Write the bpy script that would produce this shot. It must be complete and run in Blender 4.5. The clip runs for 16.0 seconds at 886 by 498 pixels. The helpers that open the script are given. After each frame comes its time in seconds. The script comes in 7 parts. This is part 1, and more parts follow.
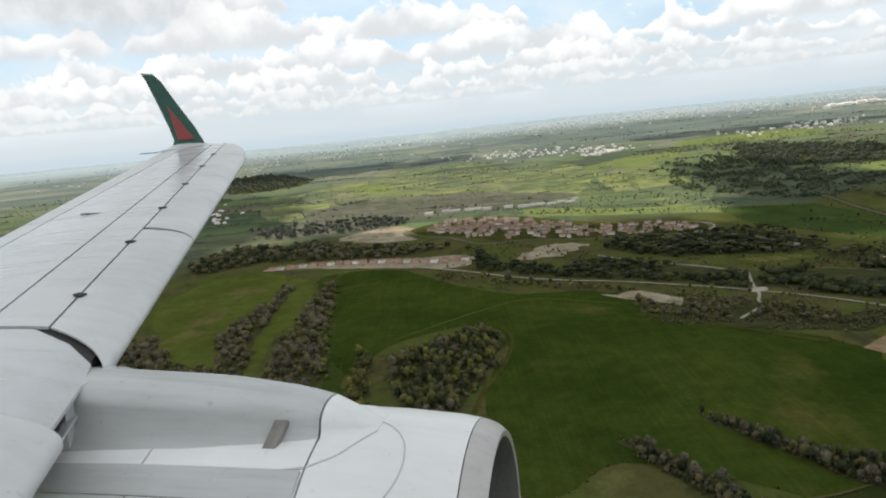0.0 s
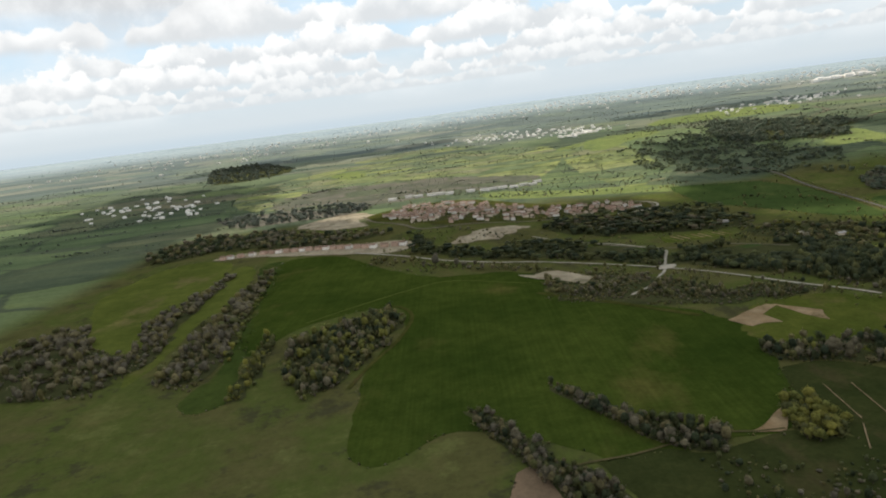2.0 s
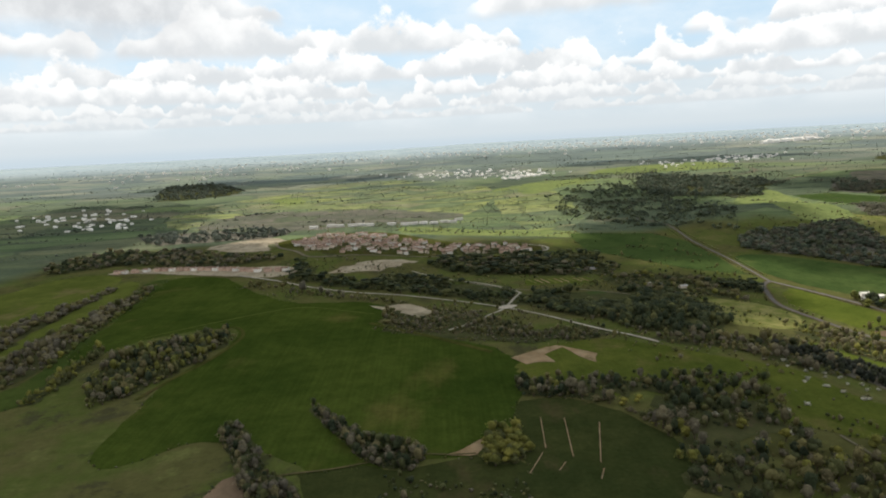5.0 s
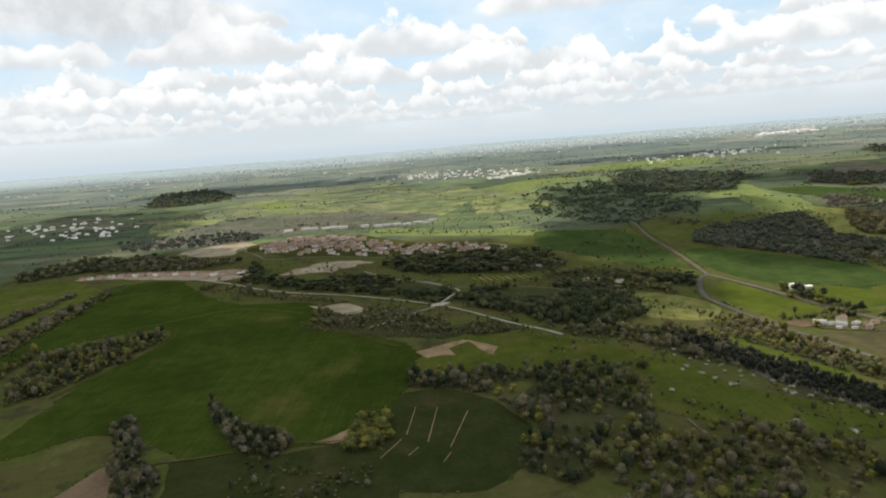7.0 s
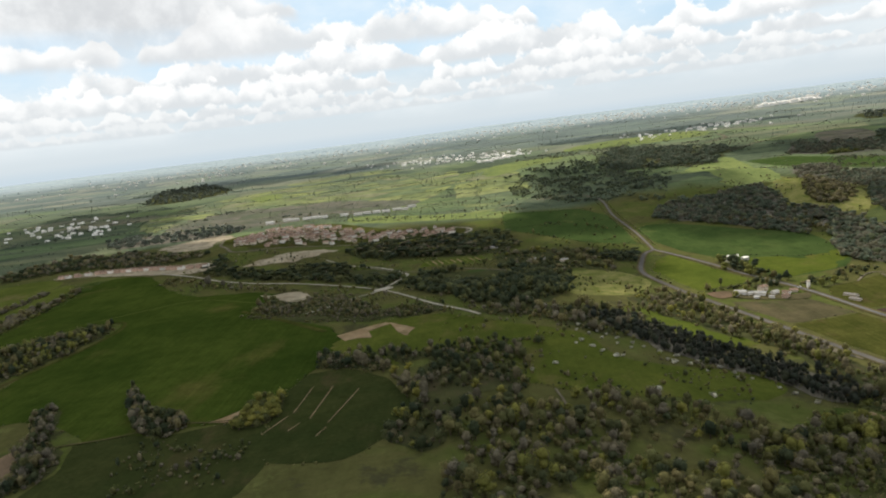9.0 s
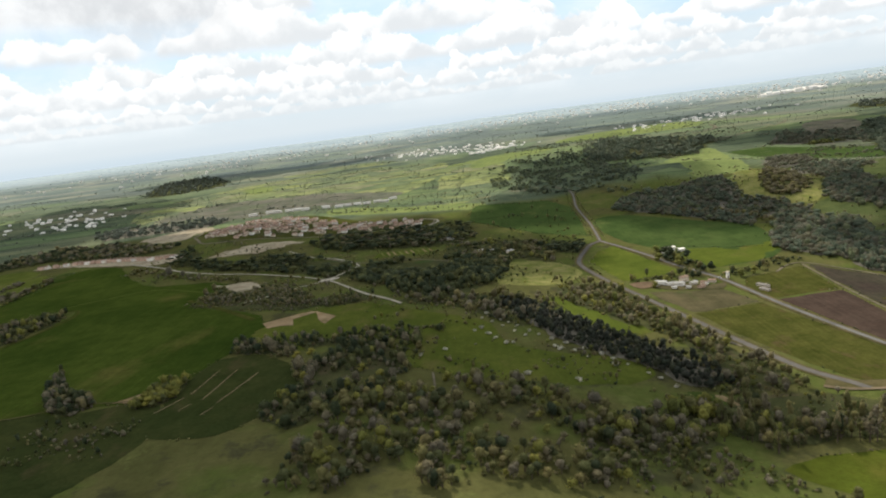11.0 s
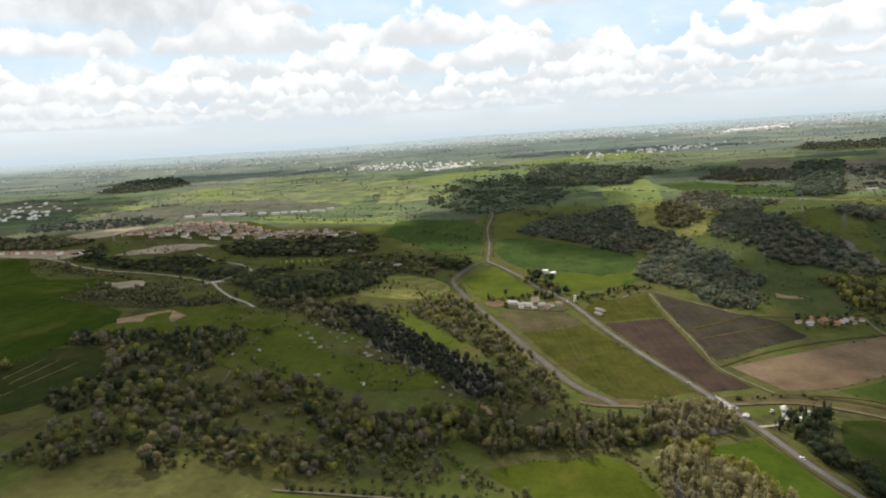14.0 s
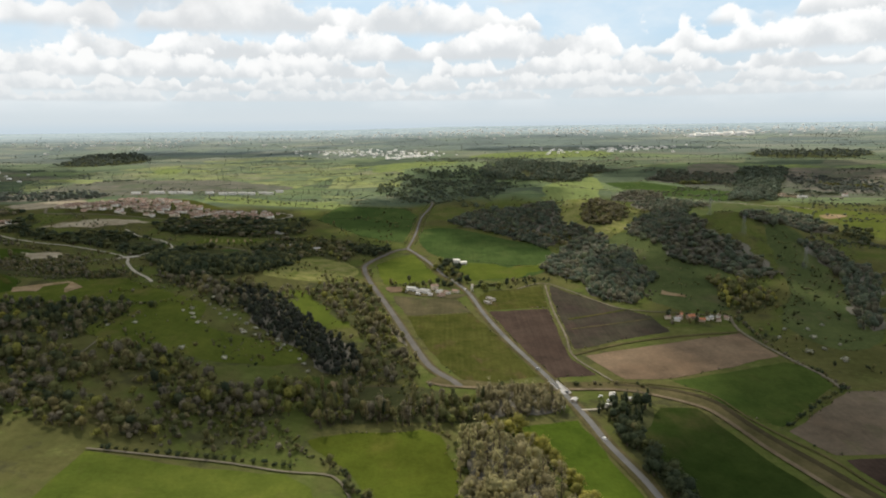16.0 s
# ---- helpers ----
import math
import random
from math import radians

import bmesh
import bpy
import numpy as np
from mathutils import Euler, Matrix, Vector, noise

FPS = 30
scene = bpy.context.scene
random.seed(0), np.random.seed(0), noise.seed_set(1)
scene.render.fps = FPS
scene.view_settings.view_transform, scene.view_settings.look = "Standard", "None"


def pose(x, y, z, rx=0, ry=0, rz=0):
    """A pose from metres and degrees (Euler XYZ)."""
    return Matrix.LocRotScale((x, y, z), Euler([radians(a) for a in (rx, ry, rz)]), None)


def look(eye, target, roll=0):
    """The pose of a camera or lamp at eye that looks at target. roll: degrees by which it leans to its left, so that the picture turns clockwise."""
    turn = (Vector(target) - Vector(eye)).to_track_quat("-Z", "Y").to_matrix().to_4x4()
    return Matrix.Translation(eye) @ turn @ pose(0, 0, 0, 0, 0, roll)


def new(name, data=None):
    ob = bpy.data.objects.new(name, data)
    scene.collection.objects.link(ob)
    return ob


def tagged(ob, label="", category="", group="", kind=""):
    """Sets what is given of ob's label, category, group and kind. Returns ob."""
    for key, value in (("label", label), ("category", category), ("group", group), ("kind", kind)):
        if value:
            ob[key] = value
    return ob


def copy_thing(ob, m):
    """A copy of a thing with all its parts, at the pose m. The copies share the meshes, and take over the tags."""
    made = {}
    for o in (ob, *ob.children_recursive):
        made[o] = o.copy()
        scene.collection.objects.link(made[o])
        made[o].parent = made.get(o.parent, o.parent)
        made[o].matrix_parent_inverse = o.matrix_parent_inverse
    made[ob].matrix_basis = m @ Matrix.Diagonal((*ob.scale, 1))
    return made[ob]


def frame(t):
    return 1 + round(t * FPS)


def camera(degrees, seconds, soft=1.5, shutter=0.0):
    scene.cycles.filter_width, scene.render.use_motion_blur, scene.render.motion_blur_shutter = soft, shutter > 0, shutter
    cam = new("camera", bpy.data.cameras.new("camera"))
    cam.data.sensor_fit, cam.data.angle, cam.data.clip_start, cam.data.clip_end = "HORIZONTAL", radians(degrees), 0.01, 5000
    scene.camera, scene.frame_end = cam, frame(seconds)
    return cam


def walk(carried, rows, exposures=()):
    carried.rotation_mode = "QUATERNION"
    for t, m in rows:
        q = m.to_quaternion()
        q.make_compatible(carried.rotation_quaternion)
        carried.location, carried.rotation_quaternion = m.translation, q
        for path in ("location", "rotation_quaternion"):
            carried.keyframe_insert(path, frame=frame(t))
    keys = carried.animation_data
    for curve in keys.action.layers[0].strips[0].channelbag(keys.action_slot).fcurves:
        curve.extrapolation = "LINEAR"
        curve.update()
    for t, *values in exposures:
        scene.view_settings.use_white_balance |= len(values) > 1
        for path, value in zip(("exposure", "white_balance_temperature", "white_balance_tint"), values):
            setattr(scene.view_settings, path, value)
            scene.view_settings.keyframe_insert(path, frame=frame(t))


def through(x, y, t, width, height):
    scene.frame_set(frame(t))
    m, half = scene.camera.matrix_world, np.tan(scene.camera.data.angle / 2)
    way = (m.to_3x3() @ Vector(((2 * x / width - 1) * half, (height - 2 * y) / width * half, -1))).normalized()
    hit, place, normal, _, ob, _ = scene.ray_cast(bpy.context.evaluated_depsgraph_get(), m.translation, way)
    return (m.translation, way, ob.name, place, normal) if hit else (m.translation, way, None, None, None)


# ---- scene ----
from mathutils import geometry

cam = camera(68.5, 16.0, soft=2.0)
METRES, EYE, TILT, LEAN, TURN = 560.0, 150.0, -10.5, 5.5, 0.0
ROWS = [
    (0.0, 0.0, 0.0, 0.0, 0.0, 0.0, -0.0),
    (0.5, 0.0334, -0.0065, 0.0002, 0.18, 0.58, -0.12),
    (1.0, 0.0638, -0.015, 0.0, 0.66, 0.67, 0.71),
    (1.5, 0.0957, -0.0246, 0.0003, 0.82, -0.79, 1.47),
    (2.0, 0.1251, -0.0322, -0.0002, 0.51, -1.39, 1.44),
    (2.5, 0.1569, -0.0411, 0.0002, -0.72, -1.11, -0.91),
    (3.0, 0.187, -0.0482, 0.0002, -1.28, -0.36, -1.61),
    (3.5, 0.219, -0.0573, 0.0007, -1.53, 1.71, -2.13),
    (4.0, 0.248, -0.0657, 0.0011, -1.22, 2.24, -2.21),
    (4.5, 0.2794, -0.0756, 0.0012, -1.55, 1.53, -2.5),
    (7.0, 0.431, -0.1169, 0.0024, -0.38, 1.57, -1.18),
    (7.5, 0.4631, -0.1247, 0.0028, -0.46, 2.13, -1.19),
    (8.0, 0.4922, -0.1322, 0.003, -0.09, 2.26, -0.96),
    (8.5, 0.5234, -0.1405, 0.0033, 0.51, 0.92, -0.15),
    (9.0, 0.5524, -0.1479, 0.0034, 1.19, 0.19, 1.08),
    (11.5, 0.7044, -0.1855, 0.0026, 2.96, -1.17, 1.31),
    (12.0, 0.7338, -0.1914, 0.0026, 2.69, -1.89, 2.26),
    (12.5, 0.7649, -0.1984, 0.0024, 2.4, -2.18, 1.85),
    (13.0, 0.7933, -0.2046, 0.0019, 2.08, -1.28, -0.54),
    (13.5, 0.8247, -0.2104, 0.002, 0.95, -0.59, -2.74),
    (14.0, 0.8528, -0.2168, 0.0016, 1.33, 0.79, -2.27),
    (14.5, 0.8831, -0.2242, 0.0023, 0.52, 0.39, -3.69),
    (15.0, 0.9108, -0.2318, 0.0031, -0.46, 0.5, -4.46),
    (15.5, 0.9412, -0.2377, 0.0035, -0.63, 0.82, -4.46),
    (16.0, 0.969, -0.2446, 0.0032, -0.48, 0.05, -4.81),
]
walk(cam, [(t, pose(0, 0, EYE, TILT, LEAN, TURN) @ pose(METRES * x, METRES * y, METRES * z, 90 + pitch, roll, yaw)) for t, x, y, z, yaw, pitch, roll in ROWS],
     [(0.0, 0.0), (9.0, 0.0), (11.3, 0.12), (13.5, 0.08), (15.0, -0.02), (16.0, -0.08)])

# ---- light ----
SUN_EL, SUN_AZ = 43.0, -18.0
world = bpy.data.worlds.new("sky")
scene.world = world
world.use_nodes = True


class Nodes:
    """Short hand for building node trees."""

    def __init__(self, tree):
        self.tree = tree

    def add(self, kind, inputs=None):
        node = self.tree.nodes.new("ShaderNode" + kind)
        for key, value in (inputs or {}).items():
            if isinstance(value, bpy.types.NodeSocket):
                self.tree.links.new(value, node.inputs[key])
            else:
                node.inputs[key].default_value = value
        return node

    def math(self, op, a, b=0.0):
        node = self.add("Math", {0: a, 1: b})
        node.operation = op
        return node.outputs[0]

    def vector(self, op, a, b=(0, 0, 0), scale=None):
        node = self.add("VectorMath", {0: a, 1: b})
        node.operation = op
        if scale is not None:
            if isinstance(scale, bpy.types.NodeSocket):
                self.tree.links.new(scale, node.inputs["Scale"])
            else:
                node.inputs["Scale"].default_value = scale
        return node.outputs[0]

    def mix(self, fac, a, b, blend="MIX"):
        node = self.tree.nodes.new("ShaderNodeMix")
        node.data_type, node.blend_type = "RGBA", blend
        for key, value in ((0, fac), (6, a), (7, b)):
            if isinstance(value, bpy.types.NodeSocket):
                self.tree.links.new(value, node.inputs[key])
            else:
                node.inputs[key].default_value = value
        return node.outputs[2]

    def ramp(self, fac, stops, interpolation="LINEAR"):
        node = self.add("ValToRGB", {0: fac})
        node.color_ramp.interpolation = interpolation
        e = node.color_ramp.elements
        while len(e) < len(stops):
            e.new(0.5)
        for item, (place, colour) in zip(e, stops):
            item.position = place
            item.color = (*colour, 1) if len(colour) == 3 else colour
        return node.outputs[0]

    def noise(self, vector, scale, detail=4.0, rough=0.55):
        return self.add("TexNoise", {"Vector": vector, "Scale": scale, "Detail": detail, "Roughness": rough}).outputs[0]

    def smooth(self, value, lo, hi):
        down = lo > hi
        node = self.add("MapRange", {0: value, 1: min(lo, hi), 2: max(lo, hi), 3: 1.0 if down else 0.0, 4: 0.0 if down else 1.0})
        node.interpolation_type = "SMOOTHSTEP"
        return node.outputs[0]


def build_sky():
    n = Nodes(world.node_tree)
    back = world.node_tree.nodes["Background"]
    sky = n.add("TexSky")
    sky.sky_type, sky.sun_disc = "NISHITA", False
    sky.sun_elevation, sky.sun_rotation = radians(SUN_EL), radians(SUN_AZ)
    way = n.add("TexCoord").outputs["Generated"]
    xyz = n.add("SeparateXYZ", {0: way})
    z = n.math("MAXIMUM", xyz.outputs[2], 0.0)
    x = xyz.outputs[0]
    az = n.math("ARCTAN2", xyz.outputs[0], xyz.outputs[1])
    blue = n.mix(0.8, sky.outputs[0], (7.2, 9.6, 11.6, 1))
    thin = n.noise(n.add("CombineXYZ", {0: n.math("MULTIPLY", az, 5.0), 1: n.math("MULTIPLY", z, 11.0), 2: 9.1}).outputs[0], 0.9, 5.0, 0.6)
    blue = n.mix(n.math("MULTIPLY", n.smooth(thin, 0.40, 0.72), 0.6), blue, (10.6, 11.3, 11.7, 1))
    haze = (7.9, 8.75, 9.25, 1)

    def cumulus(under, foot, rise, puffs, seed, full=0.5, bright=12.4, veil=0.0, favour=None):
        """A row of heaped clouds: flat grey feet at one height, rounded white heads above."""
        flat = n.add("CombineXYZ", {0: az, 1: z, 2: seed}).outputs[0]
        warp = n.add("TexNoise", {"Vector": flat, "Scale": puffs * 0.7, "Detail": 3.0}).outputs[1]
        bent = n.vector("ADD", flat, n.vector("SCALE", n.vector("SUBTRACT", warp, (0.5, 0.5, 0.5)), scale=0.7 / puffs))
        lobe = n.add("TexVoronoi", {"Vector": bent, "Scale": puffs})
        lobe.feature = "SMOOTH_F1"
        bump = n.math("SUBTRACT", 0.42, lobe.outputs["Distance"])
        small = n.math("SUBTRACT", n.noise(flat, puffs * 2.6, 5.0, 0.6), 0.5)
        bump = n.math("ADD", bump, n.math("MULTIPLY", small, 0.75))
        where = n.noise(n.add("CombineXYZ", {0: n.math("MULTIPLY", az, puffs * 0.22), 1: seed * 3.3, 2: n.math("MULTIPLY", z, puffs * 0.10)}).outputs[0], 1.0, 3.0, 0.6)
        if favour is not None:
            where = n.math("ADD", where, favour)
        tall = n.math("MULTIPLY", n.smooth(where, full - 0.09, full + 0.16), rise)
        foot_here = n.math("ADD", foot, n.math("MULTIPLY", n.math("ADD", small, n.math("MULTIPLY", bump, -0.4)), rise * 0.16))
        up = n.math("SUBTRACT", z, foot_here)
        t = n.math("DIVIDE", up, n.math("ADD", tall, rise * 0.05))
        inside_it = n.math("SUBTRACT", t, n.math("MULTIPLY", bump, 0.85))
        alpha = n.math("MULTIPLY", n.smooth(inside_it, 0.92, 0.70), n.smooth(up, -rise * 0.10, rise * 0.12))
        alpha = n.math("MULTIPLY", alpha, n.smooth(tall, rise * 0.06, rise * 0.3))
        light = n.smooth(n.math("ADD", n.math("MULTIPLY", t, 0.9), n.math("MULTIPLY", bump, 0.8)), 0.02, 0.72)
        tone = n.mix(light, (8.6, 8.95, 9.2, 1), (bright, bright, bright * 0.99, 1))
        tone = n.mix(veil, tone, haze)
        return n.mix(n.math("MULTIPLY", alpha, 0.97), under, tone)

    clear_of_gap = n.math("MULTIPLY", n.smooth(n.math("ABSOLUTE", n.math("ADD", x, 0.06)), 0.20, 0.06), -0.16)
    seen = blue
    seen = n.mix(n.math("MULTIPLY", n.smooth(z, 0.26, 0.5), 0.75), seen, (10.6, 10.6, 10.3, 1))
    seen = cumulus(seen, 0.30, 0.20, 7.0, 1.7, 0.44)
    seen = cumulus(seen, 0.180, 0.085, 15.0, 4.1, 0.47, 12.6, 0.0, clear_of_gap)
    seen = cumulus(seen, 0.135, 0.070, 22.0, 2.9, 0.47, 12.4, 0.0, n.math("MULTIPLY", clear_of_gap, 0.5))
    low_haze = n.mix(n.smooth(thin, 0.36, 0.66), haze, (9.4, 10.0, 10.3, 1))
    seen = n.mix(n.math("MULTIPLY", n.smooth(z, 0.14, 0.06), 0.85), seen, low_haze)
    seen = cumulus(seen, 0.098, 0.052, 30.0, 7.3, 0.40, 12.5, 0.03)
    seen = cumulus(seen, 0.074, 0.036, 42.0, 5.9, 0.40, 12.2, 0.10)
    seen = cumulus(seen, 0.056, 0.027, 58.0, 8.2, 0.40, 11.8, 0.22)
    seen = cumulus(seen, 0.042, 0.020, 80.0, 6.6, 0.42, 11.2, 0.42)
    west = n.smooth(x, -0.16, -0.40)
    mass = n.math("MULTIPLY", west, n.smooth(n.math("ADD", z, n.math("MULTIPLY", n.math("SUBTRACT", thin, 0.5), 0.10)), 0.115, 0.20))
    grey = n.mix(n.smooth(n.noise(n.add("CombineXYZ", {0: az, 1: z, 2: 2.2}).outputs[0], 13.0, 6.0, 0.6), 0.36, 0.66), (7.7, 7.95, 8.2, 1), (10.6, 10.8, 10.9, 1))
    seen = n.mix(n.math("MULTIPLY", mass, 0.85), seen, grey)
    seen = n.mix(n.smooth(z, 0.046, 0.016), seen, haze)
    seen = n.mix(n.smooth(z, 0.018, 0.0), seen, (6.9, 8.1, 8.95, 1))
    world.node_tree.links.new(seen, back.inputs["Color"])
    back.inputs["Strength"].default_value = 0.088


build_sky()
sun = new("sun", bpy.data.lights.new("sun", "SUN"))
sun.data.energy, sun.data.angle, sun.data.color = 4.7, radians(0.6), (1.0, 0.92, 0.79)
SUN_WAY = Vector((math.sin(radians(SUN_AZ)) * math.cos(radians(SUN_EL)), math.cos(radians(SUN_AZ)) * math.cos(radians(SUN_EL)), math.sin(radians(SUN_EL))))
sun.matrix_world = look((0, 0, 0), -SUN_WAY)


# ---- the lie of the land ----
def sig(v):
    return 1 / (1 + np.exp(-np.clip(v, -40, 40)))


def height(x, y):
    x, y = np.asarray(x, float), np.asarray(y, float)
    east = sig((x - 415) / 28)
    beyond = sig((y - 480 + 0.08 * x) / 16)
    near = 11 - 22 * east - 5 * sig((x - 590) / 20) * sig((260 - y) / 40)
    far = 3 + 8 * sig((110 - x) / 30) - 13 * sig((x - 420) / 40) * sig((640 - y) / 60)
    z = near * (1 - beyond) + far * beyond
    z = z + 3 * np.exp(-((x - 20) / 130) ** 2 - ((y - 400) / 60) ** 2)
    z = z + 15 * np.exp(-((x - 30) / 100) ** 2 - ((y - 740) / 110) ** 2)
    z = z + 26 * np.exp(-((x - 720) / 70) ** 2 - ((y - 740) / 80) ** 2)
    z = z + 40 * np.exp(-((x - 850) / 85) ** 2 - ((y - 560) / 75) ** 2)
    z = z + 22 * np.exp(-((x - 700) / 160) ** 2 - ((y - 960) / 110) ** 2)
    r = y - 1150
    z = z + 0.015 * (r + np.sqrt(r * r + 150 ** 2)) + 24 * sig((y - 1260) / 70) * sig((x - 150) / 120)
    return z


def ground_z(x, y):
    return float(height(x, y))


# ---- materials ----
def material(name, colour=(0.5, 0.5, 0.5), rough=0.9, gloss=0.1, metal=0.0):
    m = bpy.data.materials.new(name)
    m.use_nodes = True
    b = m.node_tree.nodes["Principled BSDF"]
    b.inputs["Base Color"].default_value = (*colour, 1)
    b.inputs["Roughness"].default_value = rough
    b.inputs["Specular IOR Level"].default_value = gloss
    b.inputs["Metallic"].default_value = metal
    return m, Nodes(m.node_tree), b


def wire(n, b, colour, bump=None, strength=0.4, distance=0.5):
    n.tree.links.new(colour, b.inputs["Base Color"])
    if bump is not None:
        node = n.add("Bump", {"Height": bump, "Strength": strength, "Distance": distance})
        n.tree.links.new(node.outputs[0], b.inputs["Normal"])


def place_of(n, angle=0.0, scale=(1, 1, 1)):
    p = n.add("NewGeometry").outputs["Position"]
    return n.add("Mapping", {"Vector": p, "Rotation": (0, 0, radians(angle)), "Scale": scale}).outputs[0]


def grass_land():
    """Rough meadow near by; a patchwork of fields, pasture and copses further out, ending in painted haze."""
    m, n, b = material("meadow", rough=1.0, gloss=0.0)
    p = place_of(n)
    xyz = n.add("SeparateXYZ", {0: p})
    patch = n.noise(p, 0.012, 5.0, 0.6)
    grain = n.noise(p, 0.22, 4.0, 0.7)
    near = n.ramp(patch, [(0.32, (0.052, 0.054, 0.019)), (0.46, (0.072, 0.070, 0.026)), (0.56, (0.058, 0.072, 0.019)), (0.72, (0.092, 0.086, 0.032))])
    brush = n.noise(p, 0.035, 9.0, 0.72)
    near = n.mix(n.math("MULTIPLY", n.smooth(brush, 0.53, 0.64), 0.75), near, (0.036, 0.036, 0.020, 1))
    near = n.mix(n.math("MULTIPLY", n.smooth(brush, 0.44, 0.34), 0.6), near, (0.094, 0.104, 0.034, 1))
    wander = n.add("TexNoise", {"Vector": p, "Scale": 0.006, "Detail": 3.0}).outputs[1]
    bent = n.vector("ADD", p, n.vector("SCALE", wander, scale=90.0))
    cell = n.add("Mapping", {"Vector": bent, "Rotation": (0, 0, 0.3), "Scale": (0.0042, 0.0078, 0.0)}).outputs[0]
    voronoi = n.add("TexVoronoi", {"Vector": cell, "Scale": 1.0, "Randomness": 0.9})
    pick = n.add("SeparateColor", {0: voronoi.outputs["Color"]}).outputs[0]
    fields = n.ramp(pick, [(0.0, (0.052, 0.066, 0.050)), (0.14, (0.085, 0.112, 0.062)), (0.30, (0.112, 0.142, 0.066)), (0.46, (0.076, 0.094, 0.060)), (0.58, (0.110, 0.114, 0.076)), (0.70, (0.094, 0.126, 0.066)), (0.84, (0.125, 0.112, 0.088)), (0.92, (0.062, 0.078, 0.054))], "CONSTANT")
    rim = n.add("TexVoronoi", {"Vector": cell, "Scale": 1.0, "Randomness": 0.9})
    rim.feature = "DISTANCE_TO_EDGE"
    edge = rim.outputs["Distance"]
    fields = n.mix(n.smooth(edge, 0.035, 0.012), fields, (0.050, 0.062, 0.046, 1))
    drawn = n.noise(place_of(n, 8, (0.0035, 0.013, 1)), 1.0, 8.0, 0.7)
    fields = n.mix(n.smooth(drawn, 0.55, 0.63), fields, (0.058, 0.070, 0.054, 1))
    fields = n.mix(n.math("MULTIPLY", n.smooth(drawn, 0.42, 0.34), 0.7), fields, (0.135, 0.130, 0.096, 1))
    fields = n.mix(0.35, fields, n.ramp(n.noise(p, 0.01, 6.0, 0.65), [(0.35, (0.060, 0.074, 0.050)), (0.65, (0.115, 0.132, 0.076))]))
    # Distance haze in the base colour: paler, bluer cells, then flat blue grey.
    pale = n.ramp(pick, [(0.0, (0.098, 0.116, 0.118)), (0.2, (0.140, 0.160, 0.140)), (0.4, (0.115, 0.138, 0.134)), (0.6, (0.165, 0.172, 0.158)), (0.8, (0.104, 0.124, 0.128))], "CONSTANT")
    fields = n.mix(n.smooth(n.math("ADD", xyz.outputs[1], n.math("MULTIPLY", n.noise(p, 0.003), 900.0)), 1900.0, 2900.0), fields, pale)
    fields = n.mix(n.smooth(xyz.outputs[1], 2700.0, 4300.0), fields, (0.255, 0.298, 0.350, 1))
    wide = n.noise(place_of(n, 4, (0.0013, 0.0085, 1)), 1.0, 8.0, 0.70)
    fields = n.mix(0.9, fields, n.ramp(wide, [(0.38, (0.55, 0.61, 0.63)), (0.49, (0.98, 0.99, 0.98)), (0.62, (1.24, 1.18, 1.06))]), "MULTIPLY")
    fields = n.mix(1.0, fields, (1.07, 1.09, 1.02, 1), "MULTIPLY")
    far = n.smooth(n.math("ADD", xyz.outputs[1], n.math("MULTIPLY", n.noise(p, 0.008), 160.0)), 930.0, 1010.0)
    west = n.smooth(xyz.outputs[0], -300.0, -360.0)
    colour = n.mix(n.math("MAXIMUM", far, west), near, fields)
    colour = n.mix(0.5, colour, n.ramp(grain, [(0.3, (0.45, 0.45, 0.45)), (0.7, (1.0, 1.0, 1.0))]), "MULTIPLY")
    colour = n.mix(1.0, colour, (1.3, 1.3, 1.3, 1), "MULTIPLY")
    wire(n, b, colour, grain, 0.6, 1.5)
    return m


def crop(name, dark, light, angle=0.0, rows=0.0, contrast=0.35, patch=0.02, third=None):
    """Field ground: two tones in broad patches, faint rows along one direction, fine grain."""
    m, n, b = material(name, rough=1.0, gloss=0.0)
    p = place_of(n)
    broad = n.noise(p, patch, 5.0, 0.6)
    colour = n.ramp(broad, [(0.33, dark), (0.66, light)])
    if third:
        colour = n.mix(n.smooth(n.noise(place_of(n, 20, (1.0, 0.6, 1)), patch * 1.4, 5.0, 0.6), 0.55, 0.72), colour, (*third, 1))
    tuft = n.noise(p, 0.085, 7.0, 0.7)
    colour = n.mix(0.75, colour, n.ramp(tuft, [(0.32, (0.70, 0.73, 0.72)), (0.52, (1.0, 1.0, 1.0)), (0.70, (1.26, 1.2, 1.16))]), "MULTIPLY")
    lane = n.noise(place_of(n, angle, (0.55, 0.012, 0.0)), 1.0, 2.0, 0.6)
    grain = n.noise(p, 0.5, 5.0, 0.75)
    if rows:
        colour = n.mix(rows, colour, n.ramp(lane, [(0.35, (0.35, 0.35, 0.35)), (0.65, (1.3, 1.3, 1.25))]), "MULTIPLY")
    colour = n.mix(contrast, colour, n.ramp(grain, [(0.3, (0.5, 0.5, 0.5)), (0.7, (1.25, 1.25, 1.2))]), "MULTIPLY")
    wire(n, b, colour, grain, 0.5, 0.6)
    return m


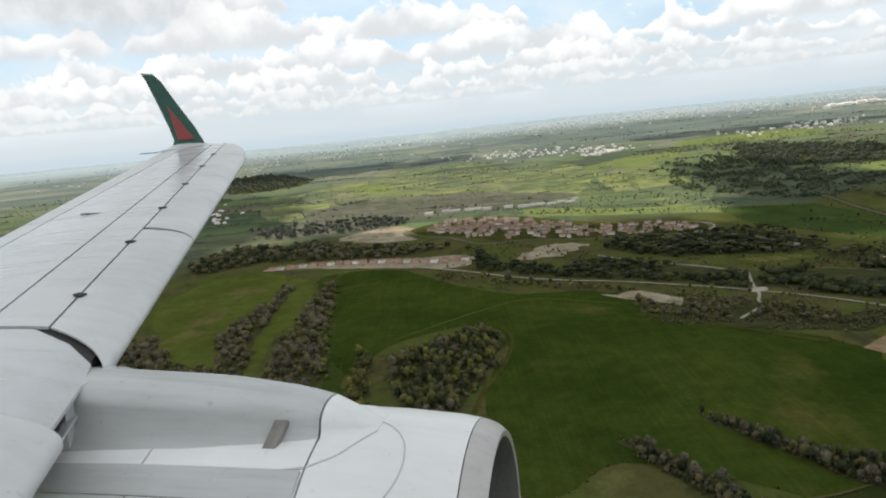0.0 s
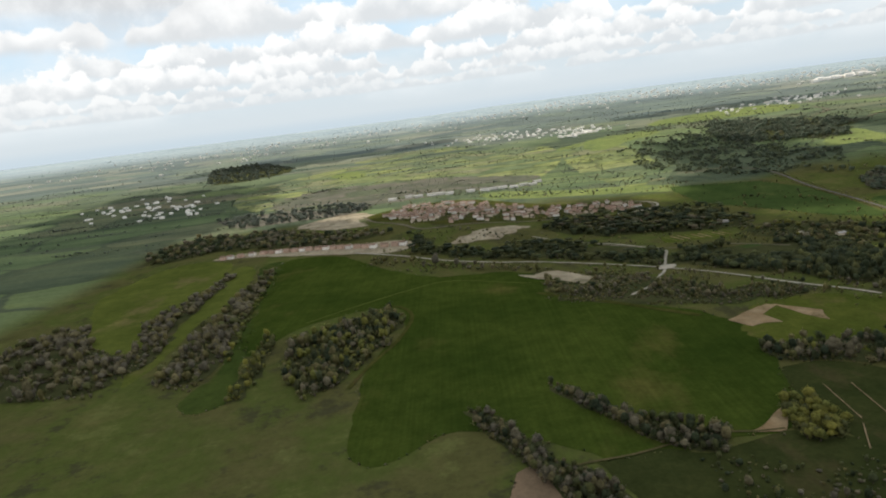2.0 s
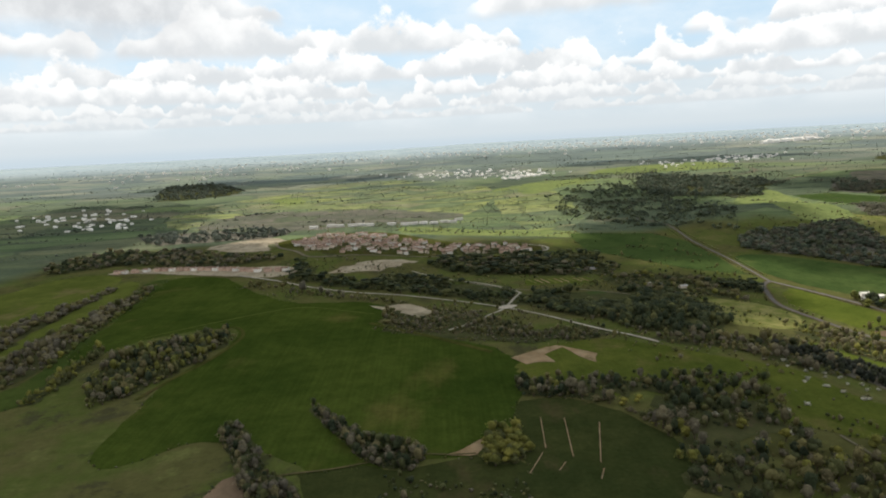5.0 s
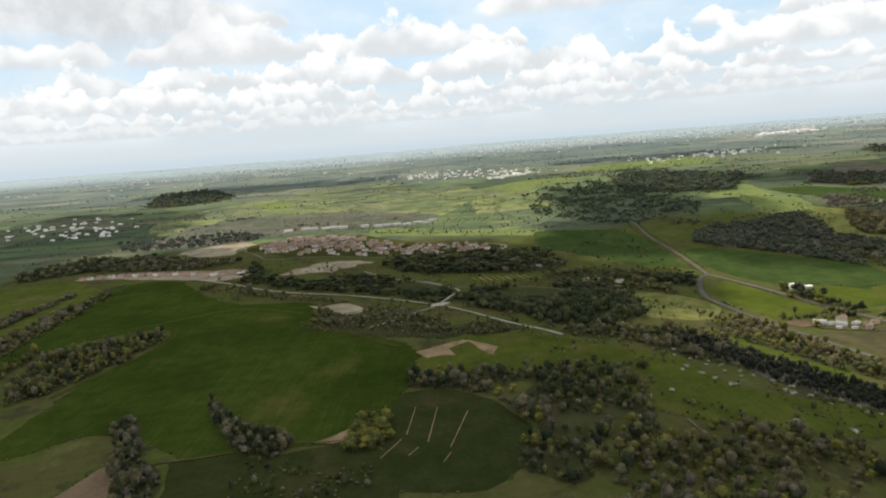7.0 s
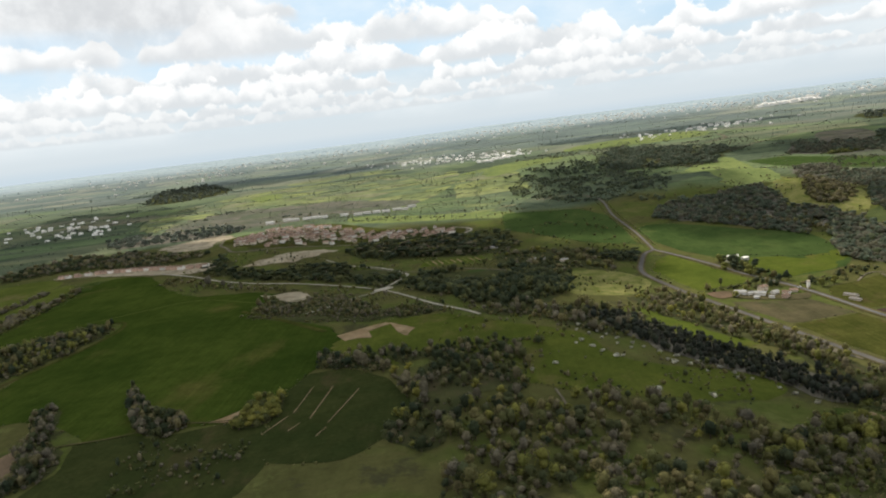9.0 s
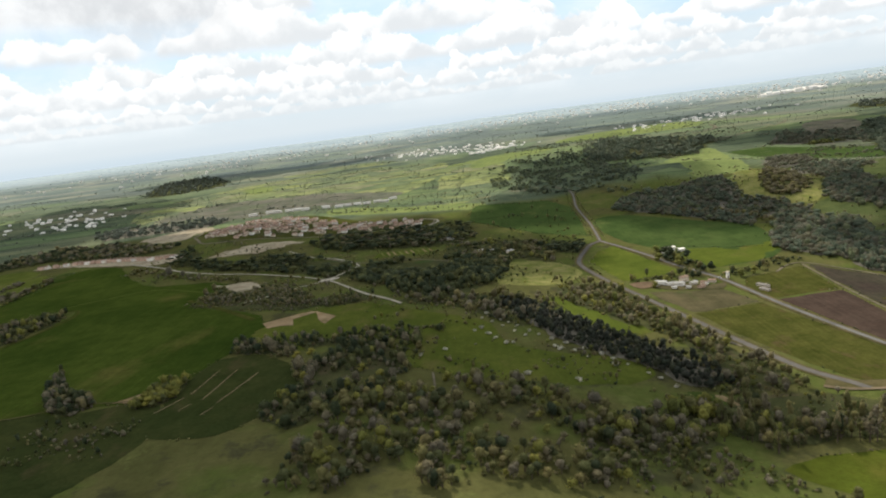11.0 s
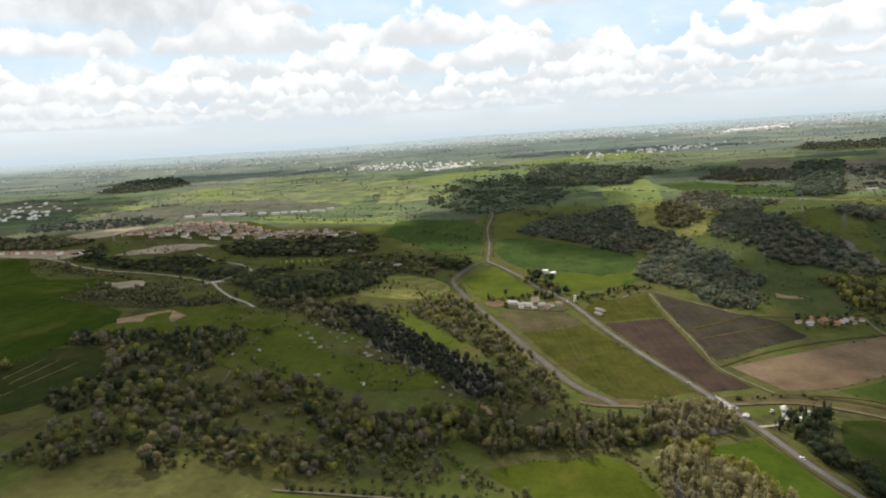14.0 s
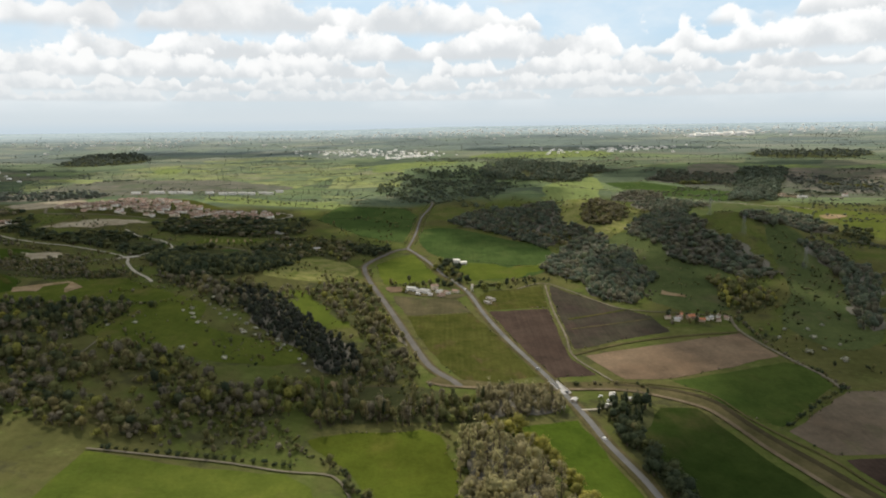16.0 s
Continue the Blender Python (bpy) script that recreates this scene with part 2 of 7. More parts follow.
def patchwork(name, tones, cell=(0.012, 0.026), angle=10.0):
    """Small fields side by side, with darker hedge lines between."""
    m, n, b = material(name, rough=1.0, gloss=0.04)
    p = place_of(n)
    wander = n.add("TexNoise", {"Vector": p, "Scale": 0.01, "Detail": 3.0}).outputs[1]
    bent = n.vector("ADD", p, n.vector("SCALE", wander, scale=40.0))
    grid = n.add("Mapping", {"Vector": bent, "Rotation": (0, 0, radians(angle)), "Scale": (*cell, 0.0)}).outputs[0]
    cells = n.add("TexVoronoi", {"Vector": grid, "Scale": 1.0, "Randomness": 0.85})
    pick = n.add("SeparateColor", {0: cells.outputs["Color"]}).outputs[0]
    k = len(tones)
    colour = n.ramp(pick, [(i / k, t) for i, t in enumerate(tones)], "CONSTANT")
    rim = n.add("TexVoronoi", {"Vector": grid, "Scale": 1.0, "Randomness": 0.85})
    rim.feature = "DISTANCE_TO_EDGE"
    colour = n.mix(n.math("MULTIPLY", n.smooth(rim.outputs["Distance"], 0.06, 0.01), 0.6), colour, (0.055, 0.066, 0.032, 1))
    blotch = n.noise(p, 0.03, 8.0, 0.72)
    colour = n.mix(0.8, colour, n.ramp(blotch, [(0.36, (0.50, 0.56, 0.52)), (0.6, (1.18, 1.14, 1.12))]), "MULTIPLY")
    drawn = n.noise(place_of(n, angle, (0.02, 0.075, 1)), 1.0, 6.0, 0.65)
    colour = n.mix(n.smooth(drawn, 0.56, 0.68), colour, (0.080, 0.088, 0.046, 1))
    wire(n, b, colour, n.noise(p, 0.3, 4.0, 0.7), 0.5, 1.0)
    return m


def asphalt(name, colour, worn):
    m, n, b = material(name, rough=1.0, gloss=0.0)
    p = place_of(n)
    tone = n.ramp(n.noise(p, 0.06, 6.0, 0.65), [(0.35, colour), (0.68, worn)])
    wire(n, b, tone, n.noise(p, 3.0, 3.0), 0.2, 0.1)
    return m


def leaves(name, stops, through=0.45, mottle=1.0):
    """Foliage: the stored tint picks the colour of a whole plant, each spray of leaves differs a little."""
    m, n, b = material(name, rough=0.85, gloss=0.1)
    stored = n.add("Attribute")
    stored.attribute_name = "tint"
    tint = stored.outputs["Fac"]
    island = n.add("NewGeometry").outputs["Random Per Island"]
    which = n.add("ObjectInfo").outputs["Random"]
    t = n.math("ADD", tint, n.math("MULTIPLY", n.math("SUBTRACT", which, 0.5), 0.06))
    colour = n.ramp(t, stops)
    colour = n.mix(1.0, colour, n.ramp(island, [(0.0, (1 - 0.28 * mottle,) * 3), (1.0, (1 + 0.28 * mottle, 1 + 0.26 * mottle, 1 + 0.24 * mottle))]), "MULTIPLY")
    tuft = n.noise(n.add("NewGeometry").outputs["Position"], 0.8, 6.0, 0.75)
    colour = n.mix(1.0, colour, n.ramp(tuft, [(0.34, (1 - 0.38 * mottle,) * 3), (0.66, (1 + 0.3 * mottle, 1 + 0.28 * mottle, 1 + 0.25 * mottle))]), "MULTIPLY")
    rough = n.add("Bump", {"Height": tuft, "Strength": 0.45 * mottle, "Distance": 1.0})
    n.tree.links.new(rough.outputs[0], b.inputs["Normal"])
    n.tree.links.new(colour, b.inputs["Base Color"])
    glow = n.add("BsdfTranslucent", {"Color": colour})
    both = n.add("MixShader", {0: through, 1: b.outputs[0], 2: glow.outputs[0]})
    n.tree.links.new(both.outputs[0], m.node_tree.nodes["Material Output"].inputs["Surface"])
    return m


def plain(name, colour, spread=0.15, scale=0.8, rough=0.85, gloss=0.2):
    """Painted or mineral surface with mottling and a little difference from piece to piece."""
    m, n, b = material(name, rough=rough, gloss=gloss)
    which = n.add("ObjectInfo").outputs["Random"]
    dim = tuple(c * (1 - spread) for c in colour)
    bright = tuple(min(1.0, c * (1 + spread)) for c in colour)
    p = n.add("TexCoord").outputs["Object"]
    tone = n.ramp(n.noise(p, scale, 5.0, 0.6), [(0.3, dim), (0.7, bright)])
    tone = n.mix(1.0, tone, n.ramp(which, [(0.0, (0.78, 0.76, 0.74)), (1.0, (1.12, 1.1, 1.08))]), "MULTIPLY")
    wire(n, b, tone, n.noise(p, scale * 6, 3.0), 0.2, 0.05)
    return m


MEADOW = grass_land()
GREEN_CROP = crop("young_wheat", (0.026, 0.043, 0.008), (0.050, 0.069, 0.013), 75, 0.16, patch=0.012, third=(0.082, 0.080, 0.022))
GREEN_CROP_DEEP = crop("deep_green_crop", (0.034, 0.053, 0.013), (0.052, 0.071, 0.018), 20, 0.04, third=(0.084, 0.080, 0.026))
HILL_GRASS = crop("hill_grass", (0.050, 0.066, 0.026), (0.075, 0.090, 0.034), 20, 0.08, contrast=0.5, patch=0.025, third=(0.088, 0.084, 0.044))
MID_CROP = crop("blue_green_crop", (0.036, 0.060, 0.018), (0.053, 0.078, 0.024), 20, 0.12, third=(0.074, 0.092, 0.030))
FOLD_CROP = crop("olive_green_crop", (0.052, 0.064, 0.010), (0.070, 0.090, 0.013), 8, 0.05, patch=0.02, third=(0.088, 0.086, 0.018))
BRIGHT_CROP = crop("bright_green_crop", (0.038, 0.060, 0.009), (0.066, 0.094, 0.013), 8, 0.06, patch=0.02, third=(0.105, 0.125, 0.020))
# Far crop lightened in colour, as if in full sun.
FAR_CROP = crop("sunlit_tone_crop", (0.132, 0.168, 0.062), (0.176, 0.206, 0.074), 8, 0.14, patch=0.014, third=(0.104, 0.134, 0.066))
# Meadow lightened in colour in place of weak sunshine.
STREAM_MEADOW = crop("sunny_stream_meadow", (0.054, 0.071, 0.014), (0.083, 0.096, 0.020), 30, 0.08, contrast=0.5, patch=0.03, third=(0.098, 0.092, 0.030))
OLIVE_GREEN = crop("yellowish_green_crop", (0.058, 0.078, 0.014), (0.080, 0.098, 0.018), 30, 0.05, patch=0.03, third=(0.094, 0.092, 0.026))
OLIVE_FIELD = crop("mown_meadow", (0.042, 0.048, 0.012), (0.068, 0.069, 0.019), 17, 0.2, contrast=0.5, patch=0.05, third=(0.082, 0.062, 0.028))
PASTURE = crop("pasture", (0.066, 0.082, 0.018), (0.098, 0.114, 0.026), 40, 0.06, patch=0.02, third=(0.120, 0.108, 0.042))
# Sunshine put into the colour: far lighter and yellower than PASTURE.
SUN_PASTURE = patchwork("sunlit_tone_pastures", [(0.146, 0.174, 0.072), (0.190, 0.208, 0.088), (0.116, 0.150, 0.074), (0.170, 0.174, 0.098), (0.200, 0.224, 0.080), (0.102, 0.130, 0.074)])
# Brightened towards yellow so that the knoll and slope look sunlit.
KNOLL = crop("sunny_yellow_pasture", (0.110, 0.128, 0.030), (0.210, 0.195, 0.080), 60, 0.0, contrast=0.6, patch=0.10, third=(0.070, 0.088, 0.024))
HEATH = patchwork("brown_heath", [(0.112, 0.098, 0.078), (0.130, 0.116, 0.086), (0.096, 0.096, 0.064), (0.142, 0.122, 0.094)])
GREY_BROWN = patchwork("grey_brown_land", [(0.092, 0.096, 0.070), (0.105, 0.102, 0.080), (0.084, 0.098, 0.060), (0.115, 0.108, 0.086)])
BROWN_DIRT = crop("brown_dirt", (0.105, 0.082, 0.052), (0.160, 0.126, 0.084), 0, 0.0, patch=0.1)
PALE_PLOUGH = crop("grey_brown_soil", (0.095, 0.075, 0.054), (0.138, 0.110, 0.080), 70, 0.08, patch=0.03, third=(0.085, 0.080, 0.045))
# Green crop darkened in colour to stand for cloud shade.
SHADY_CROP = crop("shaded_crop", (0.020, 0.034, 0.008), (0.032, 0.046, 0.012), 40, 0.06, third=(0.046, 0.048, 0.017))
ROUGH_GRASS = crop("rough_olive_grass", (0.027, 0.036, 0.012), (0.041, 0.047, 0.016), 40, 0.06, contrast=0.5, patch=0.03, third=(0.054, 0.049, 0.022))
PLOUGHED = crop("ploughed_earth", (0.044, 0.031, 0.025), (0.066, 0.047, 0.037), 17, 0.2, patch=0.03, third=(0.062, 0.046, 0.036))
PLOUGHED_GREEN = crop("ploughed_earth_with_sprouts", (0.043, 0.034, 0.028), (0.052, 0.050, 0.033), 70, 0.2, patch=0.03, third=(0.054, 0.040, 0.032))
DRY_SOIL = crop("dry_pale_soil", (0.110, 0.078, 0.052), (0.190, 0.138, 0.092), 70, 0.06, patch=0.014, third=(0.092, 0.068, 0.046))
BARE_SAND = crop("bare_sandy_ground", (0.200, 0.138, 0.078), (0.290, 0.220, 0.138), 0, 0.0, patch=0.08, third=(0.120, 0.100, 0.050))
QUARRY = crop("pale_building_ground", (0.220, 0.182, 0.128), (0.350, 0.305, 0.225), 0, 0.0, patch=0.05, third=(0.120, 0.110, 0.070))
TRACK = crop("gravel_track", (0.105, 0.094, 0.066), (0.172, 0.150, 0.112), 0, 0.0, patch=0.08)
PALE_TRACK = crop("pale_limestone_track", (0.270, 0.245, 0.200), (0.380, 0.350, 0.295), 0, 0.0, patch=0.1)
BANK = crop("dry_grass_bank", (0.064, 0.058, 0.026), (0.100, 0.084, 0.042), 0, 0.0, patch=0.08)
WEEDS = crop("brown_weedy_ground", (0.062, 0.058, 0.030), (0.092, 0.078, 0.044), 17, 0.1, patch=0.04, third=(0.056, 0.066, 0.026))
DITCH = crop("dark_ditch", (0.040, 0.036, 0.020), (0.060, 0.050, 0.028), 0, 0.0, patch=0.08)
ROAD = asphalt("worn_asphalt", (0.100, 0.098, 0.094), (0.150, 0.146, 0.138))
OLD_ROAD = asphalt("brown_grey_asphalt", (0.085, 0.080, 0.073), (0.125, 0.117, 0.105))
LEAF = leaves("foliage", [(0.0, (0.190, 0.174, 0.132)), (0.2, (0.218, 0.194, 0.118)), (0.35, (0.210, 0.188, 0.082)), (0.5, (0.140, 0.148, 0.060)), (0.65, (0.050, 0.068, 0.042)), (0.8, (0.160, 0.180, 0.056)), (0.92, (0.255, 0.245, 0.062)), (1.0, (0.360, 0.335, 0.080))], 0.5)
# Grey leafless tone, lifted further in colour to carry distance haze.
HAZED_WOOD = leaves("hazed_leafless_wood", [(0.0, (0.235, 0.228, 0.178)), (0.3, (0.252, 0.246, 0.172)), (0.65, (0.172, 0.212, 0.158)), (1.0, (0.245, 0.270, 0.158))], 0.75, 0.6)
# Dark evergreen tone with cloud shade put into the colour as well.
SHADED_WOOD = leaves("shaded_dark_wood", [(0.0, (0.052, 0.054, 0.044)), (0.5, (0.034, 0.043, 0.032)), (1.0, (0.060, 0.066, 0.040))], 0.35)
# Far foliage with haze put into the colour, palest and bluest at the horizon.
FAR_LEAF = leaves("hazed_foliage", [(0.0, (0.225, 0.236, 0.215)), (0.5, (0.190, 0.218, 0.186)), (1.0, (0.220, 0.246, 0.182))], 0.78, 0.5)
HORIZON_LEAF = leaves("hazed_horizon_foliage", [(0.0, (0.270, 0.315, 0.335)), (1.0, (0.250, 0.300, 0.320))], 0.7, 0.3)
TWIGS = leaves("pale_twigs", [(0.0, (0.270, 0.242, 0.150)), (0.5, (0.340, 0.310, 0.170)), (1.0, (0.380, 0.370, 0.170))], 0.6, 1.0)
LITTER = crop("woodland_floor", (0.040, 0.047, 0.020), (0.062, 0.064, 0.028), 0, 0.0, patch=0.05, third=(0.070, 0.060, 0.034))
# Floor colour lightened to lift the shadow gaps between hazy crowns.
GREY_LITTER = crop("grey_woodland_floor", (0.115, 0.108, 0.090), (0.150, 0.138, 0.112), 0, 0.0, patch=0.05, third=(0.072, 0.080, 0.050))
BLOSSOM = leaves("blossom", [(0.0, (0.44, 0.44, 0.38)), (1.0, (0.66, 0.65, 0.58))], 0.5, 1.6)
BARK = plain("bark", (0.085, 0.066, 0.048), 0.3, 2.0)
PALE_BARK = plain("pale_bark", (0.22, 0.19, 0.15), 0.25, 2.0)
WALL_CREAM = plain("cream_render", (0.58, 0.50, 0.40), 0.12)
WALL_WHITE = plain("white_render", (0.74, 0.71, 0.66), 0.1)
WALL_PINK = plain("pinkish_render", (0.50, 0.36, 0.28), 0.14)
TILES = plain("terracotta_tiles", (0.235, 0.160, 0.122), 0.25, 1.5)
TILES_ORANGE = plain("bright_orange_tiles", (0.40, 0.165, 0.085), 0.2, 1.5)
TILES_BROWN = plain("brown_tiles", (0.200, 0.135, 0.102), 0.25, 1.5)
SHEET = plain("grey_sheet_roof", (0.36, 0.355, 0.34), 0.2, 0.5, 0.8, 0.15)
DARK_SHEET = plain("weathered_sheet_roof", (0.19, 0.18, 0.165), 0.2, 0.5, 0.9, 0.1)
PANE = plain("dark_glass", (0.03, 0.035, 0.04), 0.1, 1.0, 0.15, 0.5)
WOOD = plain("brown_wood", (0.16, 0.09, 0.05), 0.2, 2.0)
STEEL = plain("galvanised_steel", (0.24, 0.25, 0.25), 0.1, 1.0, 0.6, 0.3)
RUBBER = plain("rubber", (0.02, 0.02, 0.02), 0.1)


# ---- shaping helpers ----
def mesh_of(name, verts, faces, mats):
    me = bpy.data.meshes.new(name)
    me.from_pydata(verts, [], faces)
    for m in mats if isinstance(mats, (list, tuple)) else [mats]:
        me.materials.append(m)
    me.update()
    return me


def part(name, me, parent, label=""):
    ob = new(name, me)
    ob.parent = parent
    return tagged(ob, label)


def spline(points, step, closed=False):
    """Points along a smooth curve through the given ones, about step metres apart."""
    p = [np.array(q, float) for q in points]
    k = len(p)
    out = []
    for i in range(k if closed else k - 1):
        a, b, c, d = (p[(i + j) % k] if closed else p[min(max(i + j, 0), k - 1)] for j in (-1, 0, 1, 2))
        count = max(2, int(np.hypot(*(c - b)) / step))
        for t in np.arange(count) / count:
            out.append(0.5 * (2 * b + (c - a) * t + (2 * a - 5 * b + 4 * c - d) * t * t + (3 * b - a - 3 * c + d) * t ** 3))
    if not closed:
        out.append(p[-1])
    return np.array(out)


def straight(points, step):
    out = []
    for i in range(len(points)):
        b, c = np.array(points[i], float), np.array(points[(i + 1) % len(points)], float)
        count = max(1, int(np.hypot(*(c - b)) / step))
        out += [b + (c - b) * t for t in np.arange(count) / count]
    return np.array(out)


def inside(poly, pts):
    poly, pts = np.asarray(poly, float), np.asarray(pts, float)
    hit = np.zeros(len(pts), bool)
    for a, b in zip(poly, np.roll(poly, -1, 0)):
        cross = (a[1] > pts[:, 1]) != (b[1] > pts[:, 1])
        at = (b[0] - a[0]) * (pts[:, 1] - a[1]) / (b[1] - a[1] + 1e-9) + a[0]
        hit ^= cross & (pts[:, 0] < at)
    return hit


def spread(poly, step, rng, jitter=0.45):
    """Jittered points inside a polygon, about step metres apart."""
    poly = np.asarray(poly, float)
    lo, hi = poly.min(0), poly.max(0)
    gx, gy = np.meshgrid(np.arange(lo[0], hi[0] + step, step), np.arange(lo[1], hi[1] + step, step))
    pts = np.stack([gx.ravel(), gy.ravel()], 1) + rng.uniform(-jitter, jitter, (gx.size, 2)) * step
    return pts[inside(poly, pts)]


MARGINS = []


def field(name, label, points, mat, lift=0.25, smooth=False, wobble=0.7, step=7.0, category="field"):
    """A patch of land draped over the ground."""
    rim = spline(points, step, True) if smooth else straight(points, step)
    rim = rim + np.array([[noise.noise((x * 0.07, y * 0.07, 3.1)), noise.noise((x * 0.07, y * 0.07, 9.7))] for x, y in rim]) * wobble * 2
    rim = rim + np.array([[noise.noise((x * 0.3, y * 0.3, 5.3)), noise.noise((x * 0.3, y * 0.3, 1.9))] for x, y in rim]) * 0.9
    if category == "field" and 60 < rim[:, 1].min() and rim[:, 1].max() < 1000:
        MARGINS.append(rim)
    rng = np.random.default_rng(len(points))
    inner = spread(rim, step * 1.5, rng, 0.2)
    k = len(rim)
    pts = [Vector(q) for q in rim] + [Vector(q) for q in inner]
    vs, _, fs, *_ = geometry.delaunay_2d_cdt(pts, [(i, (i + 1) % k) for i in range(k)], [], 1, 0.01)
    xy = np.array([tuple(v) for v in vs])
    z = height(xy[:, 0], xy[:, 1]) + lift
    if category == "field":
        z[:k] -= lift * 0.6
    ob = new(name, mesh_of(name, [(*q, w) for q, w in zip(xy.tolist(), z.tolist())], [tuple(f) for f in fs], mat))
    for poly in ob.data.polygons:
        poly.use_smooth = True
    return tagged(ob, label, category, kind="structure")


def ribbon(name, label, points, width, mat, lift=0.4, step=5.0, crown=0.1, category="road", offset=0.0):
    """A road, track or ditch along a smooth line."""
    line = spline(points, step)
    d = np.gradient(line, axis=0)
    d = d / np.linalg.norm(d, axis=1)[:, None]
    side = np.stack([d[:, 1], -d[:, 0]], 1)
    vs, fs = [], []
    for p, s in zip(line, side):
        for u in (-0.5, -0.25, 0.0, 0.25, 0.5):
            w = width * (1 + 0.05 * noise.noise((p[0] * 0.05, p[1] * 0.05, u)))
            q = p + s * (u * w + offset)
            vs.append((q[0], q[1], ground_z(*q) + lift + crown * (1 - abs(2 * u))))
    for i in range(len(line) - 1):
        for j in range(4):
            a = i * 5 + j
            fs.append((a, a + 1, a + 6, a + 5))
    ob = new(name, mesh_of(name, vs, fs, mat))
    return tagged(ob, label, category, kind="structure")


# ---- ground ----
def build_ground():
    xs = np.concatenate([np.linspace(-6000, -520, 70), np.arange(-500, 1100, 10.0), np.linspace(1120, 7000, 70)])
    ys = np.concatenate([np.linspace(-3000, 0, 30), np.arange(8, 1000, 10.0), np.arange(1005, 2600, 20.0), np.linspace(2640, 7000, 60)])
    gx, gy = np.meshgrid(xs, ys)
    gz = height(gx, gy)
    k = len(xs)
    i = (np.arange(len(ys) - 1)[:, None] * k + np.arange(k - 1)).ravel()
    faces = np.stack([i, i + 1, i + k + 1, i + k], 1)
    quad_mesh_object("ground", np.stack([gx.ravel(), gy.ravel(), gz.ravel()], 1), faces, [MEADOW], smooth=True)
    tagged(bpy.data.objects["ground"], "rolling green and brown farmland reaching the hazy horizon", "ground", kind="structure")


def quad_mesh(name, verts, faces, mats, index=None, tint=None, smooth=False):
    me = bpy.data.meshes.new(name)
    me.vertices.add(len(verts))
    me.vertices.foreach_set("co", np.asarray(verts, np.float32).ravel())
    me.loops.add(faces.size)
    me.loops.foreach_set("vertex_index", faces.ravel().astype(np.int32))
    me.polygons.add(len(faces))
    me.polygons.foreach_set("loop_start", np.arange(0, faces.size, 4, dtype=np.int32))
    for m in mats:
        me.materials.append(m)
    if index is not None:
        me.polygons.foreach_set("material_index", index.astype(np.int32))
    if smooth:
        me.polygons.foreach_set("use_smooth", np.ones(len(faces), bool))
    if tint is not None:
        me.attributes.new("tint", "FLOAT", "POINT").data.foreach_set("value", np.asarray(tint, np.float32))
    me.update(calc_edges=True)
    me.validate()
    return me


def quad_mesh_object(name, *a, **k):
    return new(name, quad_mesh(name, *a, **k))


build_ground()
# fields near the flight path
field("field_wheat", "large rolling field of dark green young wheat", [(-120, 648), (-61, 644), (-10, 577), (43, 522), (110, 519), (132, 496), (127, 430), (160, 395), (203, 362), (222, 325), (216, 290), (205, 242), (193, 218), (165, 212), (125, 206), (95, 224), (60, 240), (16, 223), (10, 326), (27, 379), (13, 437), (-45, 411), (-76, 370), (-101, 502)], GREEN_CROP, smooth=True, wobble=2)
field("field_hill", "olive green hill field with a rounded edge", [(-281, 589), (-256, 708), (-188, 687), (-172, 601), (-187, 498), (-186, 470), (-163, 415), (-174, 402), (-202, 425), (-236, 484)], PASTURE, smooth=True, wobble=2)
field("field_strip", "narrow olive green strip between two woods", [(-172, 646), (-143, 634), (-126, 510), (-135, 454), (-133, 377), (-138, 340), (-155, 400), (-151, 459)], PASTURE, smooth=True, wobble=2)
field("field_dip", "green field between woods", [(-140, 640), (-115, 645), (-98, 500), (-75, 372), (-62, 300), (-90, 300), (-85, 364), (-106, 504)], GREEN_CROP_DEEP, smooth=True, wobble=2)
field("field_south", "dark olive field below the gully", [(112, 205), (140, 210), (156, 203), (186, 214), (215, 190), (205, 130), (150, 60), (115, 120), (118, 182)], ROUGH_GRASS, smooth=True, wobble=2)
field("field_stubble", "pale brown ploughed patch at the foot of the hill", [(86, 208), (98, 192), (104, 176), (102, 120), (62, 120), (76, 190)], DRY_SOIL, smooth=True)
ribbon("track_gully", "pale grassy track below the gully", [(100, 204), (109, 206), (125, 208), (143, 213)], 1.2, BANK, 0.5, category="track")
ribbon("track_corner", "pale grassy track round the corner of the wheat", [(156, 216), (165, 217), (175, 215), (186, 215)], 1.2, BANK, 0.5, category="track")
field("field_ploughed", "dark brown ploughed field beside the road", [(572, 338), (618, 346), (617, 300), (615, 262), (616, 240), (626, 217), (600, 212), (587, 265)], PLOUGHED)
field("field_verge", "olive meadow by the farm yard", [(564, 374), (574, 398), (623, 414), (618, 350), (571, 342)], OLIVE_FIELD)
field("field_rows", "dark ploughed field with rows of green sprouts", [(631, 416), (643, 390), (661, 363), (677, 342), (689, 325), (692, 290), (654, 275), (622, 258), (622, 283), (623, 341), (628, 412)], PLOUGHED_GREEN)
field("field_dry", "pale brown bare dry field", [(626, 247), (671, 264), (737, 286), (743, 245), (708, 229), (667, 212), (641, 211)], DRY_SOIL)
field("field_clover", "dark green crop field below the dry field", [(666, 208), (742, 235), (752, 226), (750, 200), (699, 152), (686, 166), (678, 190)], GREEN_CROP_DEEP)
field("field_fallow", "grey brown fallow field", [(700, 148), (753, 193), (800, 195), (775, 130), (708, 126)], PALE_PLOUGH)
field("field_fallow_south", "brown fallow field by the canal", [(710, 122), (773, 128), (770, 60), (722, 70), (714, 100)], PLOUGHED)
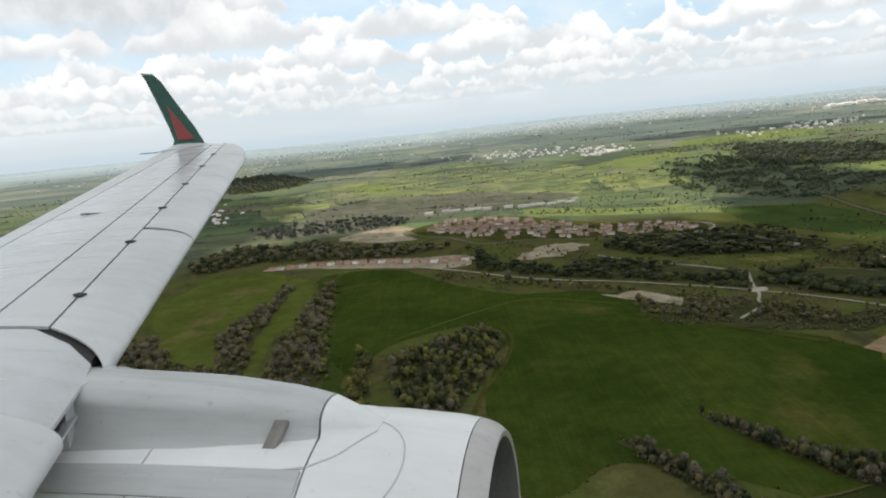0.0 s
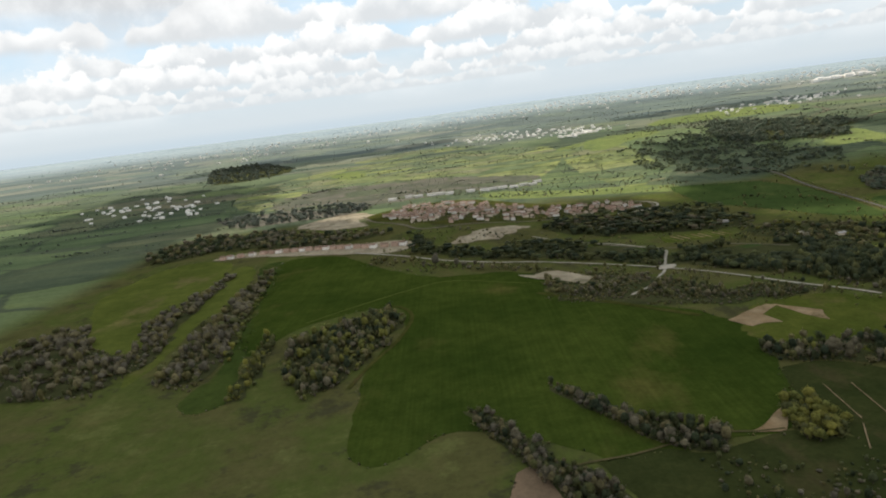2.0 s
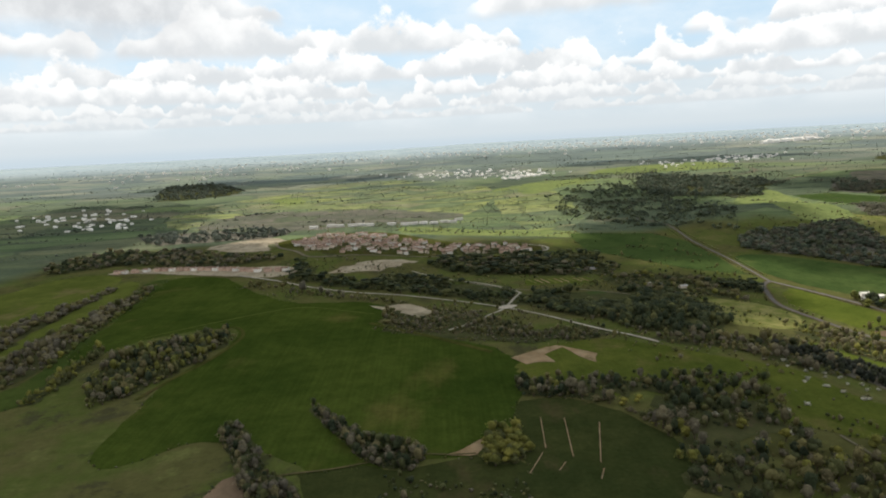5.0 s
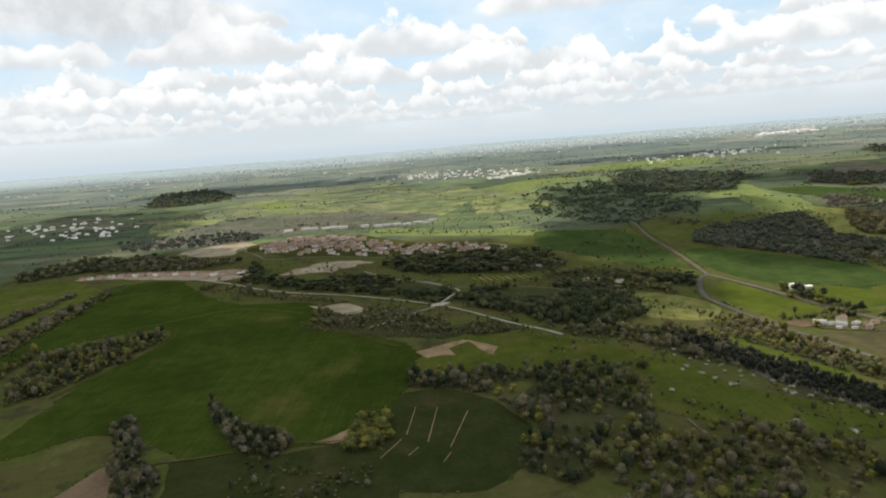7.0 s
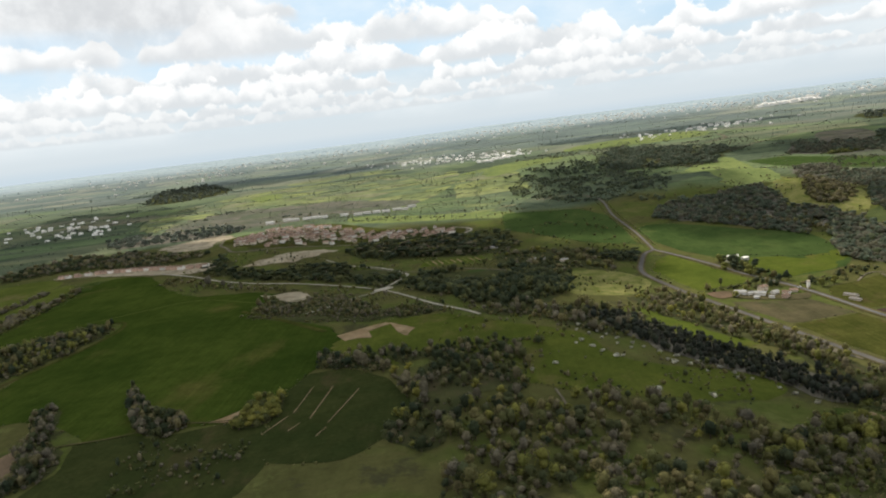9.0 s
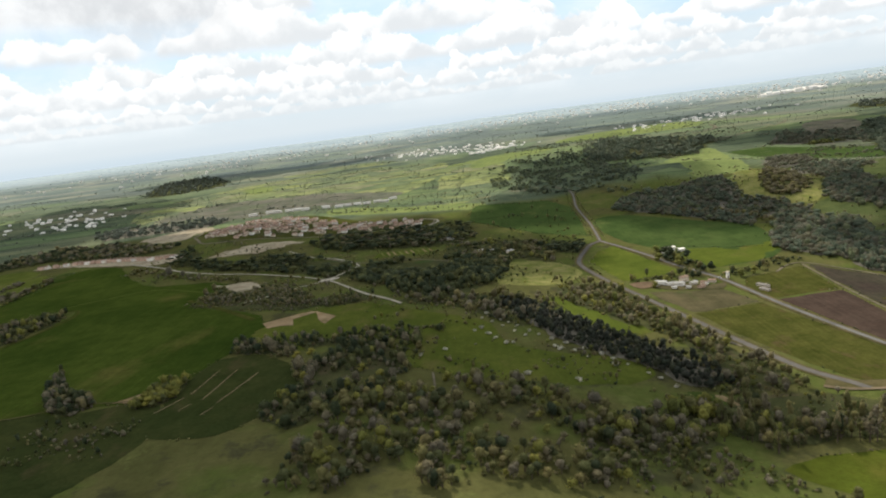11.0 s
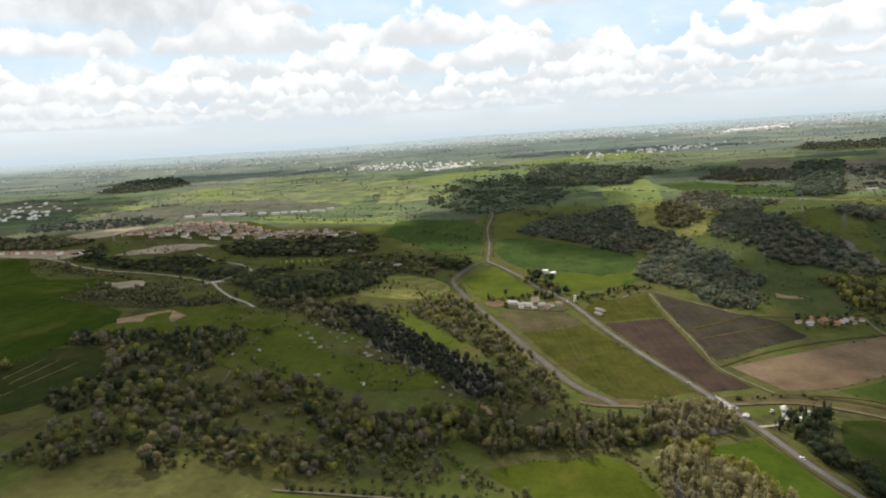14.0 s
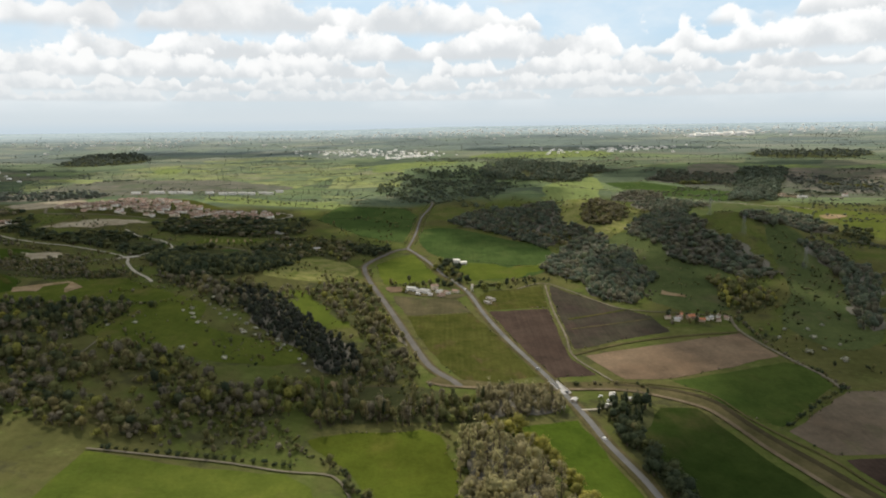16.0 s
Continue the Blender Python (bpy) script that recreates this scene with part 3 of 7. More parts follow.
field("field_hay", "long olive green hay meadow between two roads", [(512, 326), (560, 334), (592, 213), (565, 200), (549, 204), (538, 228), (525, 266)], OLIVE_FIELD)
field("field_weedy", "brown weedy ground between the farm and the meadow", [(496, 384), (548, 375), (559, 336), (512, 328), (503, 352)], WEEDS)
field("field_bright", "bright green crop field beside the main road", [(568, 146), (604, 158), (607, 142), (616, 93), (618, 50), (597, 55), (590, 91), (580, 121)], BRIGHT_CROP)
field("field_deep", "deep green crop field right beside the canal track", [(628, 145), (649, 175), (666, 174), (672, 148), (680, 115), (688, 88), (700, 50), (628, 50), (626, 115)], SHADY_CROP)
field("field_triangle", "sunlit bright green triangle between the roads", [(471, 490), (487, 530), (505, 545), (522, 483), (538, 433), (486, 420)], OLIVE_GREEN)
field("field_farm", "wide green field behind the farm", [(515, 576), (508, 670), (547, 687), (613, 617), (652, 572), (634, 470), (596, 441), (557, 442), (548, 497)], MID_CROP, smooth=True)
# Sunlight on the lower farm field, painted as a separate brighter patch.
field("field_farm_low", "sunlit yellow green lower part of the farm field", [(549, 495), (557, 444), (596, 443), (634, 472), (640, 500), (600, 492), (572, 508)], OLIVE_GREEN, lift=0.4, smooth=True, wobble=3)
field("field_long", "green meadow west of the north road", [(361, 753), (366, 913), (479, 858), (499, 775), (490, 604), (439, 630)], MID_CROP)
field("field_knoll", "sunlit yellow green pasture knoll with pale patches", [(387, 467), (405, 504), (444, 490), (458, 450), (430, 410), (385, 403)], KNOLL, smooth=True)
field("field_stream", "green meadow above the stream", [(298, 356), (342, 323), (377, 296), (389, 257), (444, 248), (459, 225), (422, 206), (372, 208), (337, 222), (314, 254), (287, 294)], STREAM_MEADOW, lift=0.33, smooth=True, wobble=2)
field("field_trench", "dark olive pasture with dug lines", [(203, 250), (220, 272), (252, 258), (270, 228), (272, 190), (250, 165), (212, 170), (206, 205)], ROUGH_GRASS, smooth=True, wobble=2)
field("field_slope", "green pasture slope by the wheat field", [(218, 330), (250, 362), (300, 358), (288, 296), (250, 268), (220, 285)], STREAM_MEADOW, smooth=True, wobble=2)
field("field_fold", "olive green field in a fold of the valley", [(480, 130), (484, 134), (498, 138), (520, 141), (530, 144), (538, 138), (544, 113), (547, 70), (528, 76), (508, 93), (503, 104), (494, 114), (484, 123)], FOLD_CROP)
field("field_open", "brown olive clearing among valley trees", [(493, 172), (497, 193), (515, 194), (522, 176), (522, 158), (502, 158)], WEEDS, smooth=True)
field("field_teal", "small dark green meadow beside the stream", [(464, 190), (467, 203), (479, 200), (488, 184), (488, 174), (474, 174)], GREEN_CROP_DEEP, smooth=True)
field("field_sunny_open", "yellow green clearing beyond the stream", [(405, 313), (430, 296), (449, 284), (482, 298), (483, 320), (455, 351), (420, 372)], OLIVE_GREEN, smooth=True)
field("bare_spot", "pale bare spot by the stream", [(479, 197), (482, 197), (486, 187), (484, 185)], BARE_SAND, 0.4, True, category="bare ground")
field("field_margin", "yellow green strip of meadow", [(400, 100), (476, 101), (489, 92), (500, 60), (400, 60)], OLIVE_GREEN)
field("field_orchard", "green field in the wooded valley", [(186, 594), (229, 583), (238, 551), (219, 541), (185, 563)], MID_CROP)
field("field_garden", "garden plots in pale and green rows", [(258, 574), (262, 604), (324, 600), (326, 578)], OLIVE_GREEN)
field("field_glade", "green glade in the valley wood", [(268, 528), (319, 538), (354, 519), (330, 475), (294, 484)], MID_CROP)
field("field_ridge", "green sloping meadow between wooded ridges", [(712, 570), (752, 620), (770, 520), (795, 445), (765, 350), (715, 340), (700, 400), (708, 470)], HILL_GRASS, smooth=True, wobble=2)
field("field_bowl", "yellow green pasture on a sunny slope", [(682, 701), (692, 655), (735, 622), (775, 672), (806, 790), (775, 886), (738, 790), (700, 750)], KNOLL, smooth=True, wobble=3)
field("field_pylon", "green hillside pasture under a power line", [(825, 395), (850, 470), (870, 540), (905, 520), (868, 381), (835, 290), (790, 250), (775, 300)], HILL_GRASS, smooth=True, wobble=2)

# sunlit country further off, its fields coloured lighter to look sunlit
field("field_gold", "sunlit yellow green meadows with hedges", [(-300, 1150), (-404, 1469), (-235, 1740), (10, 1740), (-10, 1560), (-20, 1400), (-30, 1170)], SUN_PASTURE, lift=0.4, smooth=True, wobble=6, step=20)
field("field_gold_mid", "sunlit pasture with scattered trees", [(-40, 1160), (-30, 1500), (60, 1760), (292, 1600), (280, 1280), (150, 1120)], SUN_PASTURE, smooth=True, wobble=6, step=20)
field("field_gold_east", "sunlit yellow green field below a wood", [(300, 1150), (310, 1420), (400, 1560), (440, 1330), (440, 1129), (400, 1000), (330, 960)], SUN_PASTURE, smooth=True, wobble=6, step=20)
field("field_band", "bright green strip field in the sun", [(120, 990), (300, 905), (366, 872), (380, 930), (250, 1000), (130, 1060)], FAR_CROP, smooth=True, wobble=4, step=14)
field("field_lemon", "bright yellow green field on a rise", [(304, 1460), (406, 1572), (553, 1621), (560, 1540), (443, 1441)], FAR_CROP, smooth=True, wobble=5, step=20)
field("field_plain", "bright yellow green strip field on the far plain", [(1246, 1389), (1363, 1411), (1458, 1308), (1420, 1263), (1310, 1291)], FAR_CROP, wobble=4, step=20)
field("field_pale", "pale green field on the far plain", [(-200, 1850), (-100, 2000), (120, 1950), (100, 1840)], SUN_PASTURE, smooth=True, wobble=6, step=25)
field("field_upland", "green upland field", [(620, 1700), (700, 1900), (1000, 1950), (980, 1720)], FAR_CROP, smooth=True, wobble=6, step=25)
field("field_heath", "olive brown heath on the far plain", [(1000, 1050), (1100, 1250), (1400, 1150), (1300, 950)], GREY_BROWN, smooth=True, wobble=6, step=25)

# Shaded strip of land, its shade painted as a grey brown patch.
field("field_shade", "grey brown land behind the estate, coloured as a shaded strip", [(-290, 1200), (-226, 1340), (-20, 1310), (221, 1208), (164, 1119), (10, 1054), (-172, 1058)], GREY_BROWN, smooth=True, wobble=5, step=18, lift=0.45)
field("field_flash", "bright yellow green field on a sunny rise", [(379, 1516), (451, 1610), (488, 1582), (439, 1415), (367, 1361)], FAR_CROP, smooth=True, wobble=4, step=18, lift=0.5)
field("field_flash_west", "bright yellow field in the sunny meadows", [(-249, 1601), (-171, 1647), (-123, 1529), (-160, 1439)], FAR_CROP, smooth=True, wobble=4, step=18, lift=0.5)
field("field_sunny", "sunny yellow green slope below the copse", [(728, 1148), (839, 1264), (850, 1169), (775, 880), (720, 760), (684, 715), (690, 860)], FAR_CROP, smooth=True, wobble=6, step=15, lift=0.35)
field("field_upper", "green field above the wooded slope", [(862, 1193), (939, 1200), (1072, 1058), (992, 914), (908, 970), (880, 1055)], MID_CROP, wobble=3, step=12, lift=0.4)
field("bare_scar", "pale bare scar below the ridge wood", [(721, 398), (716, 384), (733, 374), (735, 381), (724, 389)], BARE_SAND, lift=0.4, category="bare ground")

field("field_moor", "brown heath on the far plain", [(1312, 1347), (1505, 1325), (1560, 1240), (1404, 1170), (1241, 1211)], HEATH, smooth=True, wobble=8, step=20, lift=0.5)
field("field_tan", "pale brown stubble below a far wood", [(1133, 1441), (1218, 1427), (1155, 1282), (1070, 1303)], HEATH, smooth=True, wobble=6, step=20, lift=0.5)
field("field_yard", "bare brown yard of a far farm", [(1095, 1010), (1125, 1018), (1150, 975), (1124, 957)], BROWN_DIRT, smooth=True, wobble=3, step=12, lift=0.5, category="bare ground")
field("bare_quarry", "pale sandy pit on the eastern slope", [(1050, 752), (1068, 762), (1088, 756), (1072, 735), (1046, 726)], BARE_SAND, smooth=True, wobble=2, lift=0.5, category="bare ground")
ribbon("lane_brow", "thin pale lane along the brow of a far hill", [(880, 912), (920, 920), (950, 916), (997, 887), (1030, 850), (1053, 852), (1075, 812)], 3.0, PALE_TRACK, 0.6, category="track")
field("field_slope_east", "dull green pasture on the eastern slope", [(835, 800), (905, 850), (985, 880), (1030, 840), (1000, 760), (930, 690), (880, 640)], HILL_GRASS, smooth=True, wobble=4, step=12, lift=0.4)
field("field_bottom_east", "olive pasture beyond the eastern wood", [(1030, 840), (1110, 800), (1160, 700), (1100, 600), (1040, 560), (1040, 700)], PASTURE, smooth=True, wobble=5, step=15, lift=0.4)

# bare ground
field("bare_patch", "forked bare sandy patch in the pasture", [(215, 338), (233, 349), (247, 357), (251, 353), (237, 340), (241, 325), (231, 327), (223, 324)], BARE_SAND, lift=0.4, category="bare ground")
field("bare_patch_east", "bare sandy strip in the pasture", [(249, 356), (269, 337), (264, 321), (257, 334)], BARE_SAND, lift=0.4, category="bare ground")
field("bare_clearing", "pale stony clearing in the scrub", [(112, 506), (125, 502), (137, 512), (149, 512), (160, 494), (168, 479), (163, 462), (156, 450), (146, 470), (128, 484)], QUARRY, lift=0.4, wobble=2, category="bare ground")
field("quarry", "pale excavated ground below the housing estate", [(53, 625), (82, 635), (111, 644), (118, 668), (151, 711), (132, 713), (93, 687), (69, 654)], QUARRY, lift=0.4, wobble=4, category="bare ground")
field("quarry_west", "pale excavated hill beside the housing estate", [(-159, 894), (-126, 949), (-85, 967), (-53, 930), (-71, 887), (-47, 800), (-105, 837)], QUARRY, lift=0.4, smooth=True, wobble=5, category="bare ground")
field("building_ground", "pale ground round the row of new houses", [(-217, 722), (-161, 735), (-64, 683), (14, 656), (15, 626), (-26, 630), (-154, 700), (-206, 708)], QUARRY, lift=0.4, smooth=True, wobble=2, category="bare ground")
field("bare_corner", "pale trodden corner of the wheat field", [(172, 216), (179, 214), (186, 214), (191, 222), (193, 231), (187, 226), (180, 219)], BARE_SAND, lift=0.45, smooth=True, category="bare ground")
field("farm_yard", "brown trodden yard round the farm", [(490, 411), (512, 411), (546, 388), (556, 392), (548, 376), (508, 390)], WEEDS, lift=0.35, smooth=True, category="bare ground")
field("dry_patch", "pale dry grass patch beside the farm", [(488, 409), (503, 413), (506, 400), (494, 394)], DRY_SOIL, lift=0.45, smooth=True, category="bare ground")
field("estate_ground", "paved and planted ground of the housing estate", [(-60, 891), (-13, 964), (92, 985), (211, 867), (308, 819), (298, 762), (202, 770), (133, 745), (36, 715)], OLIVE_FIELD, lift=0.3, smooth=True, category="bare ground")

# roads, tracks, the canal
MAIN = [(640, -40), (630, 40), (622, 93), (619, 110), (613, 134), (609, 159), (603, 188), (594, 223), (581, 270), (569, 327), (559, 392), (548, 430), (537, 457), (526, 496), (513, 534), (497, 572)]
ribbon("road_main", "straight grey asphalt country road between fields", MAIN, 3.1, ROAD, 0.5)
ribbon("road_verge", "dry grass verge along the country road", MAIN, 7.5, BANK, 0.38)
ribbon("road_north", "grey road going north between fields", [(497, 572), (502, 652), (505, 774), (517, 902), (500, 1000)], 2.2, ROAD, 0.5)
ribbon("road_north_verge", "pale broad verge of the north road", [(497, 572), (502, 652), (505, 774), (517, 902), (500, 1000)], 6, BANK, 0.38)
OLD = [(548, 194), (544, 202), (531, 223), (519, 263), (504, 318), (491, 364), (473, 425), (463, 465), (462, 493), (475, 536), (485, 560), (497, 572)]
ribbon("road_old", "brown grey disused asphalt road curving past the fields", OLD, 4.0, OLD_ROAD, 0.5)
ribbon("road_old_verge", "brown bare verge of the disused road", OLD, 7.5, BANK, 0.38)
CANAL = [(530, 200), (539, 195), (555, 193), (577, 190), (604, 195), (634, 196), (653, 188), (671, 173), (677, 154), (682, 132), (689, 109), (694, 94), (710, 50), (730, 0)]
ribbon("track_canal", "pale brown dirt track along the canal", CANAL, 2.6, BROWN_DIRT, 0.5, category="track")
ribbon("bank_canal", "dry grass bank of the canal", CANAL, 10, BANK, 0.36, category="bank", offset=-5)
ribbon("canal", "narrow dark overgrown canal between grass banks", [(632, 203), (660, 197), (678, 182), (684, 157), (690, 137), (698, 115), (704, 97), (722, 45)], 3.5, DITCH, 0.5, category="canal")
ribbon("track_canal_far", "thin dirt track on the far bank of the canal", [(632, 208), (663, 201), (680, 190), (688, 160), (696, 140), (705, 120), (710, 98), (730, 45)], 1.2, BANK, 0.5, category="track")
ribbon("track_farm", "pale gravel farm track between ploughed fields", [(626, 418), (621, 341), (620, 283), (618, 247), (628, 219), (633, 208)], 1.4, TRACK, 0.45, category="track")
ribbon("track_hedge", "thin grassy track along the dry field", [(618, 247), (653, 267), (693, 280), (739, 288)], 2.2, BANK, 0.45, category="track")
ribbon("track_slope", "thin track beside the dry field", [(746, 323), (739, 288), (746, 243), (753, 212), (752, 196)], 2.2, TRACK, 0.45, category="track")
ribbon("track_wood", "gravel track at the foot of the wood", [(600, 405), (628, 422), (661, 363), (677, 342), (712, 331), (746, 323)], 1.7, TRACK, 0.45, category="track")
VALLEY = [(-40, 640), (17, 600), (52, 574), (95, 556), (140, 547), (190, 520), (229, 484), (256, 432), (280, 394), (302, 369), (313, 354)]
ribbon("road_valley", "pale grey road through the wooded valley", VALLEY, 2.6, PALE_TRACK, 0.6)
ribbon("track_fork", "pale winding track down across the scrub", [(179, 403), (196, 419), (207, 432), (210, 444), (221, 466), (228, 484)], 2.2, PALE_TRACK, 0.55, category="track")
ribbon("track_north", "pale track climbing through the valley wood", [(228, 484), (238, 515), (249, 544)], 2.4, PALE_TRACK, 0.55, category="track")
ribbon("track_west", "pale track below the excavated ground", [(249, 544), (236, 568), (212, 595), (178, 619), (160, 640), (145, 655)], 2.4, PALE_TRACK, 0.55, category="track")
field("junction", "wide pale gravel junction of the valley tracks", [(222, 480), (229, 478), (236, 484), (238, 494), (230, 497), (224, 490)], PALE_TRACK, 0.62, True, category="bare ground")
ribbon("crest_bank", "dry olive grass bank along the crest of the wheat", [(120, 432), (136, 416), (162, 393), (190, 365), (205, 350)], 4.5, OLIVE_FIELD, 0.5, category="bank")
ribbon("road_estate", "pale road round the housing estate", [(-67, 919), (-30, 800), (6, 725), (39, 692), (131, 735), (217, 757), (275, 739), (308, 770), (312, 815)], 3.5, TRACK, 0.5)
for pts in ([(219, 248), (216, 216)], [(214, 212), (206, 195)], [(230, 246), (226, 207)], [(245, 239), (236, 201)], [(222, 203), (218, 196)], [(236, 196), (233, 188)]):
    ribbon("trench", "thin pale dug line in the grass", pts, 0.45, BARE_SAND, 0.5, category="trench")
ribbon("strip_sprouts", "strip of pale green sprouts between ploughed plots", [(628, 318), (650, 328), (680, 343)], 2.2, OLIVE_FIELD, 0.45, category="strip")
ribbon("strip_sprouts_low", "thin grassy balk between ploughed plots", [(626, 296), (655, 306), (688, 318)], 1.4, BANK, 0.45, category="strip")
field("bare_strip", "bare sandy strip beside the disused road", [(496, 300), (501, 303), (511, 283), (519, 262), (515, 258), (505, 277)], TRACK, lift=0.36, category="bare ground")
ribbon("road_far", "pale road climbing a far slope", [(878, 1342), (963, 1384), (1084, 1477), (1145, 1560)], 5, TRACK, 0.6, 12.0)
ribbon("track_side", "short pale lane off the country road", [(607, 170), (614, 171), (621, 174), (628, 183)], 1.8, PALE_TRACK, 0.45, category="track")
ribbon("road_estate_end", "pale road curving round the end of the housing estate", [(196, 748), (263, 748), (299, 758), (316, 780), (314, 805), (290, 830)], 3.0, PALE_TRACK, 0.55)
ribbon("track_thicket", "thin pale path through the thicket", [(344, 216), (346, 195), (343, 180)], 1.2, TRACK, 0.5, category="track")
ribbon("track_meadow", "pale track along the lower meadow", [(400, 101), (447, 106), (476, 103), (496, 101), (505, 86)], 1.2, TRACK, 0.5, category="track")
ribbon("track_bridle", "thin pale path on the meadow edge", [(415, 140), (428, 146), (438, 150)], 1.4, TRACK, 0.5, category="track")
ribbon("track_glade", "pale road between gardens", [(200, 600), (250, 556), (300, 548), (345, 520)], 2.4, TRACK, 0.5, category="track")
ribbon("road_distant", "pale distant road on the hills", [(900, 1500), (980, 1580), (1010, 1700)], 9, TRACK, 0.7)
ribbon("furrow", "faint dark wheel track across the wheat field", [(-45, 420), (20, 480), (60, 500), (120, 470)], 2.0, PASTURE, 0.4, category="track")


for k in range(9):
    t = k / 8
    a = np.array((264 + 52 * t, 599 - 2 * t)), np.array((270 + 52 * t, 579 + 1 * t))
    ribbon("garden_row", "pale straw-coloured garden bed in a row", [tuple(a[0]), tuple((a[0] + a[1]) / 2), tuple(a[1])], 2.0, BARE_SAND if k % 3 else KNOLL, 0.5, category="garden bed")
# ---- plants ----
def limb(a, b, ra, rb, sides=4):
    a, b = np.array(a, float), np.array(b, float)
    d = (b - a) / np.linalg.norm(b - a)
    u = np.cross(d, (0.3, 0.9, 0.1))
    u = u / np.linalg.norm(u)
    v = np.cross(d, u)
    t = np.arange(sides) * 2 * np.pi / sides
    ring = np.cos(t)[:, None] * u + np.sin(t)[:, None] * v
    verts = np.concatenate([a + ring * ra, b + ring * rb])
    i = np.arange(sides)
    j = (i + 1) % sides
    return verts, np.stack([i, j, j + sides, i + sides], 1)


def gather(pieces):
    vs, fs, k = [], [], 0
    for v, f in pieces:
        vs.append(v)
        fs.append(f + k)
        k += len(v)
    return np.concatenate(vs), np.concatenate(fs)


def lump(rng, centre, radius, steps=3):
    """An uneven rounded mass of twigs and leaves: a quad sphere pushed in and out."""
    t = np.linspace(-1.0, 1.0, steps)
    key, vs, fs = {}, [], []

    def corner(p):
        p = tuple(np.round(p, 3) + 0.0)
        if p not in key:
            key[p] = len(vs)
            vs.append(p)
        return key[p]

    for axis in range(3):
        for side in (-1.0, 1.0):
            for i in range(steps - 1):
                for j in range(steps - 1):
                    square = ((t[i], t[j]), (t[i + 1], t[j]), (t[i + 1], t[j + 1]), (t[i], t[j + 1]))
                    fs.append([corner(np.roll((a * side, b, side), axis)) for a, b in square])
    v = np.array(vs)
    v /= np.linalg.norm(v, axis=1)[:, None]
    push = rng.uniform(0, 6.28, 3)
    v = v * (1 + 0.24 * np.sin(v * 3.1 + push).sum(1) / 1.5)[:, None]
    return v * np.array(radius) + np.array(centre), np.array(fs)


def sprays(rng, lobes, count, size):
    """Leaf sprays: small tilted four-cornered clumps on the skin and inside of uneven lobes."""
    weight = np.array([r[0] * r[1] for _, r in lobes])
    which = rng.choice(len(lobes), count, p=weight / weight.sum())
    way = rng.normal(size=(count, 3))
    way /= np.linalg.norm(way, axis=1)[:, None]
    way[:, 2] = np.where(way[:, 2] < -0.45, -way[:, 2], way[:, 2])
    depth = rng.uniform(0.82, 1.12, count)
    centre = np.array([lobes[i][0] for i in which])
    radius = np.array([lobes[i][1] for i in which])
    c = centre + way * radius * depth[:, None]
    up = way + rng.normal(size=(count, 3)) * 0.55
    up /= np.linalg.norm(up, axis=1)[:, None]
    u = np.cross(up, rng.normal(size=(count, 3)))
    u /= np.linalg.norm(u, axis=1)[:, None]
    v = np.cross(up, u)
    s = rng.uniform(0.6, 1.25, count)[:, None] * size
    fold = up * s * 0.35
    q = np.stack([c - u * s - fold, c + v * s * 0.8, c + u * s - fold, c - v * s * 0.8], 1)
    return q.reshape(-1, 3), np.arange(count * 4).reshape(-1, 4)


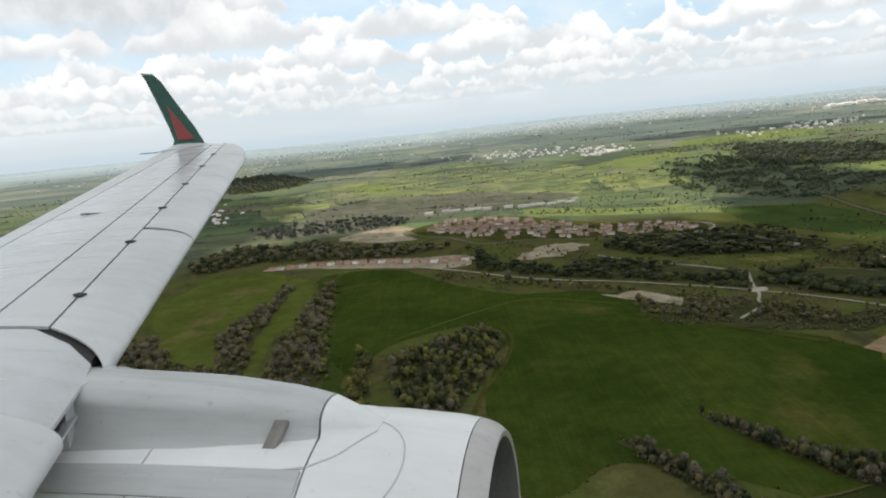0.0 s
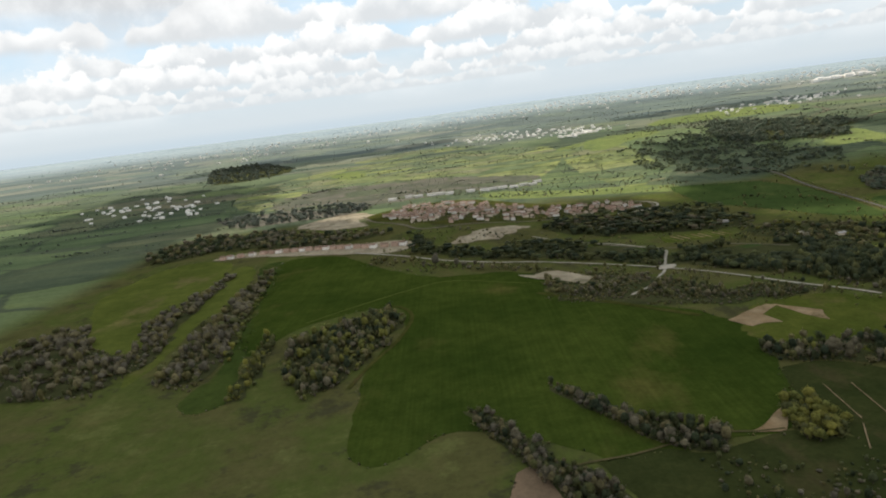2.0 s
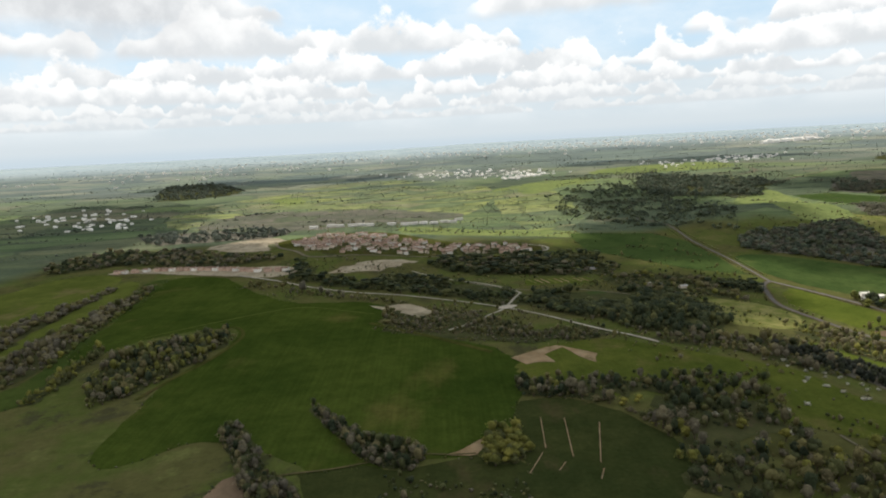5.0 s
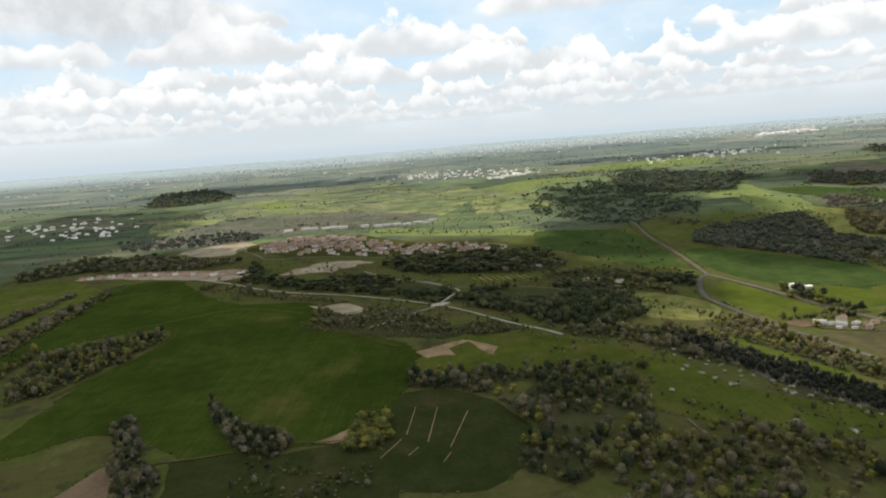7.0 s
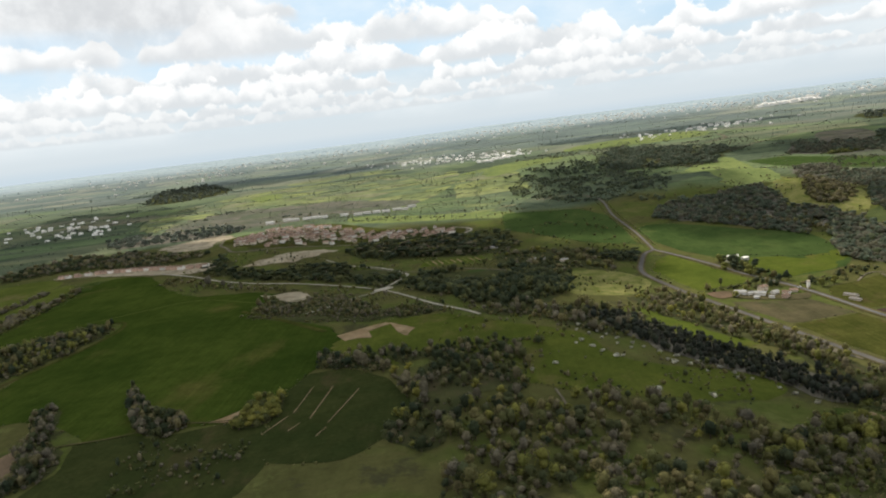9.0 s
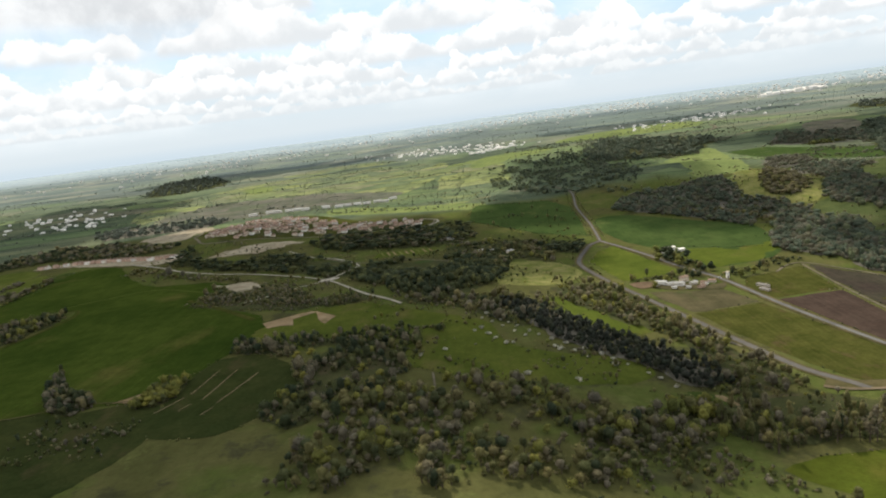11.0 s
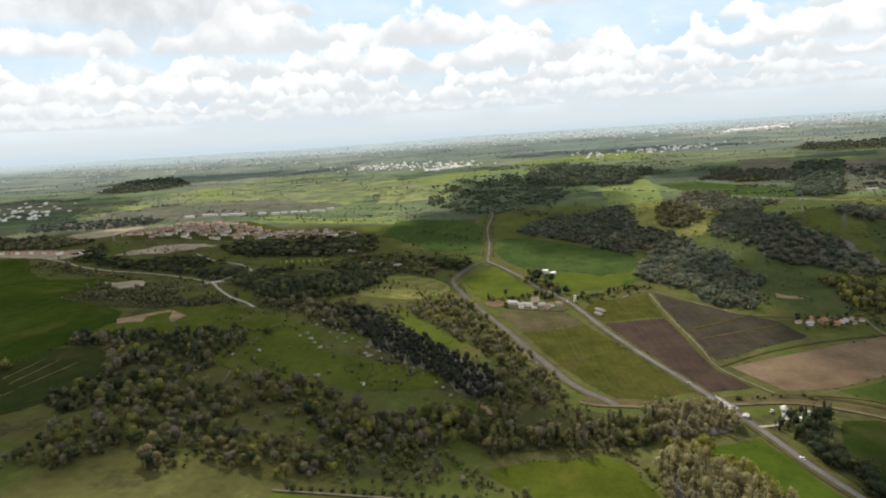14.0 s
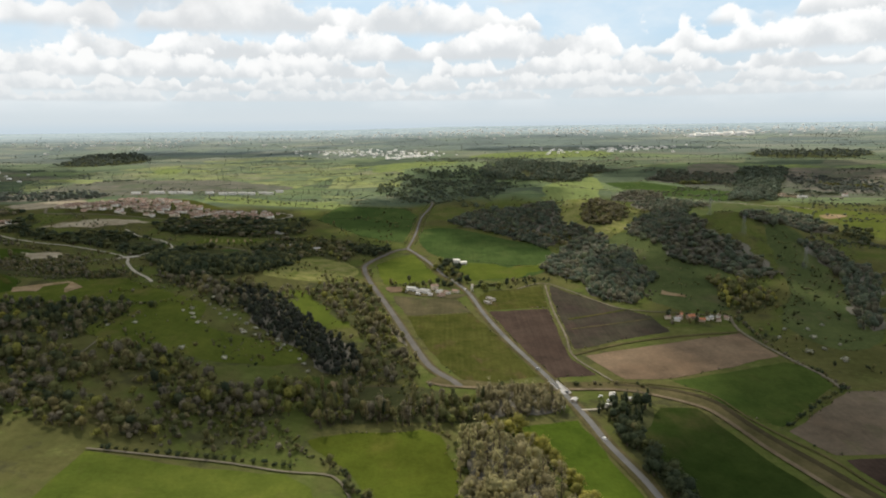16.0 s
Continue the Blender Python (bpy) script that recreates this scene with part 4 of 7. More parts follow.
def plant(kind, seed, count):
    """One plant, as (wood, leaves), each verts and quads. Heights in metres; the base is at the origin."""
    rng = np.random.default_rng(seed)
    wood, lobes = [], []
    if kind == "broad":
        wood.append(limb((0, 0, -0.3), (0.1, 0.05, 2.6), 0.3, 0.2, 6))
        for k in range(7):
            a = k * 2.4 + rng.uniform(0, 0.8)
            tip = np.array([np.cos(a) * rng.uniform(1.2, 2.2), np.sin(a) * rng.uniform(1.2, 2.2), rng.uniform(2.3, 6.0)])
            wood.append(limb((0.1, 0.05, rng.uniform(1.9, 2.6)), tip, 0.12, 0.03))
            lobes.append((tip * (0.9, 0.9, 0.92), np.array([1.6, 1.6, 1.4]) * rng.uniform(0.85, 1.25)))
        lobes.append(((0, 0, 5.2), (2.2, 2.2, 2.2)))
        size = 0.62
    elif kind == "bush":
        wood.append(limb((0, 0, -0.2), (0, 0, 1.0), 0.12, 0.06))
        for k in range(5):
            a = k * 1.3 + rng.uniform(0, 0.6)
            tip = np.array([np.cos(a) * 1.1, np.sin(a) * 1.1, rng.uniform(1.0, 2.0)])
            wood.append(limb((0, 0, 0.3), tip, 0.06, 0.02))
            lobes.append((tip * 0.95, np.array([0.95, 0.95, 0.8]) * rng.uniform(0.75, 1.25)))
        lobes.append(((0, 0, 1.2), (1.2, 1.2, 1.1)))
        size = 0.42
    elif kind == "tall":
        wood.append(limb((0, 0, -0.3), (0.1, 0, 9.8), 0.26, 0.04, 6))
        for k in range(10):
            z = 1.8 + k * 0.85
            a = k * 2.4
            r = 1.3 * (1 - abs(z - 5) / 9)
            tip = np.array([np.cos(a) * r, np.sin(a) * r, z + 1.4])
            wood.append(limb((0.03, 0, z), tip, 0.07, 0.02))
            lobes.append((tip, np.array([0.75, 0.75, 1.25]) * rng.uniform(0.8, 1.2)))
        size = 0.42
    elif kind == "pine":
        wood.append(limb((0, 0, -0.3), (0.2, 0.1, 6.0), 0.28, 0.16, 6))
        for k in range(8):
            a = k * 2.4
            r = rng.uniform(1.2, 2.8)
            tip = np.array([np.cos(a) * r, np.sin(a) * r, rng.uniform(6.6, 7.8)])
            wood.append(limb((0.2, 0.1, 5.4), tip, 0.1, 0.03))
            lobes.append((tip, np.array([1.5, 1.5, 0.75]) * rng.uniform(0.85, 1.2)))
        size = 0.5
    else:  # cypress
        wood.append(limb((0, 0, -0.3), (0, 0, 6.5), 0.2, 0.03, 6))
        for k in range(7):
            z = 0.9 + k
            lobes.append(((rng.uniform(-0.15, 0.15), rng.uniform(-0.15, 0.15), z), np.array([0.85, 0.85, 1.0]) * (1.05 - 0.09 * k)))
        size = 0.34
    lobes = [(np.array(c, float), np.array(r, float)) for c, r in lobes]
    low = min((c - r)[2] for c, r in lobes)
    high = max((c + r)[2] for c, r in lobes)
    width = max(np.hypot(*c[:2]) + r[0] for c, r in lobes)
    whole = ((0, 0, (low + high) / 2), (width * 0.66, width * 0.66, (high - low) * 0.42))
    if count == FULL:
        big = sorted(lobes, key=lambda q: -q[1][0] * q[1][2])[:3]
        mass = [lump(rng, c, r * 0.8) for c, r in big[:2]]
        cards = sprays(rng, lobes, 108, size * 0.64)
    elif count == HALF:
        wood = wood[:4]
        mass = [lump(rng, c, r * 0.8) for c, r in sorted(lobes, key=lambda q: -q[1][0] * q[1][2])[:1]] + [lump(rng, whole[0], np.array(whole[1]) * 0.78)]
        cards = sprays(rng, lobes, 42, size * 0.84)
    elif count == FEW:
        wood = wood[:1]
        mass = [lump(rng, whole[0], np.array(whole[1]) * 0.88)]
        cards = sprays(rng, lobes, 13, size * 1.05)
    else:
        wood = wood[:1]
        mass = [lump(rng, whole[0], np.array(whole[1]) * 1.05, 2)]
        cards = sprays(rng, lobes, 3, size * 1.4)
    return gather(wood), gather(mass + [cards])


FULL, HALF, FEW, FAR = 120, 60, 30, 16
KINDS = ("broad", "bush", "tall", "pine", "cypress")
PLANTS = {(k, n): [plant(k, 10 * i + len(k), n) for i in range(4)] for k in KINDS for n in (FAR, FEW, HALF, FULL)}
MIXED = (0.02, 0.06, 0.1, 0.14, 0.22, 0.3, 0.38, 0.46, 0.55, 0.64, 0.85)
BARE = (0.0, 0.04, 0.08, 0.12, 0.2, 0.26, 0.36, 0.5)
DARK = (0.58, 0.62, 0.64, 0.66, 0.68, 0.52)
OLIVE = (0.36, 0.42, 0.48, 0.54, 0.46, 0.3, 0.57)
YELLOW = (0.86, 0.9, 0.94, 0.98, 0.8)
FRESH = (0.74, 0.8, 0.84, 0.5, 0.9)


OPEN_PLOTS = [
    [(268, 528), (319, 538), (354, 519), (330, 475), (294, 484)],
    [(186, 594), (229, 583), (238, 551), (219, 541), (185, 563)],
    [(495, 172), (499, 190), (513, 191), (519, 176), (518, 162), (504, 161)],
    [(465, 190), (468, 201), (478, 198), (486, 184), (486, 176), (475, 176)],
    [(258, 574), (262, 604), (324, 600), (326, 578)],
    [(119, 506), (149, 514), (170, 480), (160, 447), (138, 468)],
]
WAYS = np.concatenate([spline(w, 4.0) for w in (MAIN, OLD, VALLEY, [(179, 403), (210, 444), (228, 484), (249, 544), (236, 568), (212, 595), (178, 619), (145, 655)], [(497, 572), (502, 652), (505, 774), (517, 902)])])


def cleared(pts):
    """Leaves roads and open plots free of plants."""
    pts = np.asarray(pts)
    keep = np.ones(len(pts), bool)
    for poly in OPEN_PLOTS:
        keep &= ~np.asarray(inside(poly, pts), bool)
    near = np.nonzero(keep & (pts[:, 1] < 950))[0]
    for part_of in np.array_split(near, max(1, len(near) // 500)):
        if len(part_of):
            d = np.abs(pts[part_of, None, :] - WAYS[None]).max(2).min(1)
            keep[part_of[d < 3.6]] = False
    return pts[keep]


def grove(name, label, pts, size, tints, kinds=("broad",), detail=None, leaf=None, bark=None, seed=1, category="wood"):
    """A wood or hedge: many plants in one mesh."""
    pts = cleared(pts)
    rng = np.random.default_rng(seed + len(pts))
    vs, fs, index, tint, k = [], [], [], [], 0
    zs = height(pts[:, 0], pts[:, 1])
    for (x, y), z in zip(pts, zs):
        n = detail or (FULL if y < 150 else HALF if y < 300 else FEW if y < 560 else FAR)
        (wv, wf), (lv, lf) = PLANTS[kinds[rng.integers(len(kinds))], n][rng.integers(4)]
        a, s = rng.uniform(0, 6.28), 0.88 * size[0] + 0.85 * (size[1] * 1.35 - size[0] * 0.8) * rng.random() ** 1.7
        turn = np.array([[np.cos(a), -np.sin(a), 0], [np.sin(a), np.cos(a), 0], [0, 0, rng.uniform(0.85, 1.15)]]) * s
        if category == "wood" and y > 430:
            turn = turn * np.array((1.38, 1.38, 0.82))[:, None]
        shift = np.array([x, y, z])
        tone = tints[rng.integers(len(tints))] + rng.uniform(-0.03, 0.03)
        for v, f, m in ((lv, lf, 0),) if n == FAR else ((wv, wf, 1), (lv, lf, 0)):
            vs.append(v @ turn.T + shift)
            fs.append(f + k)
            index.append(np.full(len(f), m))
            tint.append(np.full(len(v), min(max(tone, 0.0), 1.0)))
            k += len(v)
    ob = quad_mesh_object(name, np.concatenate(vs), np.concatenate(fs), [leaf or LEAF, bark or BARK], np.concatenate(index), np.concatenate(tint), True)
    return tagged(ob, label, category, kind="stuff")


THICKER = 0.80


def wood(name, label, poly, step, size, tints, kinds=("broad",), seed=1, gaps=0.25, **more):
    rng = np.random.default_rng(seed)
    step = step * THICKER
    pts = spread(poly, step, rng, 0.8)
    if len(pts) < 6000 and gaps < 0.45:
        middle = np.mean(poly, axis=0)
        field("woodland_floor", "brown litter and undergrowth on the floor of a wood", [tuple(middle + (np.array(q) - middle) * 0.9) for q in poly], GREY_LITTER if more.get("leaf") and min(tints) < 0.4 else LITTER, 0.3, True, max(3.0, step * 1.2), max(6.0, step), "woodland floor")
    pts = pts + np.array([[noise.noise((x * 0.06, y * 0.06, seed)), noise.noise((x * 0.06, y * 0.06, seed + 7.0))] for x, y in pts]) * step * 1.6
    keep = [noise.noise((x * 0.03, y * 0.03, seed)) > -0.6 + 0.85 * gaps and rng.random() > gaps * 0.5 for x, y in pts]
    return grove(name, label, pts[np.array(keep)], size, tints, kinds, seed=seed, **more)


def hedge(name, label, line, step, size, tints, kinds=("bush",), width=1.5, seed=1, **more):
    rng = np.random.default_rng(seed)
    pts = spline(line, step)
    pts = pts + rng.uniform(-width, width, pts.shape)
    return grove(name, label, pts, size, tints, kinds, seed=seed, category="hedge", **more)


# woods of the western hill
wood("wood", "bare brown wood in a hollow of the hill", [(-300, 380), (-260, 480), (-236, 484), (-202, 425), (-159, 393), (-150, 330), (-250, 330)], 5.5, (0.6, 1.0), BARE, ("broad", "bush"), 2)
wood("wood", "bare brown and olive wood in a gully", [(-184, 469), (-166, 559), (-169, 625), (-160, 620), (-156, 547), (-151, 459), (-138, 370), (-155, 340), (-163, 415)], 4.2, (0.55, 0.9), BARE, ("broad", "bush"), 3)
wood("wood", "brown gully wood with a yellow green edge", [(-128, 545), (-126, 620), (-118, 610), (-106, 504), (-85, 364), (-90, 320), (-118, 330), (-127, 439)], 4.2, (0.55, 0.95), BARE, ("broad", "bush"), 4)
ribbon("copse_rim", "dry pale grass rim round the copse in the wheat", [(6, 436), (20, 434), (31, 405), (25, 365), (10, 328), (2, 300)], 2.6, OLIVE_FIELD, 0.42, category="grass strip")
hedge("hedge", "yellow green bushes along a gully wood", [(-116, 600), (-103, 500), (-84, 364)], 5, (0.8, 1.4), FRESH, width=2.5, seed=5)
# valley behind the wheat field
wood("wood", "dark mixed wood below the excavated ground", [(18, 681), (45, 615), (102, 601), (142, 635), (197, 598), (242, 557), (230, 529), (143, 555), (77, 573), (20, 608)], 6.5, (0.6, 1.05), DARK, ("broad", "pine", "broad"), 8)
wood("wood", "dark wood of pines beside the housing estate", [(155, 689), (220, 752), (300, 735), (345, 745), (370, 700), (327, 625), (271, 621), (219, 630)], 7, (0.7, 1.2), DARK, ("pine", "broad", "cypress"), 9)
wood("wood", "dark wood west of the row of houses", [(-331, 802), (-306, 906), (-170, 869), (-60, 760), (0, 690), (-64, 700), (-222, 775), (-302, 727)], 8, (0.7, 1.1), DARK + BARE, ("broad",), 10)
wood("wood", "brown scrub along the valley road", [(124, 415), (150, 470), (199, 455), (223, 425), (253, 375), (241, 362), (194, 375), (138, 401)], 3.2, (0.3, 0.6), BARE + OLIVE, ("bush",), 11, gaps=0.35)
wood("wood", "dark trees round the forked track", [(246, 545), (303, 540), (323, 480), (285, 413), (255, 475)], 5.5, (0.6, 1.0), DARK, ("broad",), 12)
hedge("hedge", "brown hedge along the crest of the wheat field", [(-20, 600), (20, 575), (70, 540), (120, 525), (134, 500), (130, 430)], 4, (0.8, 1.5), BARE + OLIVE, ("bush", "bush", "broad"), 4, 13)
wood("wood", "dark mixed wood on the valley slope", [(297, 520), (363, 540), (400, 487), (380, 396), (345, 365), (300, 388), (290, 440)], 5.2, (0.6, 1.0), DARK, ("broad",), 14, gaps=0.15)
wood("wood", "brown scrub below the bare clearing", [(127, 459), (178, 495), (213, 445), (239, 395), (285, 400), (296, 370), (252, 365), (189, 395), (143, 408)], 3.2, (0.3, 0.65), BARE + OLIVE + (0.6,), ("bush", "bush", "broad"), 15, gaps=0.35)
wood("wood", "trees between road and gardens", [(183, 558), (262, 525), (255, 492), (215, 505)], 5.5, (0.5, 0.9), DARK, ("broad",), 16)
wood("wood", "dark wood by the white sheds", [(160, 745), (217, 742), (316, 701), (369, 645), (351, 605), (274, 615), (182, 673)], 7, (0.6, 1.0), DARK + MIXED, ("broad", "pine"), 17)
wood("wood", "scrub and trees round the sunlit knoll", [(330, 600), (400, 620), (450, 580), (445, 500), (405, 512), (385, 480), (350, 540)], 6.5, (0.5, 0.95), OLIVE + MIXED, ("broad", "bush"), 18, gaps=0.4)
wood("plantation", "dark dense plantation of conifers", [(445, 575), (482, 568), (468, 528), (440, 545)], 4.2, (0.5, 0.75), (0.6, 0.65, 0.68), ("pine", "broad"), 19, gaps=0.0)
# stream and thickets of the middle valley
wood("wood", "dense dark wood along the stream", [(384, 352), (412, 346), (437, 312), (462, 280), (482, 252), (492, 226), (490, 206), (474, 204), (462, 226), (446, 246), (420, 268), (396, 302)], 3.8, (0.42, 0.72), (0.1, 0.4, 0.6, 0.9), ("broad",), 20, gaps=0.0, leaf=SHADED_WOOD)
wood("wood", "grey brown scrub strip above the stream", [(314, 372), (364, 368), (400, 362), (430, 350), (392, 300), (377, 304), (349, 338), (312, 355)], 4.6, (0.5, 0.95), BARE + (0.4, 0.6), ("bush", "broad"), 21)
wood("wood", "olive and yellow green scrub beyond the stream", [(428, 408), (476, 427), (486, 381), (496, 328), (512, 276), (505, 250), (484, 280), (450, 328), (426, 372)], 5.0, (0.45, 0.85), (0.3, 0.36, 0.42, 0.86, 0.2, 0.48, 0.1), ("bush", "broad"), 22, gaps=0.4)
wood("thicket", "thicket of brown, olive and yellow green trees", [(303, 213), (336, 220), (383, 204), (415, 190), (440, 165), (430, 120), (400, 112), (290, 110), (285, 160)], 4.4, (0.5, 1.0), MIXED + OLIVE + (0.88, 0.6), ("broad", "bush", "broad"), 23, gaps=0.46)
wood("thicket", "brown and yellow green thicket beside the pasture", [(277, 274), (298, 257), (336, 280), (338, 254), (330, 229), (330, 215), (303, 213), (285, 160), (262, 176), (270, 198), (272, 228)], 3.7, (0.45, 0.9), MIXED + DARK + DARK + DARK, ("broad", "bush"), 24, gaps=0.42)
wood("thicket", "dark scrub along the upper edge of the pasture", [(236, 300), (262, 292), (300, 294), (345, 291), (347, 280), (336, 282), (298, 259), (277, 276), (262, 270), (251, 286)], 3.4, (0.35, 0.75), BARE + DARK + DARK, ("bush", "broad"), 187, gaps=0.15)
wood("thicket", "brown scrub at the top of the pasture", [(213, 296), (231, 299), (251, 284), (262, 268), (254, 260), (226, 272), (213, 276)], 3.0, (0.35, 0.75), MIXED + DARK + DARK, ("bush", "broad"), 87, gaps=0.1)
hedge("hedge", "brown hedge between two pastures", [(215, 292), (232, 280), (257, 262), (272, 232), (281, 211)], 2.6, (0.6, 1.2), BARE + (0.5, 0.9), ("bush", "broad"), 3, 25)
wood("wood", "olive trees along the valley foot", [(452, 404), (482, 350), (504, 281), (520, 232), (527, 200), (510, 195), (486, 190), (484, 214), (490, 250), (470, 330)], 4.8, (0.5, 0.95), (0.3, 0.36, 0.42, 0.86, 0.2, 0.48, 0.8, 0.12), ("broad", "bush"), 28, gaps=0.2)
wood("wood", "tall mixed wood above the bright field", [(464, 181), (486, 188), (515, 196), (545, 187), (560, 168), (558, 150), (534, 147), (501, 146), (480, 143), (470, 160)], 4.2, (0.55, 0.95), OLIVE + MIXED + FRESH + (0.84, 0.36), ("broad", "tall"), 29, gaps=0.38)
wood("wood", "dense grey brown trees on the lower slope", [(408, 150), (416, 168), (445, 178), (458, 164), (470, 152), (452, 140)], 4.4, (0.5, 0.85), (0.02, 0.1, 0.5, 0.3, 0.84), ("broad",), 57, gaps=0.3)
wood("wood", "yellow green trees at the end of the meadow", [(447, 177), (462, 189), (477, 185), (475, 173), (460, 168)], 4.0, (0.6, 0.95), (0.88, 0.84, 0.5, 0.92), ("broad",), 58, gaps=0.0)
wood("thicket", "brown thicket on the lower slope", [(405, 118), (422, 140), (445, 148), (466, 140), (480, 128), (478, 118), (440, 116)], 3.6, (0.3, 0.6), BARE + OLIVE + FRESH, ("broad", "bush"), 30, gaps=0.62)
hedge("hedge", "yellow green young trees along the bright field", [(560, 149), (570, 146), (581, 123), (591, 92), (596, 50)], 1.1, (0.65, 1.05), (0.94, 0.97, 1.0, 0.9), ("broad", "bush"), 2.6, 131)
hedge("hedge", "dark bushes along a field edge", [(478, 121), (492, 111), (501, 101), (506, 90), (524, 74)], 1.5, (0.3, 0.65), DARK + BARE + OLIVE, ("bush", "bush", "broad"), 1.6, 33)
hedge("hedge", "yellow green bushes along the fold field", [(531, 147), (540, 140), (547, 116), (550, 90)], 1.6, (0.3, 0.6), OLIVE + FRESH, ("bush",), 1.2, 139)
hedge("hedge", "row of round bushes along a meadow track", [(405, 103.5), (436, 107.5), (458, 109), (478, 107)], 3.4, (0.62, 0.8), DARK, ("bush",), 0.25, 34)
hedge("hedge", "dark trees beside the main road", [(617, 172), (624, 150), (628, 126), (631, 90), (636, 50)], 1.8, (0.45, 0.9), DARK + (0.3,), ("broad", "cypress"), 2.4, 35)
hedge("hedge", "scrub along the canal track", [(566, 196), (604, 200), (630, 204), (650, 200)], 4.0, (0.5, 1.1), BARE + OLIVE, ("bush",), 2, 36)
hedge("hedge", "dark hedge between two fields", [(754, 196), (730, 178), (703, 154)], 3.0, (0.5, 0.9), DARK, ("bush",), 0.6, 37)
hedge("hedge", "dark hedge along the dry field", [(755, 330), (748, 300), (746, 262), (752, 225), (756, 196)], 3.6, (0.5, 1.0), DARK + BARE, ("bush",), 1, 38)
hedge("hedge", "brown hedge by the disused road", [(500, 330), (490, 372), (475, 420), (468, 470)], 5, (0.5, 1.0), OLIVE, ("bush",), 1.5, 39)
hedge("hedge", "brown bushes along the north road", [(492, 585), (496, 652), (499, 774), (510, 902)], 3.4, (0.3, 0.6), BARE + OLIVE, ("bush",), 1.5, 137)
hedge("hedge", "brown bushes on the far verge of the north road", [(504, 590), (508, 652), (512, 774), (523, 902)], 3.4, (0.3, 0.6), BARE + OLIVE, ("bush",), 1.5, 138)
for k, run in enumerate(([(439, 632), (400, 690), (362, 752)], [(364, 755), (430, 765), (497, 748)], [(368, 910), (420, 885), (480, 858)], [(492, 610), (470, 618), (440, 632)])):
    hedge("hedge", "thin dark hedge along the edge of a green meadow", run, 3.4, (0.25, 0.5), DARK + OLIVE, ("bush",), 1.0, 150 + k)
hedge("hedge", "low dark hedge along the main road", [(562, 372), (573, 327), (585, 270), (598, 223), (605, 200)], 2.0, (0.16, 0.36), DARK + OLIVE, ("bush",), 0.5, 134)
hedge("hedge", "dark trees round the hillside farm", [(698, 322), (712, 325), (728, 325), (742, 328), (748, 318)], 2.6, (0.4, 0.8), DARK + OLIVE, ("broad", "bush"), 3, 135)
hedge("hedge", "dark bushes below the hillside farm", [(700, 306), (716, 309), (735, 311), (745, 305)], 3.0, (0.35, 0.65), DARK + BARE, ("bush", "broad"), 2.5, 136)
hedge("hedge", "thin dark hedge across the green farm field", [(560, 520), (590, 500), (620, 488), (640, 480)], 3.0, (0.3, 0.5), DARK, ("bush",), 0.8, 132)
hedge("hedge", "dark trees along the lane behind the farm", [(562, 410), (582, 416), (605, 426), (628, 440)], 1.3, (0.5, 1.0), DARK + OLIVE, ("bush", "broad", "bush"), 7.0, 133)
hedge("hedge", "dark bushy trees round the farm buildings", [(492, 421), (506, 424), (520, 417), (534, 420), (548, 411)], 1.7, (0.45, 0.95), DARK + OLIVE, ("broad", "bush"), 5.0, 189)
hedge("hedge", "dark trees along the road behind the farm", [(536, 508), (541, 490), (546, 470), (551, 448), (555, 430)], 2.0, (0.5, 1.0), DARK + OLIVE, ("broad", "bush"), 4.0, 190)
# ridges to the north-east
wood("wood", "leafless brown wood on the ridge above the fields", [(641, 508), (666, 562), (706, 598), (721, 556), (736, 520), (725, 478), (728, 423), (709, 411), (699, 371), (688, 353), (665, 362), (656, 393), (660, 425), (643, 442), (632, 472)], 4.4, (0.55, 0.9), (0.04, 0.14, 0.28, 0.62, 0.66, 0.7, 0.6, 0.9), ("broad",), 40, gaps=0.05, leaf=HAZED_WOOD)
wood("wood", "leafless brown wood on the long ridge", [(540, 725), (568, 790), (612, 822), (655, 800), (690, 770), (688, 700), (683, 615), (650, 565), (612, 630)], 5.6, (0.6, 1.0), (0.04, 0.14, 0.28, 0.62, 0.66, 0.7, 0.6, 0.9), ("broad",), 41, gaps=0.1, leaf=HAZED_WOOD)
wood("wood", "brown wood on the saddle of the ridge", [(683, 612), (692, 665), (712, 640), (724, 588), (708, 596), (672, 572)], 4.8, (0.55, 0.9), (0.04, 0.14, 0.28, 0.62, 0.66, 0.7, 0.6, 0.9), ("broad",), 188, gaps=0.05, leaf=HAZED_WOOD)
wood("wood", "brown and dark wooded ridge", [(745, 600), (762, 652), (806, 725), (862, 797), (900, 830), (872, 758), (812, 580), (810, 530), (825, 503), (838, 470), (838, 429), (800, 424), (785, 459), (760, 482), (757, 545)], 5.2, (0.6, 1.0), (0.04, 0.14, 0.28, 0.62, 0.66, 0.7, 0.6, 0.9), ("broad",), 42, gaps=0.1, leaf=HAZED_WOOD)
wood("wood", "dark wood on the eastern ridge", [(889, 505), (919, 527), (922, 494), (928, 455), (923, 428), (896, 387), (860, 330), (833, 284), (820, 290), (866, 381), (890, 440)], 5.4, (0.6, 1.0), (0.04, 0.14, 0.28, 0.62, 0.66, 0.7, 0.6, 0.9), ("broad",), 43, gaps=0.1, leaf=HAZED_WOOD)
wood("wood", "brown wood behind the eastern ridge", [(843, 537), (854, 551), (940, 670), (1017, 791), (1025, 730), (1010, 639), (969, 633), (874, 523)], 6.5, (0.7, 1.1), BARE + DARK, ("broad",), 44, gaps=0.1, leaf=HAZED_WOOD)
